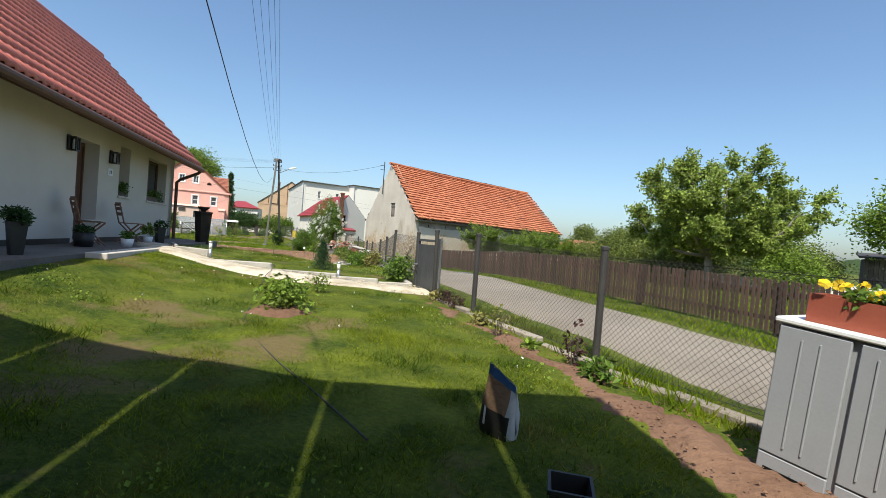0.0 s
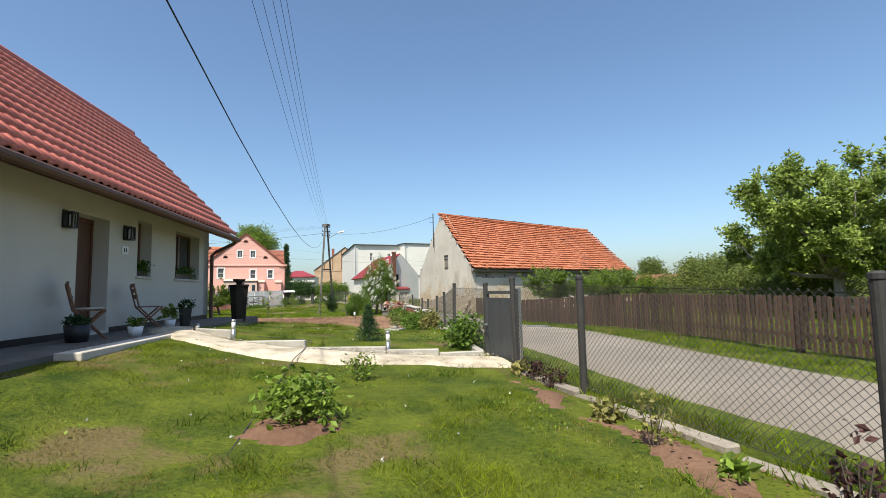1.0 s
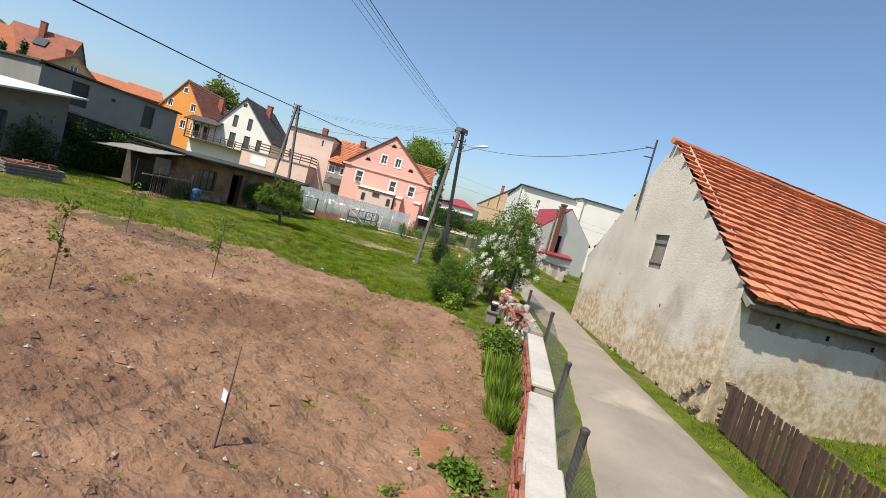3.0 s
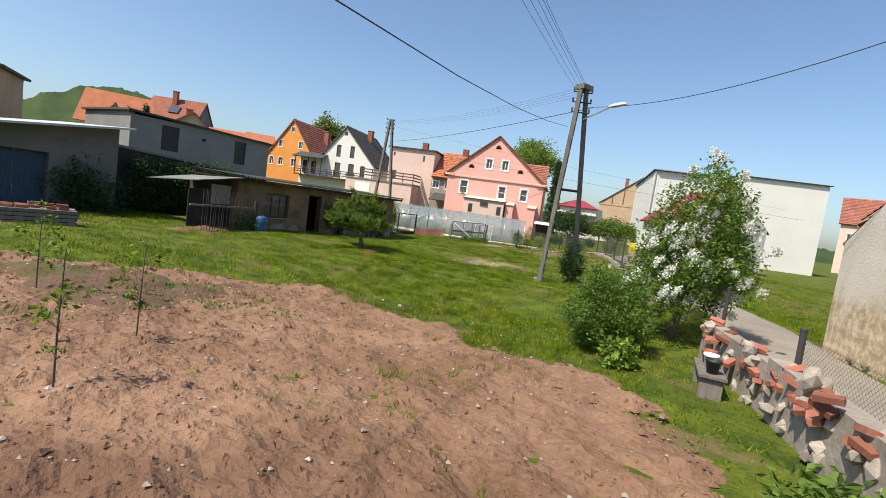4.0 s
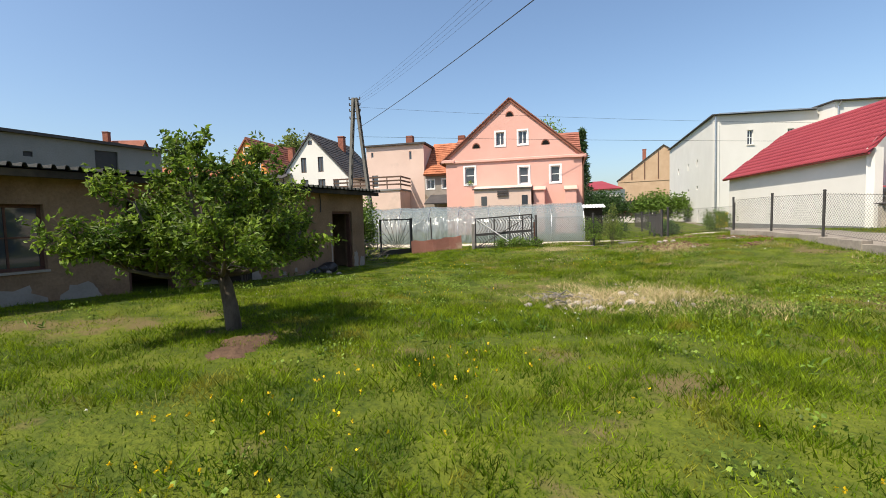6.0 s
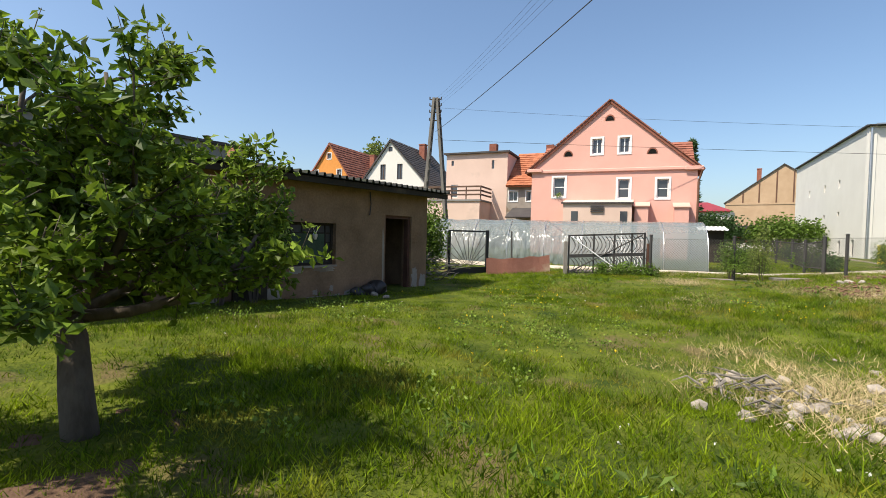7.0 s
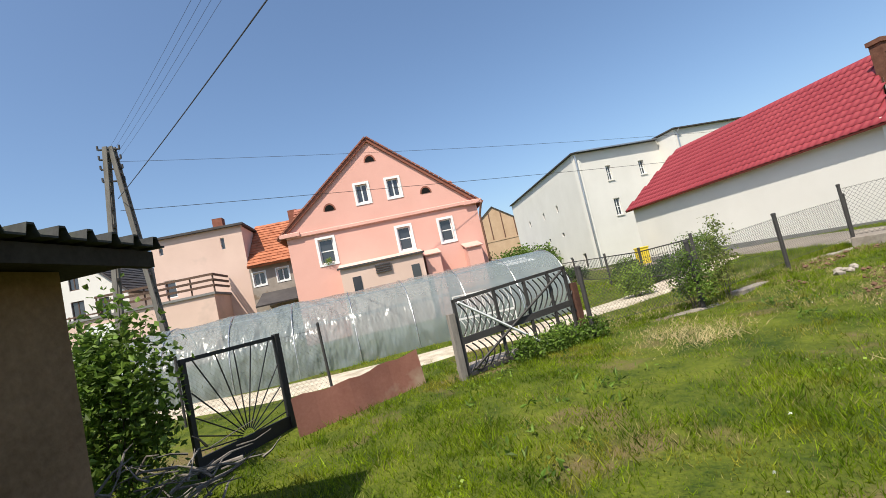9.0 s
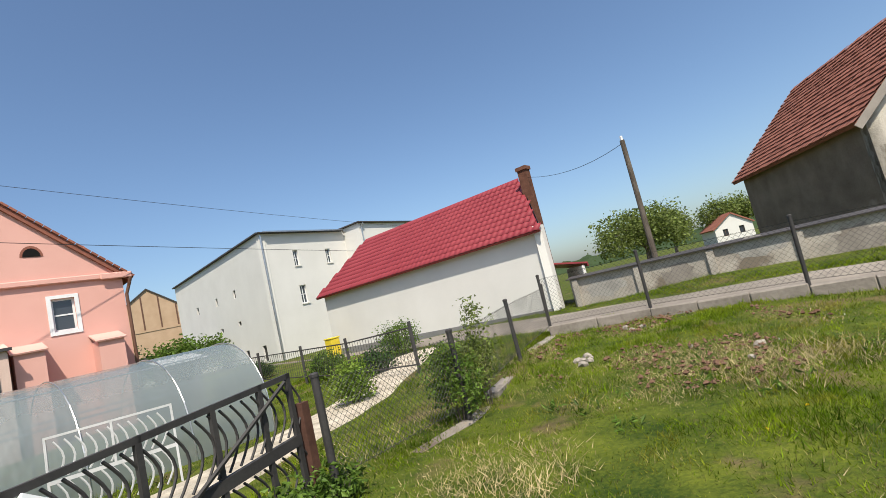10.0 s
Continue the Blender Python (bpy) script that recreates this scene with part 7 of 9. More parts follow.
tube(bm, [(0.19, 0.42, 1.3), (0.37, 0.3, 1.3)], 0.014, n=6)
part("handle", bm, M["drystraw"], tool)
bench = thing("plank_shelf", pose(-7.35, 24.0, ground_z(-7.35, 24.0), 0, 0, 120), "low plank shelf with old pots beside the wall", "bench")
part("plank", boxes((-0.5, 0.5, -0.18, 0.18, 0.3, 0.34)), M["greywood"], bench)
for x in (-0.45, 0.35):
    part("support", boxes((x, x + 0.1, -0.15, 0.15, -0.1, 0.3)), M["greywood"], bench)
for x, mt, lb in ((-0.3, "black", "black plastic flower pot"), (0.05, "frame", "white enamel pot"), (0.32, "planter", "brown clay pot")):
    q = bench.matrix_world @ Vector((x, 0, 0.342))
    o = thing("flower_pot", Matrix.Translation(q), lb + " on a plank shelf", "pot")
    part("body", lathe(bmesh.new(), [(0.07, 0), (0.1, 0.16), (0.11, 0.165), (0.11, 0.2), (0.095, 0.2), (0.085, 0.12)], 12), M[mt], o, smooth=True)


# ---- things at the house ----
def folding_chair(x, y, turn, label):
    m = house.matrix_world @ pose(x, y, 1.1, 0, 0, turn)
    c = thing("folding_chair", m, label, "chair", "chairs by the door")
    for s in (-0.19, 0.19):
        for pts in ([(s, -0.22, 0), (s, 0.2, 0.46), (s, 0.3, 0.88)], [(s * 0.88, 0.26, 0), (s * 0.88, -0.2, 0.45)]):
            bm = bmesh.new()
            tube(bm, pts, 0.017, n=5)
            part("leg", bm, M["chairwood"], c)
    for i in range(6):
        part("seat_slat", boxes((-0.2, 0.2, -0.2 + i * 0.068, -0.2 + i * 0.068 + 0.055, 0.45, 0.468)), M["chairwood"], c)
    for z in (0.62, 0.74, 0.84):
        yy = 0.2 + (z - 0.46) * 0.24
        part("back_slat", boxes((-0.19, 0.19, yy - 0.012, yy + 0.008, z, z + 0.075)), M["chairwood"], c)
    part("stretcher", boxes((-0.18, 0.18, -0.03, -0.005, 0.2, 0.225)), M["chairwood"], c)
    return c


folding_chair(-6.55, -0.5, 35, "folding teak garden chair beside the front door")
folding_chair(-4.72, -0.55, 35, "folding teak garden chair near the narrow window")
cushion = thing("cushion", house.matrix_world @ pose(-6.55, -0.5, 1.572, 0, 0, 35), "thin pale round seat cushion", "cushion")
part("pad", lathe(bmesh.new(), [(0.17, 0), (0.195, 0.015), (0.17, 0.03)], 16), M["ledge"], cushion, smooth=True)


def pot_plant(x, y, z, r0, r1, h, mt, label, crown, leaf, size, count, square=False, seed=1, flower=None):
    m = house.matrix_world @ pose(x, y, z)
    p_ = thing("potted_plant", m, label, "plant")
    if square:
        bm = lathe(bmesh.new(), [(r0 * 1.41, 0), (r1 * 1.41, h), (r1 * 1.2, h), (r1 * 1.15, h * 0.9)], 4)
    else:
        bm = lathe(bmesh.new(), [(r0, 0), (r1, h), (r1 * 0.88, h), (r1 * 0.8, h * 0.85)], 16)
    part("pot", bm, M[mt], p_, smooth=not square)
    cx, cz, cr, ch = crown
    leaves("foliage", clumps(np.random.default_rng(seed), (0, 0, h + cz), (cr, cr, ch), count, 14, cr * 0.22, -0.7, 0.3), size, M[leaf], p_, "", seed)
    if flower:
        leaves("flowers", clumps(np.random.default_rng(seed + 3), (0, 0, h + cz), (cr, cr, ch), 14, 4, 0.03, -0.3, 0.95), 0.05, M[flower], p_, "", seed)
    return p_


pot_plant(-9.6, -0.95, 1.1, 0.065, 0.095, 0.44, "black", "tall black planter with a bushy flowering plant", (0, 0.07, 0.15, 0.11), "leaf_dark", 0.05, 60, True, 2)
pot_plant(-3.75, -0.85, 1.1, 0.07, 0.1, 0.4, "black", "black planter with pale flowers by the wall", (0, 0.07, 0.15, 0.1), "leaf_dark", 0.05, 45, True, 3, "petal")
pot_plant(-4.25, -0.75, 1.1, 0.08, 0.11, 0.17, "frame", "white pot with a spiky grey-green plant", (0, 0.12, 0.15, 0.13), "leaf_olive", 0.14, 5, False, 4)
pot_plant(-6.15, -1.0, 1.1, 0.09, 0.12, 0.16, "frame", "white basket with a small plant by the chair", (0, 0.08, 0.12, 0.1), "leaf", 0.06, 12, False, 5)
pot_plant(-7.0, -0.6, 1.1, 0.14, 0.17, 0.26, "black", "black tub with low plants near the chair", (0, 0.05, 0.17, 0.07), "leaf_dark", 0.06, 16, False, 6)
for u0, u1 in ((-4.05, -3.55), (-2.15, -0.8)):
    o = thing("window_box", house.matrix_world @ pose((u0 + u1) / 2, 0.12, 2.205), "narrow window box with leafy geraniums", "plant")
    part("box", boxes((-(u1 - u0) / 2 + 0.02, (u1 - u0) / 2 - 0.02, -0.08, 0.08, 0, 0.13)), M["black"], o)
    leaves("foliage", clumps(np.random.default_rng(int(-u0 * 10)), (0, -0.06, 0.2), ((u1 - u0) / 2 - 0.05, 0.14, 0.12), 40, 12, 0.06, -0.8, 0.2), 0.06, M["leaf"], o)
urn = thing("planter", house.matrix_world @ pose(-1.15, -1.22, 1.04), "tall dark brown square planter with a bowl on top", "planter")
part("body", lathe(bmesh.new(), [(0.18, 0), (0.245, 0.93), (0.262, 0.95), (0.262, 1.0), (0.2, 1.0)], 4), M["darkboard"], urn, "dark woven planter body")
part("bowl", lathe(bmesh.new(), [(0.07, 1.0), (0.08, 1.05), (0.16, 1.1), (0.17, 1.15), (0.13, 1.15)], 12), M["darkboard"], urn, smooth=True)


def wall_lamp(x):
    o = thing("wall_lamp", house.matrix_world @ pose(x, 0, 2.9), "black rectangular lantern on the house wall", "lamp", "wall lamps")
    part("back_plate", boxes((-0.06, 0.06, -0.02, -0.002, 0, 0.3)), M["black"], o)
    part("frame", boxes((-0.08, 0.08, -0.17, -0.021, 0.24, 0.27), (-0.08, 0.08, -0.17, -0.021, 0, 0.025), (-0.08, -0.055, -0.17, -0.145, 0.025, 0.24), (0.055, 0.08, -0.17, -0.145, 0.025, 0.24), (-0.08, -0.055, -0.045, -0.021, 0.025, 0.24), (0.055, 0.08, -0.045, -0.021, 0.025, 0.24), (-0.008, 0.008, -0.168, -0.15, 0.025, 0.24)), M["black"], o)
    part("glass", lathe(bmesh.new(), [(0.03, 0.03), (0.03, 0.22)], 10, Matrix.Translation((0, -0.1, 0))), M["lampwhite"], o, "milky glass body")


wall_lamp(-6.43)
wall_lamp(-4.62)
plate = thing("number_plate", house.matrix_world @ pose(-4.6, 0, 2.62), "small enamel plate under the lamp", "sign")
part("plate", boxes((-0.12, 0.12, -0.015, -0.002, 0, 0.16)), M["frame"], plate)
part("bars", boxes((-0.05, -0.02, -0.018, -0.0155, 0.04, 0.12), (0.02, 0.05, -0.018, -0.0155, 0.04, 0.12)), M["cable"], plate)
for x, y in ((-0.27, 4.46), (2.58, 4.85)):
    o = thing("path_lamp", Matrix.Translation((x, y, ground_z(x, y))), "short steel bollard lamp beside the garden path", "lamp", "path lamps")
    part("stem", lathe(bmesh.new(), [(0.035, -0.05), (0.035, 0.2)], 12), M["chrome"], o, smooth=True)
    part("diffuser", lathe(bmesh.new(), [(0.034, 0.2), (0.034, 0.34)], 12), M["lampwhite"], o, smooth=True)
    part("cap", lathe(bmesh.new(), [(0.042, 0.34), (0.042, 0.37)], 12), M["chrome"], o, smooth=True)
bin_ = thing("slab_pot", Matrix.Translation((0.45, 9.45, rough_z(0.45, 9.45))), "clay pot with a small shrub on a square slab", "plant")
part("slab", boxes((-0.22, 0.22, -0.22, 0.22, 0.0, 0.05)), M["concrete"], bin_, bevel=0.01)
part("pot", lathe(bmesh.new(), [(0.1, 0.05), (0.13, 0.08), (0.1, 0.13), (0.12, 0.17)], 14), M["stone"], bin_)
leaves("foliage", clumps(np.random.default_rng(5), (0, 0, 0.32), (0.2, 0.2, 0.18), 40, 14, 0.05, -0.8, 0.2), 0.05, M["leaf_olive"], bin_)

cab = thing("meter_cabinet", at_dir((8.2, -1.02), (0.69, -0.724), 0.45) @ Matrix.Rotation(radians(4.5), 4, "Y"), "grey plastic electric meter cabinet with ribbed doors", "cabinet")
part("body", boxes((0, 1.3, 0.02, 0.34, 0, 0.95)), M["greyplastic"], cab, bevel=0.01)
part("lid", boxes((-0.02, 1.32, -0.012, 0.36, 0.953, 0.985)), M["frame"], cab, "pale flat lid", bevel=0.008)
for x0, w, ribs in ((0.01, 0.34, (0.36, 0.62)), (0.385, 0.5, (0.16, 0.32, 0.62, 0.78)), (0.92, 0.37, (0.3, 0.6))):
    dd = new("door")
    dd.parent = cab
    dd.location = (x0, 0, 0)
    part("panel", boxes((0, w, -0.004, 0.018, 0.185, 0.94)), M["greyplastic"], dd, bevel=0.006)
    for k in ribs:
        part("rib", boxes((w * k - 0.005, w * k + 0.005, -0.011, -0.0045, 0.24, 0.88)), M["greyplastic"], dd, bevel=0.002)
    part("base_panel", boxes((0, w, -0.002, 0.018, 0.0, 0.178)), M["greyplastic"], dd, bevel=0.006)
    part("vent", boxes((0.04, w - 0.08, -0.006, -0.0025, 0.05, 0.1)), M["dark"], dd)
    part("vent_lip", boxes((0.035, w - 0.075, -0.012, -0.0025, 0.04, 0.049)), M["frame"], dd)
fbx = thing("flower_box", cab.matrix_world @ pose(0.1, 0.06, 0.987), "terracotta planter box of yellow pansies", "plant")
part("box", boxes((0, 0.9, 0, 0.2, 0, 0.02), (0, 0.9, 0, 0.012, 0.02, 0.16), (0, 0.9, 0.188, 0.2, 0.02, 0.16), (0, 0.012, 0.012, 0.188, 0.02, 0.16), (0.888, 0.9, 0.012, 0.188, 0.02, 0.16)), M["planter"], fbx)
part("soil", boxes((0.014, 0.886, 0.014, 0.186, 0.02, 0.14)), M["redsoil"], fbx, "dark potting soil")
part("clip", boxes((0.5, 0.56, -0.006, -0.0005, 0.07, 0.1)), M["chrome"], fbx)
leaves("foliage", clumps(np.random.default_rng(8), (0.45, 0.1, 0.17), (0.43, 0.09, 0.05), 70, 12, 0.03, -0.5, 0.1), 0.05, M["leaf"], fbx)
r = random.Random(15)
for i in range(17):
    # a pansy: five rounded petals round a dark face
    cx, cy, cz = 0.05 + 0.8 * (i + r.uniform(-.3, .3)) / 16, 0.04 + r.uniform(-0.05, 0.1), 0.2 + r.uniform(-0.02, 0.04)
    tilt = Matrix.Translation((cx, cy, cz)) @ Matrix.Rotation(radians(r.uniform(35, 75)), 4, "X") @ Matrix.Rotation(radians(r.uniform(-30, 30)), 4, "Y")
    V, F = [], []
    for k in range(5):
        a = math.pi / 2 + 2 * math.pi * k / 5
        n0 = len(V)
        V.append((0, 0, 0.001 * k))
        for j in range(7):
            b_ = a + (j - 3) * 0.28
            rr = 0.036 * (1 - 0.35 * ((j - 3) / 3) ** 2)
            V.append((rr * math.cos(b_), rr * math.sin(b_), 0.001 * k + 0.004 * math.sin(j * 2)))
        F += [(n0, n0 + 1 + j, n0 + 2 + j) for j in range(6)]
    fl = link_mesh("pansy", [tuple(tilt @ Vector(v)) for v in V], F, M["petal_y"], fbx)
    if i % 2:
        link_mesh("face", [tuple(tilt @ Vector((0.011 * math.cos(q * 1.05), 0.011 * math.sin(q * 1.05) - 0.004, 0.008))) for q in range(6)], [tuple(range(6))], M["leaf_red"], fl, "dark pansy face")

bag = thing("soil_bag", pose(6.69, -1.22, rough_z(6.69, -1.22) - 0.01, 4, 4, -28), "slumped foil bag of potting soil with dark and blue print", "bag")
BAG = ((0.0, 0.115, 0.065), (0.07, 0.125, 0.078), (0.18, 0.12, 0.065), (0.28, 0.112, 0.04), (0.35, 0.105, 0.016), (0.4, 0.1, 0.005))


def bag_skin(name, rows, cols, off, material, label=""):
    """Part of the bag's skin: rows of its profile, columns of 24 round it, lifted off by a hair."""
    V, F = [], []
    for i in rows:
        z, w, d_ = BAG[i]
        for k in cols:
            a = 2 * math.pi * k / 24
            c, sn = math.cos(a), math.sin(a)
            x = (w + off) * math.copysign(abs(c) ** 0.6, c)
            V.append((x + 0.006 * math.sin(k * 1.9 + i * 2.2), (d_ + off) * math.copysign(abs(sn) ** 0.6, sn) + 0.005 * math.sin(k * 2.7 + i * 1.3), z - 0.45 * x * (i / 5) ** 1.5 + 0.006 * math.sin(k * 2.3 + i)))
    n = len(cols)
    for i in range(len(rows) - 1):
        for k in range(n - 1):
            F.append((i * n + k, i * n + k + 1, (i + 1) * n + k + 1, (i + 1) * n + k))
    return link_mesh(name, V, F, material, bag, label, True)


foil = mat("white_foil", (0.42, 0.43, 0.44), (0.55, 0.56, 0.57), 8, 40, 0.3, 0.25)
bag_skin("sack", range(6), range(25), 0, foil, "shiny pale foil sack")
bag_skin("dark_print", range(0, 3), range(12, 22), 0.0025, M["black"], "black printed panel")
bag_skin("picture_print", range(2, 5), range(13, 21), 0.003, M["shedwall"], "brown picture of soil")
bag_skin("blue_print", range(4, 6), range(11, 24), 0.0035, M["bluepaint"], "blue printed top band")
bag_skin("print_line", range(1, 3), range(16, 18), 0.004, M["frame"], "white label block")
tub = thing("plant_pot", Matrix.Translation((7.1, -1.98, rough_z(7.1, -1.98))), "empty black plastic nursery pot on the grass", "pot")
ob = part("body", lathe(bmesh.new(), [(0.1, 0), (0.135, 0.15), (0.145, 0.155), (0.145, 0.175), (0.125, 0.175), (0.095, 0.02)], 4, Matrix.Rotation(radians(45), 4, "Z")), M["black"], tub)
hose = thing("hose", Matrix.Identity(4), "thin dark garden hose across the lawn and path", "hose")
bm = bmesh.new()
tube(bm, [(x, y, rough_z(x, y) + dz) for x, y, dz in ((6.0, -1.7, .018), (5.5, -1.28, .015), (4.77, -0.67, .005), (3.66, 0.3, -.005), (2.7, 1.9, -.01), (2.0, 3.1, .03), (1.8, 3.46, .07), (1.7, 3.7, .09), (1.59, 3.93, .09), (1.35, 4.35, .085), (1.15, 4.68, .1), (1.03, 4.9, .05), (0.85, 5.2, .025), (0.7, 5.38, .02), (0.45, 5.42, .02), (-0.4, 5.2, .02))], 0.0065, n=5)
part("tube", bm, M["postmetal"], hose)
yb = thing("waste_bin", at_dir((-30.54, 57.86), (0.7, -0.714), ground_z(-30.54, 57.86) + 0.02), "yellow wheeled waste container", "bin")
part("body", boxes((-0.28, 0.28, -0.28, 0.28, 0.0, 0.95)), M["yellow"], yb, bevel=0.02)
part("lid", boxes((-0.31, 0.31, -0.31, 0.31, 0.955, 1.03)), M["yellow"], yb, bevel=0.02)
mh = thing("manhole_cover", Matrix.Translation((3.95, 11.85, ground_z(3.95, 11.85) + 0.082)), "round iron manhole cover in the lane", "manhole")
part("cover", lathe(bmesh.new(), [(0.33, -0.02), (0.33, 0.012), (0.29, 0.012), (0.29, 0.006)], 20), M["sheetgrey"], mh)


def wall_patch(u, v, w, h, seed, material="palepatch", wall=shed, name="plaster_patch", label="patch of flaked pale plaster"):
    """An uneven skin of plaster a few millimetres proud of a wall."""
    rng = random.Random(seed)
    n = 22
    V = []
    for y in (-0.004, 0.001):
        rr = random.Random(seed)
        for k in range(n):
            a = 2 * math.pi * k / n
            q = 1 + rr.uniform(-0.28, 0.22)
            V.append((u + w / 2 * q * math.copysign(abs(math.cos(a)) ** 0.7, math.cos(a)), y, v + h / 2 * q * math.copysign(abs(math.sin(a)) ** 0.7, math.sin(a))))
    F = [tuple(range(n - 1, -1, -1))] + [(k, (k + 1) % n, n + (k + 1) % n, n + k) for k in range(n)]
    return link_mesh(name, V, F, M[material], wall, label)


for i, (u, v, w, h) in enumerate(((-4.02, 0.32, 0.32, 0.34), (-3.55, 0.74, 0.3, 0.12), (-2.9, 0.74, 0.5, 0.1), (-3.1, 0.3, 0.12, 0.1), (-2.7, 0.35, 0.1, 0.12), (-2.2, 0.22, 0.3, 0.12), (-0.12, 0.35, 0.22, 0.6), (0.18, 0.3, 0.24, 0.4), (-1.24, 0.9, 0.06, 1.2), (-5.2, 0.3, 0.5, 0.4), (-7.6, 0.4, 0.6, 0.5), (-8.6, 0.5, 0.9, 0.4), (-2.95, 0.16, 1.5, 0.12))):
    wall_patch(u, v, w, h, 300 + i)
for u, y, s in ((-1.62, -0.2, 0.3), (-1.95, -0.22, 0.24), (-2.2, -0.2, 0.2)):
    q = shed.matrix_world @ Vector((u, y, 0))
    o = thing("sack", Matrix.Translation((q.x, q.y, ground_z(q.x, q.y) - 0.02)), "crumpled dark sack slumped against the shed wall", "sack", "sacks by the shed")
    bm = bmesh.new()
    bmesh.ops.create_icosphere(bm, subdivisions=3, radius=s * 0.7)
    for v in bm.verts:
        v.co *= 1 + 0.35 * noise.noise(v.co * 7 + Vector((u * 9, 0, 0)))
        v.co.z = max(0.0, v.co.z * 0.85 + s * 0.45)
    part("body", bm, M["black"], o, smooth=True)
# a second, paler gate leaf leaning behind the track
g2 = thing("gate_leaf", at_dir((-31.9, 39.05), (0.925, 0.38)) @ pose(0, 0, 0.32, -6), "spare pale scrolled gate leaf leaning by the track", "gate")
part("gate_frame", boxes((0, 1.5, -0.015, 0.015, 0.0, 0.03), (0, 1.5, -0.015, 0.015, 1.12, 1.15), (0, 0.03, -0.015, 0.015, 0.03, 1.12), (1.47, 1.5, -0.015, 0.015, 0.03, 1.12), (0.03, 1.47, -0.015, 0.015, 0.53, 0.58), (0.735, 0.765, -0.013, 0.013, 0.58, 1.12)), M["palesheet"], g2, "flaking pale frame")
for i in range(11):
    for z in (0.06, 0.6):
        bm = bmesh.new()
        tube(bm, [(0.1 + i * 0.12 + 0.1 * math.sin(math.pi * k / 6), 0, z + 0.47 * k / 6) for k in range(7)], 0.014, n=5)
        part("scroll_bar", bm, M["palesheet"], g2)

for i, (u, v, w, h) in enumerate(((1.2, 1.2, 1.3, 0.7), (3.6, 0.9, 1.0, 0.9), (5.8, 1.4, 1.2, 0.6), (8.0, 1.0, 1.1, 0.8), (2.4, 0.6, 0.9, 0.4))):
    wall_patch(u, v, w, h, 360 + i, "palepatch" if i % 2 else "concrete", lane, "plaster_patch", "patch of old pale plaster")

# houses past the end of the white building
h = thing("house", at_dir((-29.4, 112.6), (0.96, 0.28)), "yellow ochre house with an orange tile roof", "house")
yw = [(1.0, 1.9, 5.4, 7.0), (3.2, 4.1, 5.4, 7.0)]
part("wall", wall_mesh(5, 0, 8.6, 0.3, yw), M["cream"], h)
for w in yw:
    window(h, *w, 0.1, (1, 0), None, 0, 0.06)
part("roof", slab(bmesh.new(), (-0.3, -0.4, 8.5), (5.3, -0.4, 8.5), (5.3, 5, 13.2), (-0.3, 5, 13.2), 0.15), M["fartile"], h)
tile_roof(h, slope_pose(-0.3, -0.42, 8.52, math.degrees(math.atan2(4.7, 5.4))), 5.6, 7.1, 0.4, 0.4, "flat", M["fartile"], 0, 0, 0.05, 0.01)
# the barn's coats: bare masonry with painted eave shade on top, an older ochre coat low on both walls, limewash, and
# rubble at the corner
rr = random.Random(17)


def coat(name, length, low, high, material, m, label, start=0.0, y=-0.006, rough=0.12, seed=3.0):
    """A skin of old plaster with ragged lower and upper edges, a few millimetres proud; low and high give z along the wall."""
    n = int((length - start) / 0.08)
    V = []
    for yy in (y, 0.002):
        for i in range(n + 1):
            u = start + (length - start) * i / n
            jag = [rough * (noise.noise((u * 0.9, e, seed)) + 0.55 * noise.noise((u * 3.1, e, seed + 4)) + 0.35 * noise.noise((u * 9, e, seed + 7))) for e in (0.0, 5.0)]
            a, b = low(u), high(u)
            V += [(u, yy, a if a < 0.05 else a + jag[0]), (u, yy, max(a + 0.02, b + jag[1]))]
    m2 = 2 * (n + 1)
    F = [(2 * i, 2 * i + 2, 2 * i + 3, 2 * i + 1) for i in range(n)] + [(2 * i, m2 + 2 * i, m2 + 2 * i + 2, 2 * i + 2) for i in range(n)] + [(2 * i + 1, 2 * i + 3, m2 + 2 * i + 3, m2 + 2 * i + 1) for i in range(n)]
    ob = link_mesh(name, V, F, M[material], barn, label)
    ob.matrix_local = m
    return ob


rubble_me = [me.copy() for me in stone_me]
for me in rubble_me:
    me.materials[0] = M["footing"]
LM, GM = Matrix.Translation((0, SET, 0)), pose(GX2, GY2, 0, 0, 0, gt)
# dark band: part bare masonry, part eave shade put into the colour
coat("bare_masonry", 15.8, lambda u: 2.42, lambda u: 2.8, "stonewall", LM, "bare masonry under the eave, darkened with eave shade", 0.43, rough=0.1)
part("corner", boxes((0.1, 0.5, SET, SET + 0.06, 0, 2.86)), M["barnwall"], barn)
for u in (1.2, 2.7, 4.2, 5.6, 7.1, 8.4):
    ob = part("beam_hole", boxes((u, u + 0.1, -0.012, -0.007, 2.5, 2.61)), M["dark"], barn)
    ob.matrix_local = LM
for i in range(46):
    k = rr.random() ** 1.6
    ob = new("stone", rr.choice(rubble_me))
    ob.parent = barn
    along = LM @ Matrix.Translation((0.45 + 1.1 * k, -0.02, 0)) if i % 2 else GM @ Matrix.Translation((gl - 0.35 - 1.2 * k, -0.02, 0))
    ob.matrix_local = along @ pose(0, rr.uniform(-0.05, 0.04), rr.uniform(0.3, 0.3 + 1.0 * (1 - k)), rr.uniform(-30, 30), rr.uniform(-30, 30), rr.uniform(0, 180)) @ Matrix.Scale(rr.uniform(0.12, 0.26), 4)
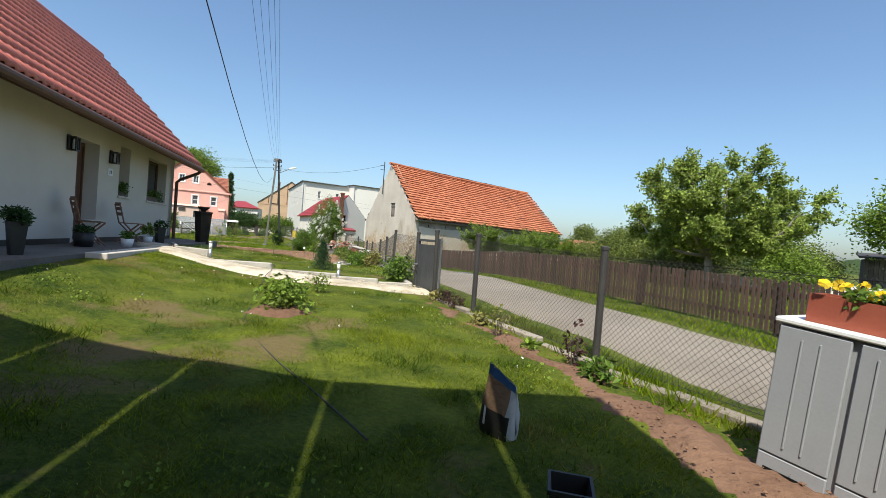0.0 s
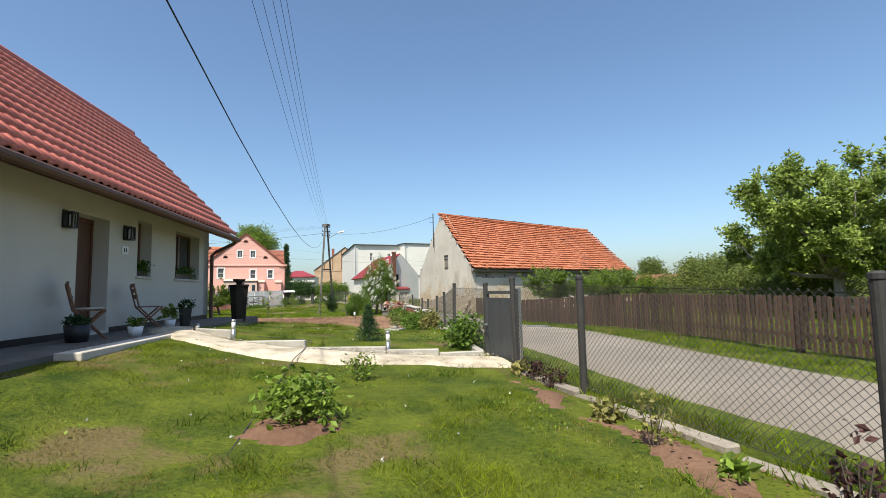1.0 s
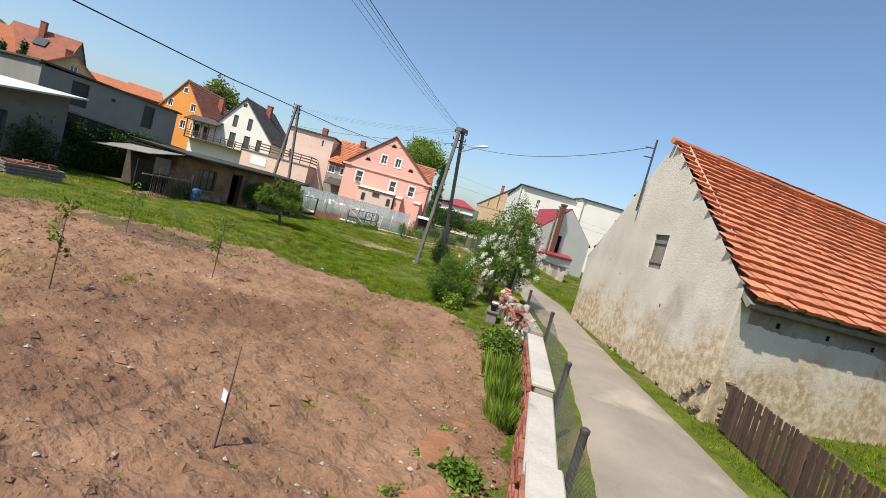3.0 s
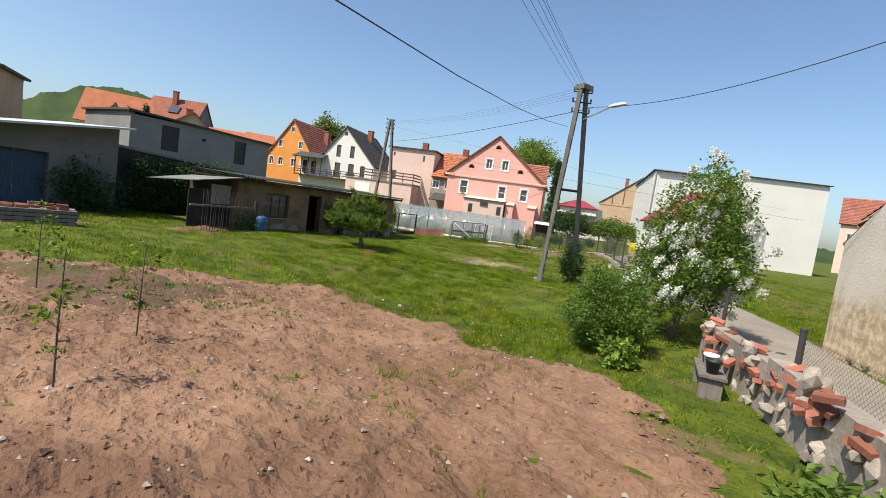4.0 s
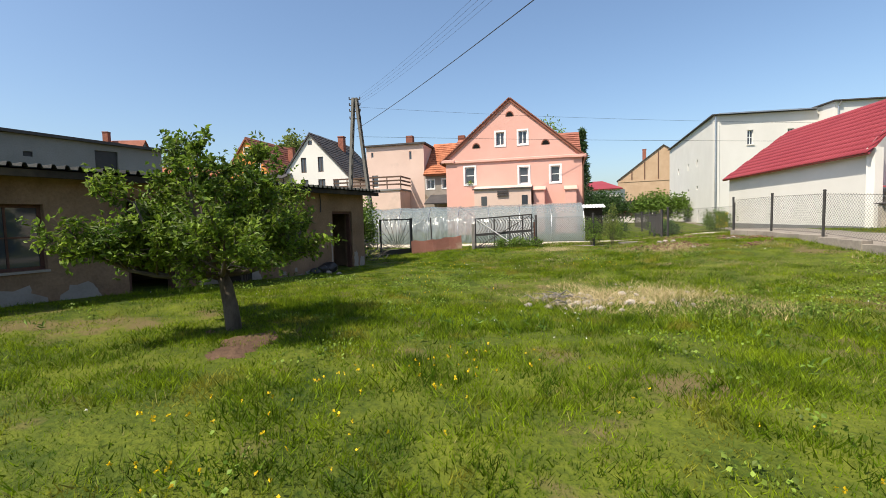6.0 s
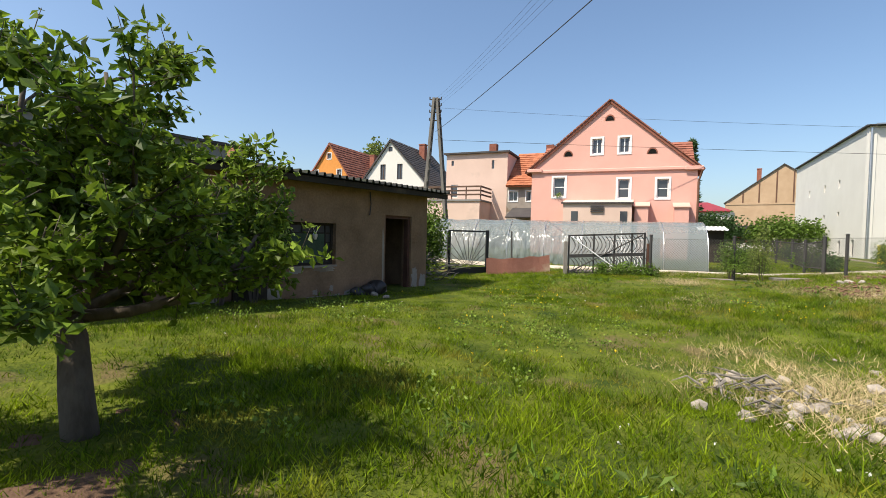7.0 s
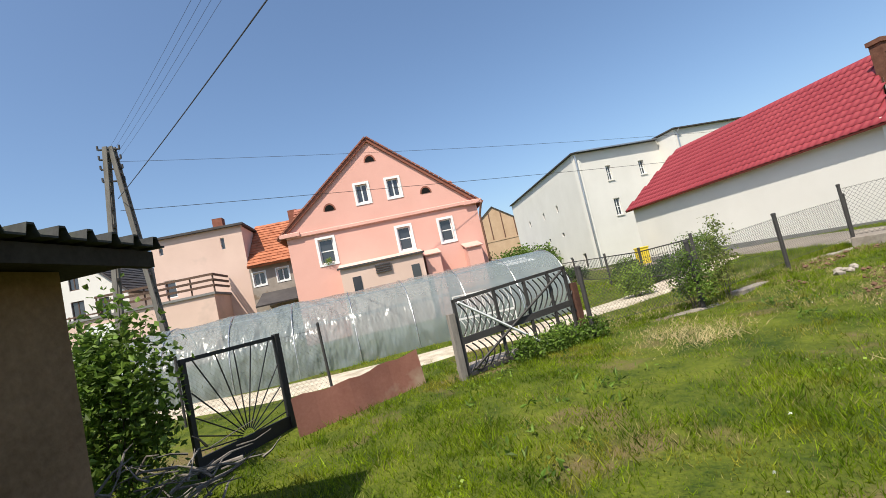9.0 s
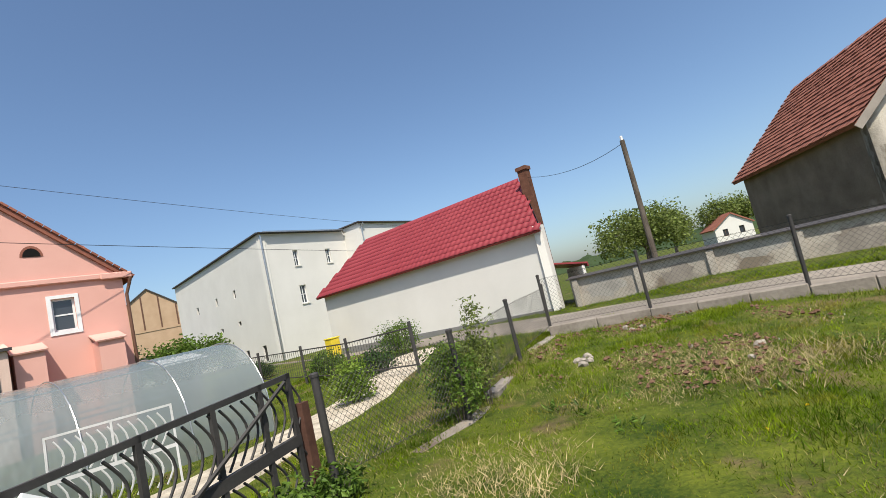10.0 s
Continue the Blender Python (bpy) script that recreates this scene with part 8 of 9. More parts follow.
for i in range(26):
    ob = new("stone", rr.choice(rubble_me))
    ob.parent = barn
    ob.matrix_local = GM @ pose(rr.uniform(0.3, gl - 1.5), rr.uniform(-0.06, 0.02), rr.uniform(0.2, 0.5), rr.uniform(-30, 30), rr.uniform(-30, 30), rr.uniform(0, 180)) @ Matrix.Scale(rr.uniform(0.12, 0.24), 4)


# ---- plants ----
branched_tree("apple_tree", -21.6, 24.93, "small leafy apple tree with a forked trunk in the meadow", 2.15, 1.32, 0.72, 0.074, 0.07, "leaf_apple", 3, 12, 12, 9, 20, lean=(-0.1, -0.1), upright=0.72)
branched_tree("fruit_tree", 13.3, 17.5, "large spreading fruit tree with a pale trunk", 5.6, 3.3, 1.5, 0.15, 0.15, "leaf_sunny", 11, 14, 13, 9, 40, "palebark", upright=0.6)
plant("fruit_tree", 20.8, 17.6, "second fruit tree beside the large one", "tree", (0, 0, 3.2, 2.2, 2.2, 1.7), 0.15, "leaf_bright", 240, 50, 0.34, (0.2, 2.2), "palebark", 12, limbs=7)
plant("fruit_tree", 24.5, 13.5, "dark green tree beside the wooden shed", "tree", (0, 0, 3.6, 3.0, 3.0, 2.0), 0.2, "leaf", 190, 40, 0.36, (0.2, 2.2), seed=13)
branched_tree("apple_tree", 4.3, 23.5, "low dense apple tree behind the picket fence", 2.35, 2.6, 0.8, 0.12, 0.1, "leaf_apple", 21, 11, 12, 9, 26, "palebark", upright=0.35)
branched_tree("apple_tree", 6.4, 27.3, "rounded apple tree beside the barn", 2.3, 2.1, 0.8, 0.11, 0.11, "leaf_apple", 22, 10, 11, 9, 22, upright=0.35)
plant("cherry_tree", 11.0, 25.5, "slender cherry tree in the orchard", "tree", (0, 0, 1.65, 1.6, 1.6, 1.0), 0.12, "leaf_olive", 280, 40, 0.28, (0.11, 1.3), "palebark", 23)
plant("cherry_tree", 14.0, 26.5, "young orchard tree with light foliage", "tree", (0, 0, 1.75, 1.7, 1.7, 1.1), 0.13, "leaf_olive", 270, 40, 0.3, (0.11, 1.3), seed=24)
for i, (x, y, h, rr, mt) in enumerate(((5.3, 24.9, 1.05, 1.5, "leaf"), (11.5, 22.6, 1.2, 1.5, "leaf_olive"), (13.2, 20.2, 1.3, 1.6, "leaf_olive"), (14.6, 22.5, 1.4, 1.8, "leaf_olive"), (15.3, 15.0, 1.0, 1.2, "leaf_bright"), (9.4, 28.6, 1.2, 1.9, "leaf_olive"), (17.5, 20, 1.4, 2.2, "leaf_olive"), (12, 29, 1.3, 2.2, "leaf_olive"))):
    plant("garden_shrub", x, y, "overgrown shrub in the orchard hedge", "shrub", (0, 0, h * 0.85, rr, rr, h * 0.9), 0.11, mt, 280, 36, 0.24, seed=40 + i, low=-0.9)
plant("box_bush", -9.55, 24.45, "dense rounded evergreen bush at the meadow's edge", "shrub", (0.0, 0, 0.72, 0.86, 0.86, 0.84), 0.055, "leaf", 600, 46, 0.09, seed=51, low=-0.95, shell=0.6)
plant("lilac", -9.55, 27.0, "tall shrub full of white flower heads", "shrub", (0.15, 0.1, 2.1, 1.3, 1.3, 1.75), 0.08, "leaf", 520, 44, 0.15, (0.09, 0.9), seed=52, flower=("petal", 90, 0.045, 130), low=-0.85, slope=(-0.5, -0.65))
plant("garden_shrub", -10.8, 26.6, "small leafy shrub with white flowers by the wall end", "shrub", (0, 0, 0.7, 0.46, 0.46, 0.75), 0.06, "leaf", 150, 30, 0.11, seed=240, flower=("petal", 22, 0.035, 40), low=-0.9)
plant("climber", -16.1, 31.35, "dark ivy bush at the pole's foot", "shrub", (0, 0, 0.75, 0.5, 0.5, 0.75), 0.09, "leaf_dark", 110, 26, 0.12, seed=53, low=-0.95)
for u, z, rz, s in ((-4.52, 1.24, 0.34, 54), (-5.1, 0.95, 0.52, 55)):
    q = shed.matrix_world @ Vector((u, -0.22, 0))
    plant("climber", q.x, q.y, "leafy vine growing against the shed wall", "shrub", (0, 0, z, 0.55, 0.55, rz), 0.085, "leaf", 130, 28, 0.15, seed=s, low=-0.9)
plant("elder_bush", -31.45, 31.35, "green elder bush at the shed's corner", "shrub", (0, 0, 1.1, 0.46, 0.46, 1.1), 0.1, "leaf", 170, 30, 0.2, seed=56, low=-0.9)
plant("garden_shrub", -26.5, 38.4, "leafy shrub growing through the wire fence", "shrub", (0, 0, 0.55, 0.34, 0.34, 0.52), 0.06, "leaf", 90, 22, 0.11, seed=57)
plant("garden_shrub", -26.0, 38.9, "upright willowy shrub at the fence", "shrub", (0, 0, 0.7, 0.24, 0.24, 0.75), 0.055, "leaf_olive", 70, 20, 0.1, seed=58)
plant("garden_shrub", -28.2, 42.3, "light green shrub beside the track", "shrub", (0, 0, 0.45, 0.4, 0.4, 0.45), 0.08, "leaf_bright", 100, 22, 0.14, seed=59)
for i, (x, y, h) in enumerate(((-27.9, 46.2, 0.8), (-29.6, 48.6, 0.9), (-33.3, 50.2, 0.8), (-35, 57, 0.9), (-33.6, 55.2, 0.8), (-36.8, 52.3, 1.0))):
    plant("garden_shrub", x, y, "rounded green shrub near the railing", "shrub", (0, 0, h * 0.5, h * 0.7, h * 0.7, h * 0.5), 0.09, "leaf" if i % 2 else "leaf_dark", 90, 22, 0.14, seed=60 + i)
plant("garden_shrub", -27.04, 49.45, "rounded juniper-like shrub by the railing", "shrub", (0, 0, 0.62, 0.75, 0.75, 0.62), 0.08, "leaf", 130, 26, 0.13, seed=260, low=-0.9)
plant("hedge", -45.5, 75.5, "clipped green hedge by the distant houses", "shrub", (0, 0, 1.8, 4.2, 1.5, 1.6), 0.3, "leaf", 150, 40, 0.5, seed=70)
plant("hedge", -50.5, 72.5, "dark hedge behind the track", "shrub", (0, 0, 2.0, 3.5, 1.8, 2.0), 0.3, "leaf_dark", 150, 40, 0.5, seed=71)
plant("broadleaf_tree", -73, 85, "tall round tree behind the pink house", "tree", (0, 0, 13.5, 5.0, 5.0, 4.2), 0.4, "leaf_bright", 320, 40, 0.7, (0.5, 9.0), seed=72)
plant("broadleaf_tree", -95, 50, "distant round tree behind the white house", "tree", (0, 0, 12.6, 3.4, 3.4, 3.2), 0.6, "leaf_olive", 110, 30, 0.8, (0.5, 9.0), seed=73)
plant("garden_shrub", -6.7, 66.5, "leafy trees behind the lane wall", "tree", (0, 0, 3.0, 4.0, 3.0, 1.8), 0.25, "leaf_olive", 240, 40, 0.5, (0.2, 2.0), seed=74)


def conifer(x, y, h, r, label, seed, mt="conifer", size=0.06, n=2600):
    t = thing("spruce", Matrix.Translation((x, y, ground_z(x, y) - 0.02)), label, "tree")
    rng = np.random.default_rng(seed)
    bm = bmesh.new()
    tube(bm, [(0, 0, 0), (0, 0, h)], r * 0.08 + 0.01, 0.005, 6)
    part("trunk", bm, M["bark"], t)
    k = rng.random(n) ** 0.7
    lev = np.floor(k * 9) / 9 + rng.random(n) * 0.05
    a = rng.uniform(0, 2 * np.pi, n)
    arm = np.round(a / (2 * np.pi) * 9) / 9 * 2 * np.pi + rng.normal(size=n) * 0.12 + np.floor(k * 9) * 0.5
    rad = r * (1.02 - lev) * rng.random(n) ** 0.6
    pts = np.stack([np.cos(arm) * rad, np.sin(arm) * rad, h * (0.06 + 0.94 * lev) - rad * 0.25 + rng.normal(size=n) * size * 0.5], 1)
    leaves("needles", pts, size, M[mt], t, "", seed, flat=0.1, aspect=0.3)


conifer(1.55, 6.05, 0.72, 0.34, "small young spruce on the lawn", 80)
conifer(-45.8, 62.6, 10, 1.3, "tall dark spruce beside the pink house", 81, size=0.4, n=5000)
for x, y, h in ((-62.4, 17.25, 7.5), (-62.3, 18.7, 8.2)):
    conifer(x, y, h, 0.9, "narrow dark cypress on the slope", 82, size=0.35, n=1800)


def herb(x, y, r, h, mt, label, count, size, seed, flower=None):
    plant("garden_plant", x, y, label, "plant", (0, 0, h * 0.55, r, r, h * 0.55), size, mt, count, 10, r * 0.3, seed=seed, low=-0.9, shell=0.3, flower=flower)


herb(3.6, 1.25, 0.3, 0.42, "leaf_bright", "young leafy hydrangea bush in bare soil", 80, 0.075, 90)
patch("planting_hole", [(3.2, 0.75), (3.95, 0.7), (4.15, 1.3), (3.8, 1.75), (3.2, 1.65), (3.0, 1.2)], M["redsoil"], 0.05, 0.055, 0.02, 4.0, "ring of bare reddish soil round a bush", 0.12, seed=21.0)
herb(3.17, 2.95, 0.16, 0.35, "leaf_bright", "small light green sapling on the lawn", 24, 0.05, 91)
herb(3.5, 6.25, 0.45, 0.55, "leaf", "bushy peony beside the gate", 130, 0.085, 92)
herb(5.98, 2.45, 0.13, 0.15, "blade_dry", "yellow-green hosta in the bed", 14, 0.11, 93)
herb(6.33, 1.85, 0.15, 0.42, "blade_dry", "thin yellow-leaved plant by the fence", 9, 0.06, 94)
herb(6.72, 1.35, 0.12, 0.12, "leaf_bright", "low leafy hosta in the bed", 9, 0.1, 95)
herb(7.22, 0.95, 0.14, 0.5, "leaf_red", "reddish peony shoots by the fence post", 11, 0.06, 96)
herb(7.42, 0.45, 0.15, 0.2, "leaf", "fresh green clump in the bed", 28, 0.075, 97, ("leaf_red", 6, 0.03, 5))
herb(5.1, 4.0, 0.13, 0.22, "leaf_red", "dark red-leaved small shrub", 24, 0.045, 98)
herb(5.38, 3.6, 0.14, 0.24, "leaf_red", "dark red-leaved small shrub", 22, 0.045, 99)
herb(4.85, 4.25, 0.12, 0.13, "blade_dry", "yellow hosta clump near the gate", 14, 0.09, 100)
for i, (x, y, r_, h, mt) in enumerate(((0.3, 11.7, 0.4, 0.6, "leaf"), (1.15, 10.3, 0.28, 0.55, "blade_dry"), (-0.35, 12.7, 0.45, 0.65, "leaf"), (-0.9, 13.6, 0.35, 0.5, "leaf"), (-5.0, 20.9, 0.45, 0.5, "leaf"), (-8.6, 23.6, 0.3, 0.45, "leaf_bright"), (-2.5, 16.4, 0.2, 0.2, "leaf"), (-23.6, 20.9, 0.5, 0.5, "leaf"))):
    herb(x, y, r_, h, mt, "lush weeds and perennials by the wall", 90, 0.1, 110 + i)
for i, (x, y) in enumerate(((-1.6, 14.9), (-1.9, 15.5), (-2.2, 16.1), (-2.5, 16.7), (-2.2, 14.6), (-2.6, 15.4), (-3.0, 16.2), (-3.2, 17.0), (-1.3, 14.3))):
    herb(x, y, 0.1, 0.14, "leaf_bright", "small green vegetable plant in the bed", 10, 0.06, 140 + i)
for i, (u, q) in enumerate(((1.0, 0.25), (1.45, 0.3), (1.85, 0.22), (2.3, 0.3))):
    herb(-29.37 + 0.518 * u + 0.855 * q, 35.06 + 0.855 * u - 0.518 * q, 0.27, 0.36, "leaf", "dark green weeds at the foot of the iron gate", 60, 0.07, 250 + i)
for i, (x, y, r_, h) in enumerate(((-3.5, 18.9, 0.38, 0.44), (-4.05, 19.7, 0.45, 0.5), (-3.1, 18.2, 0.28, 0.34))):
    t = thing("grass_clump", Matrix.Translation((x, y, ground_z(x, y))), "tall lush clump of green blades beside the wall", "grass")
    rng = np.random.default_rng(150 + i)
    n_ = 420
    a_, q_ = rng.uniform(0, 2 * np.pi, n_), np.sqrt(rng.random(n_)) * r_
    base = np.stack([np.cos(a_) * q_, np.sin(a_) * q_, np.zeros(n_)], 1)
    tip = base + np.stack([np.cos(a_) * 0.16 * rng.random(n_), np.sin(a_) * 0.16 * rng.random(n_), h * rng.uniform(0.5, 1.05, n_)], 1)
    side = np.stack([-np.sin(a_ + 1), np.cos(a_ + 1), np.zeros(n_)], 1) * 0.011
    mid = (base + tip) / 2 + np.stack([np.zeros(n_), np.zeros(n_), np.full(n_, 0.06)], 1)
    V = np.stack([base - side, base + side, mid + side, tip, mid - side], 1).reshape(-1, 3)
    link_mesh("tuft", V.tolist(), [tuple(range(k * 5, k * 5 + 5)) for k in range(n_)], M["leaf_bright"], t)
for i, (x, y, h) in enumerate(((-3.1, 11.1, 1.25), (-3.63, 14.2, 0.95), (-7.4, 13.6, 1.3), (-8.9, 16.3, 1.2), (-12.6, 15.8, 1.3), (-10.2, 16.9, 1.2), (-2.2, 12.4, 0.9))):
    t = thing("sapling", Matrix.Translation((x, y, ground_z(x, y))), "thin young fruit sapling in bare soil", "sapling", "saplings")
    bm = bmesh.new()
    tube(bm, [(0, 0, -0.05), (0.02, 0.01, h * 0.5), (0.0, 0.03, h)], 0.011, 0.004, 5)
    part("stem", bm, M["bark"], t)
    if i != 1:
        rng = np.random.default_rng(i)
        tips = np.stack([rng.normal(size=9) * 0.1, rng.normal(size=9) * 0.1, rng.uniform(0.35 * h, h, 9)], 1)
        for q in tips:
            part("twig", tube(bmesh.new(), [(0.01, 0.02, q[2] - 0.12), tuple(q)], 0.004, 0.002, 4), M["bark"], t)
        leaves("foliage", np.repeat(tips, 15, 0) + rng.normal(size=(135, 3)) * 0.04, 0.065, M["leaf_apple"], t)
    else:
        part("label_tag", boxes((-0.04, 0.04, -0.015, -0.012, 0.45, 0.55)), M["frame"], t, "white plant tag")
stub = thing("fence_stub", Matrix.Translation((-11.75, 26.7, ground_z(-11.75, 26.7))), "short old wooden post in the meadow", "post")
part("post", boxes((-0.05, 0.05, -0.05, 0.05, -0.2, 0.85)), M["bark"], stub, bevel=0.012)


def branches(x, y, label, seed, n, spread_, h, mt="greywood"):
    t = thing("brush_pile", Matrix.Translation((x, y, ground_z(x, y))), label, "branches")
    rng = random.Random(seed)
    for _ in range(n):
        bm = bmesh.new()
        a, b = rng.uniform(0, 6.28), rng.uniform(0, 6.28)
        p0 = Vector((rng.uniform(-1, 1) * spread_, rng.uniform(-1, 1) * spread_, rng.uniform(0, h)))
        l = rng.uniform(0.4, 1.0) * spread_
        p1 = p0 + Vector((math.cos(a) * l, math.sin(a) * l, rng.uniform(-0.1, 0.35) * h))
        tube(bm, [p0, p0.lerp(p1, 0.5) + Vector((0, 0, rng.uniform(-.05, .08))), p1], rng.uniform(0.006, 0.02), 0.004, 5)
        part("twig", bm, M[mt], t)


branches(-30.3, 31.25, "heap of cut dry branches by the shed", 5, 90, 0.6, 0.6)
branches(-14.9, 31.7, "small heap of pale cut branches in the meadow", 6, 45, 0.45, 0.22)
branches(-20.9, 30.1, "dry twigs lying on rubble", 7, 40, 0.4, 0.1)
r = random.Random(77)
for cx, cy, n, s, spd, lb in ((-20.6, 30.2, 40, 0.14, 0.45, "broken pale stone on the rubble heap"), (-24.23, 39.5, 7, 0.15, 0.2, "pale rubble lump in the grass"), (-22.6, 40.65, 3, 0.17, 0.2, "pale rubble lump in the grass"), (-22.9, 37.95, 3, 0.14, 0.3, "pale rubble lump in the grass"), (-19.9, 31.2, 24, 0.09, 0.7, "pale stone in dry grass"), (-13.9, 22.5, 1, 0.11, 0.02, "pale stone at the edge of the soil"), (-14.4, 22.3, 1, 0.12, 0.02, "flat brown stone at the edge of the soil"), (-27.4, 28.7, 3, 0.15, 0.3, "loose stone by the shed wall")):
    for _ in range(n):
        x, y = cx + r.gauss(0, spd), cy + r.gauss(0, spd)
        ob = new("stone", r.choice(stone_me))
        ob.matrix_world = pose(x, y, rough_z(x, y) + s * 0.15, r.uniform(-20, 20), r.uniform(-20, 20), r.uniform(0, 360)) @ Matrix.Scale(s * r.uniform(0.6, 1.4), 4)
        tagged(ob, lb, "stone", "loose stones")

# wooden shed and white wall beyond the orchard
os_ = thing("garden_shed", at_dir((20.5, 20.5), (0.9, -0.43), 0.4), "dark slatted garden shed beyond the orchard", "shed")
for i in range(22):
    part("board", boxes((i * 0.17, i * 0.17 + 0.15, 0, 0.03, 0, 2.0)), M["greywood"], os_)
part("body", boxes((0, 3.75, 0.04, 2.5, 0, 1.95)), M["darkwall"], os_)
part("roof", slab(bmesh.new(), (-0.2, -0.2, 2.05), (4, -0.2, 2.05), (4, 2.7, 2.3), (-0.2, 2.7, 2.3), 0.08), M["darktile"], os_)
h = thing("house", at_dir((26, 22), (0.9, -0.43), 0.3), "white neighbouring house behind the trees", "house")
part("wall", boxes((0, 9, 0, 6, 0, 3.4)), M["white"], h)
part("roof", slab(bmesh.new(), (-0.4, -0.4, 3.4), (9.4, -0.4, 3.4), (9.4, 6.4, 4.0), (-0.4, 6.4, 4.0), 0.2), M["darktile"], h)
lw = thing("garden_wall", at_dir((14.0, 19.6), (0.9, -0.43), 0.4), "low pale rendered garden wall under the trees", "wall")
part("panel", boxes((0, 6.5, 0, 0.2, -0.2, 0.75)), M["white"], lw)
h = thing("house", at_dir((9.5, 47), (0.88, -0.47), 0.3), "distant house with a red roof beyond the barn", "house")
part("wall", boxes((-3, 3, 0, 6, 0, 1.75)), M["ochre"], h)
part("roof", slab(bmesh.new(), (-3.3, -0.4, 1.75), (3.3, -0.4, 1.75), (2.5, 3, 2.6), (-2.5, 3, 2.6), 0.2), M["fartile"], h)

gable_house("house", "small distant white house with a red roof", (17.0, 86.0), (0.93, -0.36), 2.2, 2.2, 2.8, 4.3, 6, "white", "fartile", [(-1.3, -0.7, 1.5, 2.4), (0.6, 1.2, 1.5, 2.4)])
for i, (x, y) in enumerate(((19.4, 91.0), (24.9, 93.0), (12.6, 92.0))):
    plant("broadleaf_tree", x, y, "distant round tree beyond the lane", "tree", (0, 0, 4.0, 2.4, 2.4, 2.2), 0.35, "leaf_olive", 130, 30, 0.5, (0.2, 2.4), seed=230 + i)

# far wooded hills and the horizon's tree line
rng = np.random.default_rng(99)
V, F = [], []
for ring, (dist, h0, h1) in enumerate(((330, 5, 11), (620, 6, 14))):
    n = 1400
    k0 = len(V)
    for i in range(n + 1):
        a = 2 * math.pi * i / n
        hill = 34 * math.exp(-((math.degrees(a) - 182) / 9) ** 2) + 10 * math.exp(-((math.degrees(a) - 165) / 14) ** 2)
        z = h0 + (h1 - h0) * (0.5 + 0.5 * noise.noise((math.cos(a) * 5, math.sin(a) * 5, ring))) + hill * (1 if ring == 0 else 1.2) + 2.2 * noise.noise((i * 0.19, ring, 0)) + 1.6 * noise.noise((i * 0.55, ring, 5))
        for d_, zz in ((dist - 60, -2), (dist, z), (dist + 120, -2)):
            V.append((-15 + d_ * math.cos(a), 25 + d_ * math.sin(a), zz))
    for i in range(n):
        for j in range(2):
            a = k0 + i * 3 + j
            F.append((a, a + 3, a + 4, a + 1))
tagged(link_mesh("backdrop", V, F, mat("wooded_hill", (0.025, 0.045, 0.015), (0.055, 0.08, 0.028), 0.06, 0.6, 0.95, 0.6, space="World", depth=2.0), None, "", True), "distant wooded hills and tree line", "hill", "", "structure")

# ---- grass, clods, flowers ----
def in_poly(poly):
    """A test whether places (numbers or arrays) lie inside a polygon."""
    def f(x, y):
        r_ = np.zeros(np.shape(x), bool)
        j = len(poly) - 1
        for i in range(len(poly)):
            (a, b), (c, d) = poly[i], poly[j]
            if b != d:
                r_ = r_ ^ (((b > y) != (d > y)) & (x < (c - a) * (y - b) / (d - b) + a))
            j = i
        return r_
    return f


soil_in = in_poly([(-0.5, 12.9), (-2.7, 11.8), (-5.4, 10.9), (-9, 11.1), (-14, 12.3), (-15.7, 14.5), (-15.0, 17), (-15.2, 19.2), (-15.4, 20.8), (-14, 21.6), (-11.6, 22.5), (-10.2, 21.7), (-8.7, 22.9), (-6.6, 21.9), (-4.2, 19.6), (-2.9, 17.9), (-1.4, 15.4)])
bed_in = in_poly([(8.5, -3.2), (9.3, -2.2), (7.4, 1.0), (5.6, 3.3), (4.6, 4.4), (4.4, 4.15), (5.5, 2.65), (6.9, 0.7), (7.65, -0.9)])
path_in = in_poly([(-2.6, 4.6), (-1.6, 3.85), (-0.6, 3.52), (0.93, 3.42), (2.24, 3.56), (3.36, 3.95), (4.75, 4.5), (4.2, 5.38), (3.4, 5.0), (2.57, 4.76), (1.16, 4.55), (-0.3, 4.38), (-1.4, 4.65), (-2.3, 5.5)])
road_in = in_poly(ROAD_L + ROAD_R[::-1])
track_in = in_poly([(-44, 31.5), (-34.5, 34.3), (-31.5, 36.1), (-29.1, 38.4), (-27.5, 42.0), (-25.6, 48.0), (-27.6, 48.6), (-29.2, 43.0), (-30.6, 39.6), (-32.6, 37.6), (-35.4, 36.0), (-45, 33.3)])
hole_in = in_poly([(3.3, 0.85), (3.9, 0.8), (4.05, 1.3), (3.75, 1.65), (3.25, 1.55), (3.1, 1.2)])
HM, SM = house.matrix_world.inverted(), shed.matrix_world.inverted()


def local_xy(m, x, y):
    return m[0][0] * x + m[0][1] * y + m[0][3], m[1][0] * x + m[1][1] * y + m[1][3]


def worn(x, y):
    """Where the turf is worn and dry: broad and small patches."""
    return 0.6 * vnoise(x, y, 0.45, 11) + 0.4 * vnoise(x, y, 1.6, 12)


def lawn_keep(x, y):
    u, v = local_xy(HM, x, y)
    out = soil_in(x, y) | bed_in(x, y) | path_in(x, y) | road_in(x, y) | hole_in(x, y) | ((v > -1.36) & (u < 0.4))
    return np.where(out, 0, np.clip(1.75 - 2.1 * worn(x, y), 0.22, 1))


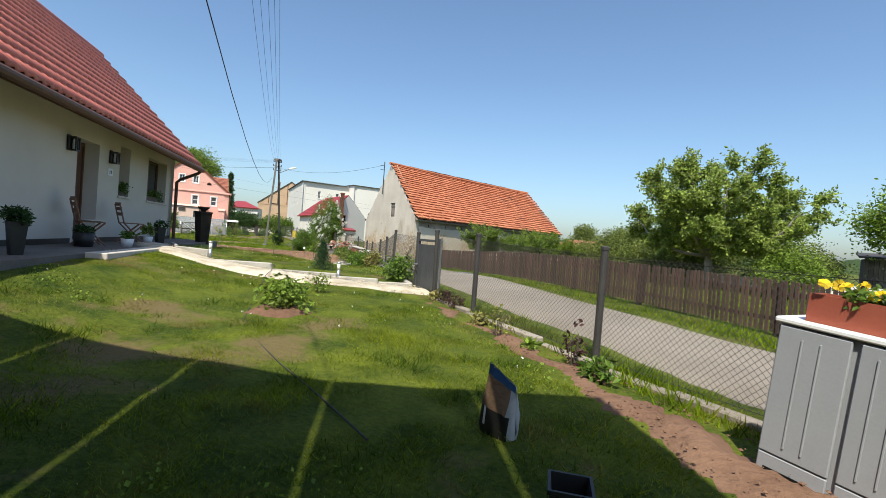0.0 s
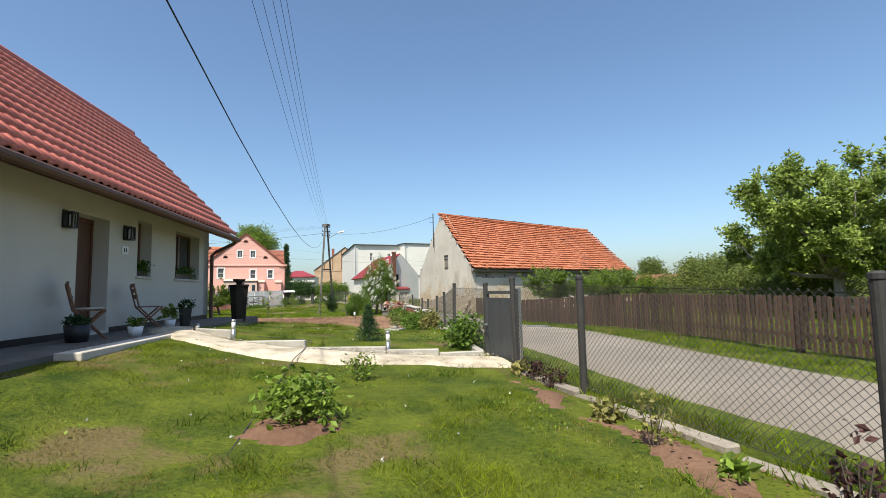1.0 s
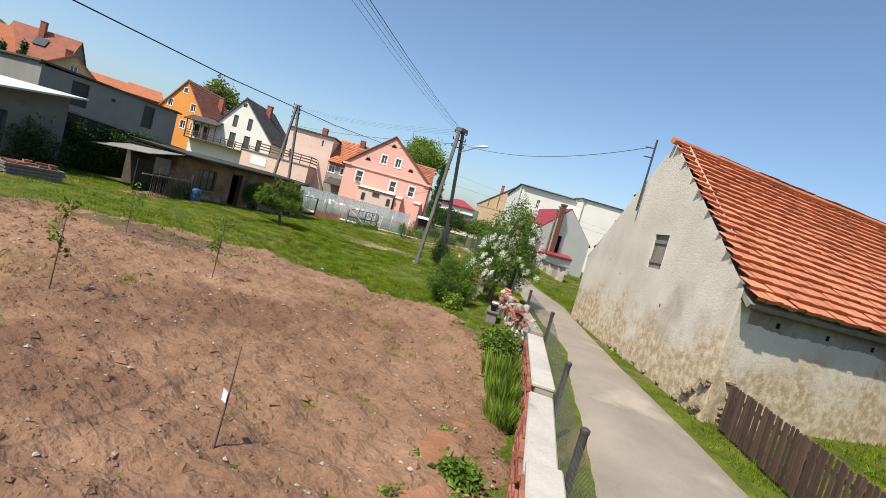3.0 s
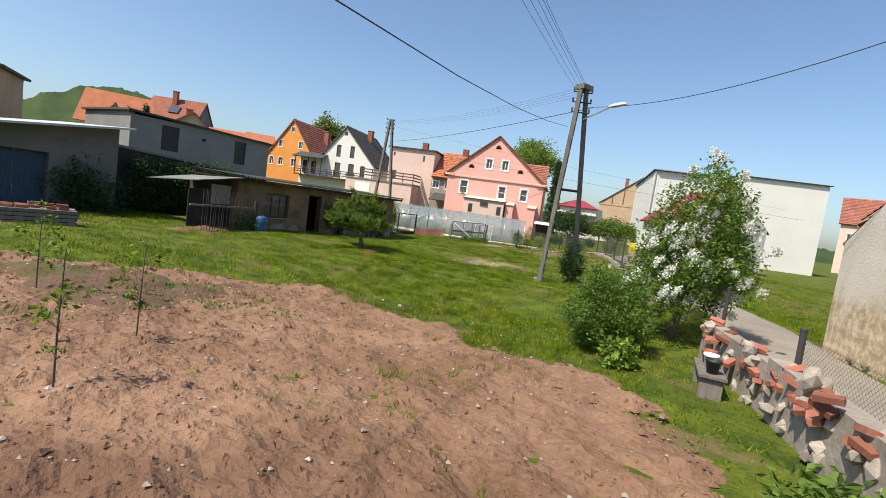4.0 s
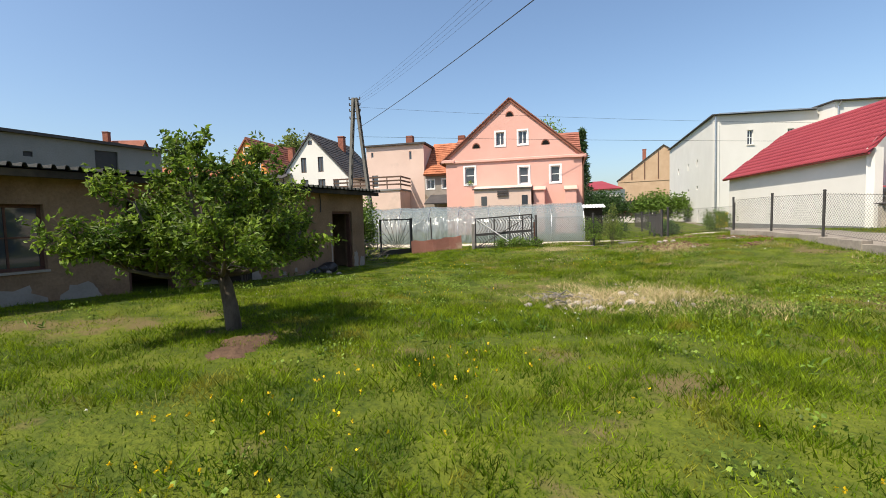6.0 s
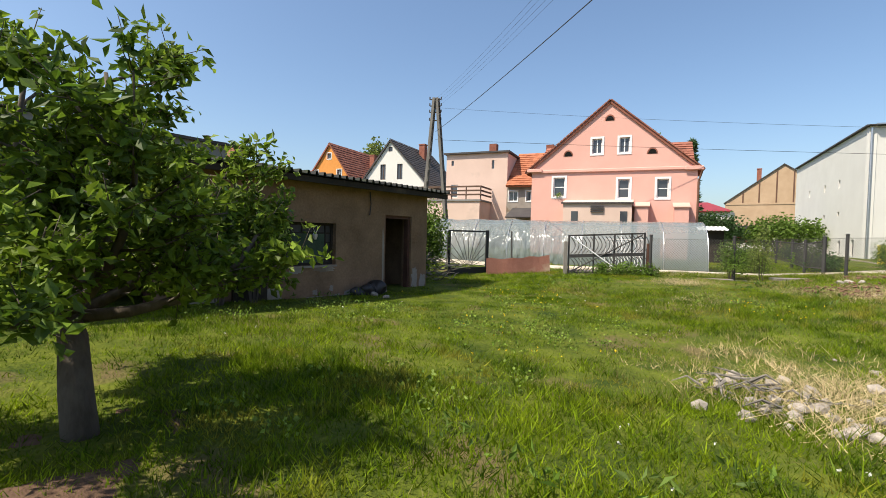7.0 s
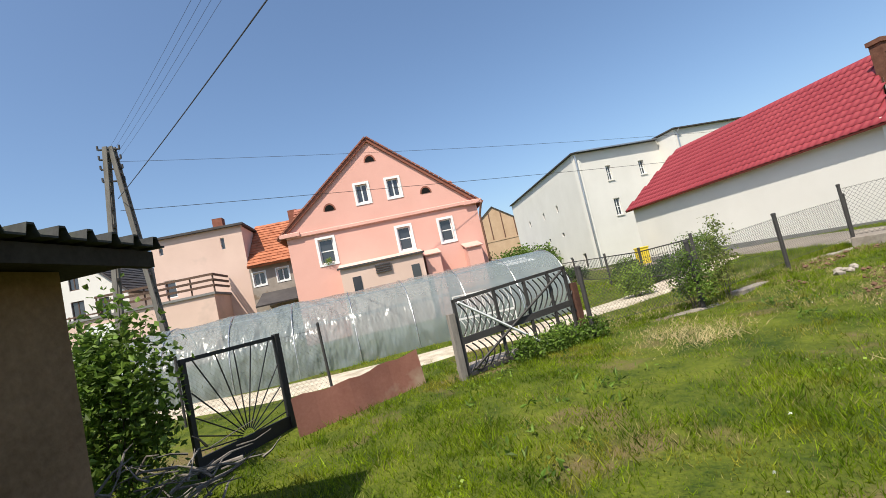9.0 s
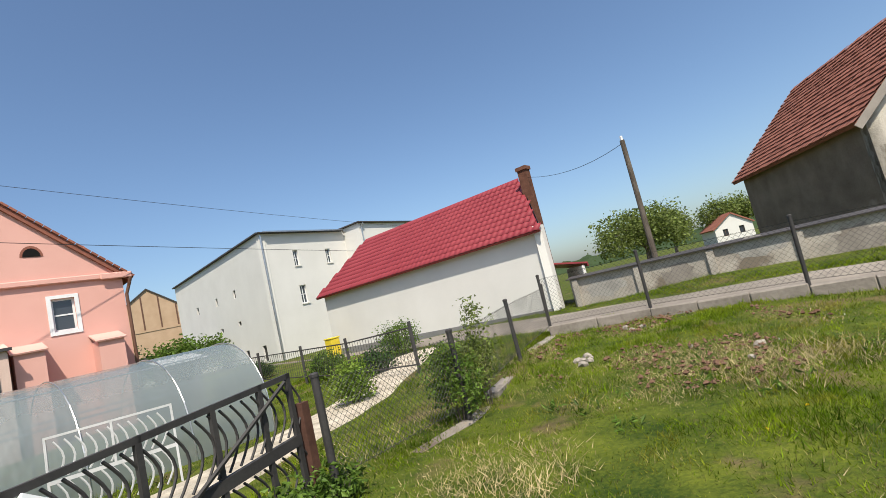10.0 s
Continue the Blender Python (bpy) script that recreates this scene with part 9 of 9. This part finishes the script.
def dry_turf(x, y):
    """How dry and bare the rough ground near the lane is."""
    return np.clip(1.6 - 1.3 * np.hypot((x + 23.0) / 2.4, (y - 39.4) / 3.0), 0, 1) * np.clip(vnoise(x, y, 1.1, 91) * 4 - 1.3, 0, 1)


def meadow_keep(x, y):
    u, v = local_xy(SM, x, y)
    out = soil_in(x, y) | road_in(x, y) | track_in(x, y) | ((v > -0.02) & (u > -11) & (u < 0.5))
    rubble = np.clip(np.hypot((x + 20.4) / 2.0, (y - 30.8) / 1.4) - 0.45, 0.04, 1)
    return np.where(out, 0, np.clip(2.05 - (1.95 + np.where(y > 31, 0.4, 0)) * worn(x, y), 0.15, 1)) * rubble * (1 - 0.75 * dry_turf(x, y))


def dry_keep(x, y):
    return np.where(meadow_keep(x, y) == 0, 0, np.clip((worn(x, y) + np.where(y > 31, 0.12, 0)) * 3 - 1.4, 0, 1))


LAWN = (-7, 10, -4.5, 14.5)
tufts("lawn_grass", 280, LAWN, 0.045, M["lawnblade"], lawn_keep, 1, "short green lawn grass with clover", 5, 0.005, 1.6, 0.04, 1.5)
tufts("lawn_grass", 900, (-3, 8.6, -4, 5.2), 0.036, M["lawnblade"], lawn_keep, 11, "fine mown lawn grass nearest the house", 5, 0.0032, 2.0, 0.03, 1.0)
tufts("lawn_grass_dry", 170, LAWN, 0.038, M["blade_dry"], lambda x, y: np.where(lawn_keep(x, y) == 0, 0, np.clip(worn(x, y) * 3 - 1.3, 0, 1)), 2, "pale worn lawn grass", 5, 0.005, 1.2, 0.05, 1.5)
tufts("meadow_grass", 400, (-31, -9, 19.5, 38), 0.07, M["blade"], meadow_keep, 3, "lush green meadow grass", 6, 0.0062, 1.3, 0.045, 3.5)
tufts("meadow_grass_far", 75, (-36, -5, 9, 52), 0.09, M["blade"], meadow_keep, 4, "long green meadow grass further off", 5, 0.009, 1.3, 0.08, 2.0)
tufts("meadow_grass_dry", 95, (-32, -7, 18, 46), 0.075, M["blade_dry"], dry_keep, 5, "patches of pale dry meadow grass", 5, 0.006, 1.1, 0.06, 3.0)
tufts("grass_tussock", 70, LAWN, 0.085, M["tussock"], lambda x, y: np.where(lawn_keep(x, y) == 0, 0, np.clip(vnoise(x, y, 2.4, 81) * 6 - 3.9, 0, 1)), 21, "dark tussocks in the lawn", 12, 0.005, 1.7, 0.05, 1.0)
tufts("grass_tussock", 45, (-31, -9, 19.5, 40), 0.11, M["tussock"], lambda x, y: np.where(meadow_keep(x, y) == 0, 0, np.clip(vnoise(x, y, 1.3, 82) * 5 - 3.3, 0, 1)), 22, "dark tussocks in the meadow", 9, 0.006, 1.5, 0.06, 2.0)
tufts("straw", 260, (-23.5, -17.5, 29.0, 33.2), 0.1, M["drystraw"], lambda x, y: np.clip(1.1 - np.hypot((x + 20.3) / 2.6, (y - 31.1) / 1.7), 0, 1) * (0.3 + vnoise(x, y, 1.5, 61)), 6, "dry straw round the rubble heap", 6, 0.006, 2.2, 0.1, 0.3)
tufts("straw", 260, (-29, -21, 34.5, 40), 0.13, M["drystraw"], lambda x, y: np.clip(np.maximum(1.1 - np.hypot(x + 26.6, y - 36.5) / 1.0, 0.8 - np.hypot((x + 22.6) / 1.3, y - 36.9)), 0, 1) * (0.3 + vnoise(x, y, 1.5, 62)), 7, "dry straw beside the gate", 6, 0.006, 2.0, 0.1, 0.3)


tufts("meadow_grass", 260, (-29.5, -19, 34, 44), 0.075, M["blade"], meadow_keep, 13, "rough meadow grass beside the low wall", 6, 0.007, 1.3, 0.05, 2.0)
tufts("straw", 200, (-26, -20, 36, 42.6), 0.06, M["drystraw"], dry_turf, 92, "dry matted stalks on the rough ground by the lane", 6, 0.006, 2.2, 0.08, 1.0)
tufts("straw", 60, (-29, -18, 33, 43), 0.09, M["drystraw"], lambda x, y: np.where(meadow_keep(x, y) > 0, np.clip(vnoise(x, y, 0.9, 64) * 4 - 2.4, 0, 1), 0), 14, "dry stalks in the rough grass", 6, 0.006, 2.0, 0.1, 1.0)


def verge_keep(x, y):
    near = np.zeros(np.shape(x), bool)
    for dx, dy in ((0.8, 0.5), (-0.8, -0.5), (0.35, 0.25), (-0.35, -0.25)):
        near = near | road_in(x + dx, y + dy)
    return np.where(near & ~road_in(x, y) & ~bed_in(x, y) & ~path_in(x, y), 1.0, 0)


tufts("verge_grass", 90, (-26, 15, -6, 46), 0.1, M["blade"], verge_keep, 8, "rough grass verge along the lane", 5, 0.009, 1.0, 0.06, 1.0)
tufts("orchard_grass", 45, (-2, 20, 4, 32), 0.1, M["blade"], lambda x, y: np.where(~road_in(x, y) & (x + (y - 5) * 0.62 > 10.8), 0.9, 0), 9, "green orchard grass behind the pickets", 5, 0.014, 0.9, 0.08, 1.0)
tufts("soil_weeds", 16, (-16, 0, 11, 23), 0.1, M["blade"], lambda x, y: np.where(soil_in(x, y) & (vnoise(x, y, 0.7, 31) > 0.72), 1.0, 0.015 * soil_in(x, y)), 10, "sparse weeds on the bare soil", 7, 0.007, 1.2, 0.05, 0.3, 0.03)


def soil_z(x, y):
    return rough_z(x, y) + 0.06 + 0.085 * (noise.noise((x * 2.4, y * 2.4, 0.0)) + 0.6 * noise.noise((x * 6.48, y * 6.48, 3.0)))


def pebbles(name, n, area, keep, lo, hi, material, seed, label, lift=0.3, base=None):
    """Small angular lumps lying on the ground, joined into one mesh."""
    rng = np.random.default_rng(seed)
    V, F = [], []
    o = np.array(((1, 0, 0), (0, 1, 0), (-1, 0, 0), (0, -1, 0), (0, 0, .7), (0, 0, -.6)))
    for x, y in zip(rng.uniform(area[0], area[1], n), rng.uniform(area[2], area[3], n)):
        if not keep(x, y):
            continue
        s = lo + (hi - lo) * rng.random() ** 3
        a = rng.uniform(0, 6.28)
        c, sn = math.cos(a), math.sin(a)
        q = o * rng.uniform(0.6, 1.3, (6, 1)) * s
        z = base(x, y) + s * lift if base else rough_z(x, y) + 0.05 + s * lift
        k = len(V)
        V += [(x + c * p_[0] - sn * p_[1], y + sn * p_[0] + c * p_[1], z + p_[2]) for p_ in q]
        F += [(k + i, k + (i + 1) % 4, k + 4) for i in range(4)] + [(k + (i + 1) % 4, k + i, k + 5) for i in range(4)]
    ob = link_mesh(name, V, F, material)
    return tagged(ob, label, "pebbles", "", "stuff")


pebbles("soil_clods", 24000, (-16, 0, 11, 23.5), soil_in, 0.006, 0.03, M["soil"], 1, "loose crumbs of brown soil", 0.05, soil_z)
pebbles("soil_clods", 4200, (-16, 0, 11, 23.5), soil_in, 0.02, 0.085, M["soil"], 5, "larger clods of brown soil", -0.1, soil_z)
pebbles("soil_stones", 2600, (-16, 0, 11, 23.5), soil_in, 0.008, 0.035, M["stone"], 2, "small pale stones in the soil", 0.3, soil_z)
pebbles("turf_clods", 5000, (-26, -20, 36, 42.6), lambda x, y: dry_turf(x, y) > 0.45, 0.01, 0.05, M["redsoil"], 93, "lumps of dry earth and rubble in the rough grass")
pebbles("bed_clods", 6000, (4, 9.3, -3.2, 4.5), bed_in, 0.005, 0.018, M["redsoil"], 3, "crumbs of reddish soil in the bed")
pebbles("path_gravel", 9000, (-4, 5, 3.6, 6.4), path_in, 0.008, 0.02, M["gravel"], 4, "loose pale gravel on the path", 0.1)


def flowers(name, n, area, keep, size, h, material, seed, label):
    rng = np.random.default_rng(seed)
    pts = [(x, y, rough_z(x, y) + h * rng.uniform(0.6, 1.2)) for x, y in zip(rng.uniform(area[0], area[1], n), rng.uniform(area[2], area[3], n)) if rng.random() < keep(x, y)]
    pts = np.repeat(np.array(pts), 4, 0)
    ob = leaves(name, pts, size, M[material], None, "", seed, flat=-0.6, aspect=0.9)
    return tagged(ob, label, "flowers", "", "stuff")


flowers("daisies", 900, (-26, -9, 20, 38), lambda x, y: meadow_keep(x, y) * max(0, noise.noise((x * .3, y * .3, 41)) * 2), 0.016, 0.12, "petal", 1, "scattered white daisies in the meadow")
flowers("daisies", 140, (-5, 7, 0, 12), lambda x, y: 1.0 if lawn_keep(x, y) > 0 else 0, 0.018, 0.06, "petal", 2, "white daisies in the lawn")
flowers("buttercups", 1600, (-19, -8, 19, 27), lambda x, y: meadow_keep(x, y) * max(0, noise.noise((x * .4, y * .4, 47)) * 2), 0.02, 0.14, "petal_y", 3, "yellow buttercups in the meadow")
flowers("buttercups", 500, (-28, -22, 28, 36), lambda x, y: meadow_keep(x, y) * max(0, noise.noise((x * .5, y * .5, 49)) * 2), 0.018, 0.13, "petal_y", 4, "yellow buttercups near the shed")


def weeds(name, n, area, keep, size, material, seed, label, per=14, spread=0.08, flat=-0.35, aspect=0.5):
    """Low broad-leaved plants: rosettes of leaves close to the ground."""
    rng = np.random.default_rng(seed)
    x, y = rng.uniform(area[0], area[1], n), rng.uniform(area[2], area[3], n)
    ok = rng.random(n) < keep(x, y)
    x, y = np.repeat(x[ok], per), np.repeat(y[ok], per)
    x, y = x + rng.normal(size=len(x)) * spread, y + rng.normal(size=len(x)) * spread
    pts = np.stack([x, y, sheet_z(x, y) + rng.uniform(0.01, 0.09, len(x))], 1)
    ob = leaves(name, pts, size, M[material], None, "", seed, flat=flat, aspect=aspect)
    return tagged(ob, label, "weeds", "", "stuff")


weeds("soil_weed", 240, (-15.4, -11.5, 14, 21), lambda x, y: np.where(soil_in(x, y), np.clip(vnoise(x, y, 0.9, 75) * 4 - 1.9, 0, 1), 0), 0.07, "leaf", 75, "low green weeds on the soil", 16, 0.09, -0.3, 0.4)
weeds("clover", 4200, (-30, -9, 20, 38), lambda x, y: np.where(meadow_keep(x, y) > 0, np.clip(vnoise(x, y, 0.55, 71) * 4 - 2.5, 0, 1), 0), 0.034, "leaf_bright", 71, "patches of clover in the meadow", 22, 0.1, -0.4, 0.9)
weeds("dock", 1500, (-30, -9, 20, 38), lambda x, y: np.where(meadow_keep(x, y) > 0, np.clip(vnoise(x, y, 0.4, 72) * 3 - 1.6, 0, 1), 0), 0.095, "leaf", 72, "broad-leaved weeds in the meadow", 9, 0.07, -0.5, 0.32)
weeds("clover", 3000, LAWN, lambda x, y: np.where(lawn_keep(x, y) > 0, np.clip(vnoise(x, y, 0.7, 73) * 4 - 2.6, 0, 1), 0), 0.026, "leaf_bright", 73, "patches of clover in the lawn", 20, 0.09, -0.4, 0.9)
# real bare earth; its dark soil colour also holds the tree's shade
patch("bare_soil", [(-20.4, 24.2), (-19.9, 24.6), (-20.1, 25.1), (-20.9, 25.6), (-21.8, 25.7), (-22.1, 25.0), (-21.4, 24.3)], M["darksoil"], 0.06, 0.035, 0.03, 4.0, "worn bare earth, darkened for the apple tree's shade", 0.8, seed=41.0)
patch("soil_mound", [(-21.6, 18.0), (-22.4, 17.9), (-23.4, 18.9), (-23.5, 20.2), (-22.6, 20.4), (-21.9, 19.3)], M["redsoil"], 0.12, 0.12, 0.1, 2.2, "low mound of dug reddish earth in the meadow", 0.3, seed=31.0)

patch("weedy_soil", [(-10.6, 16.8), (-12.2, 15.2), (-14.6, 14.4), (-15.3, 15.5), (-14.8, 17.2), (-15.0, 19.0), (-13.9, 19.3), (-12.4, 18.3)], M["darksoil"], 0.1, 0.075, 0.085, 2.4, "darker soil with sprouting weeds", 0.5, seed=0.0)
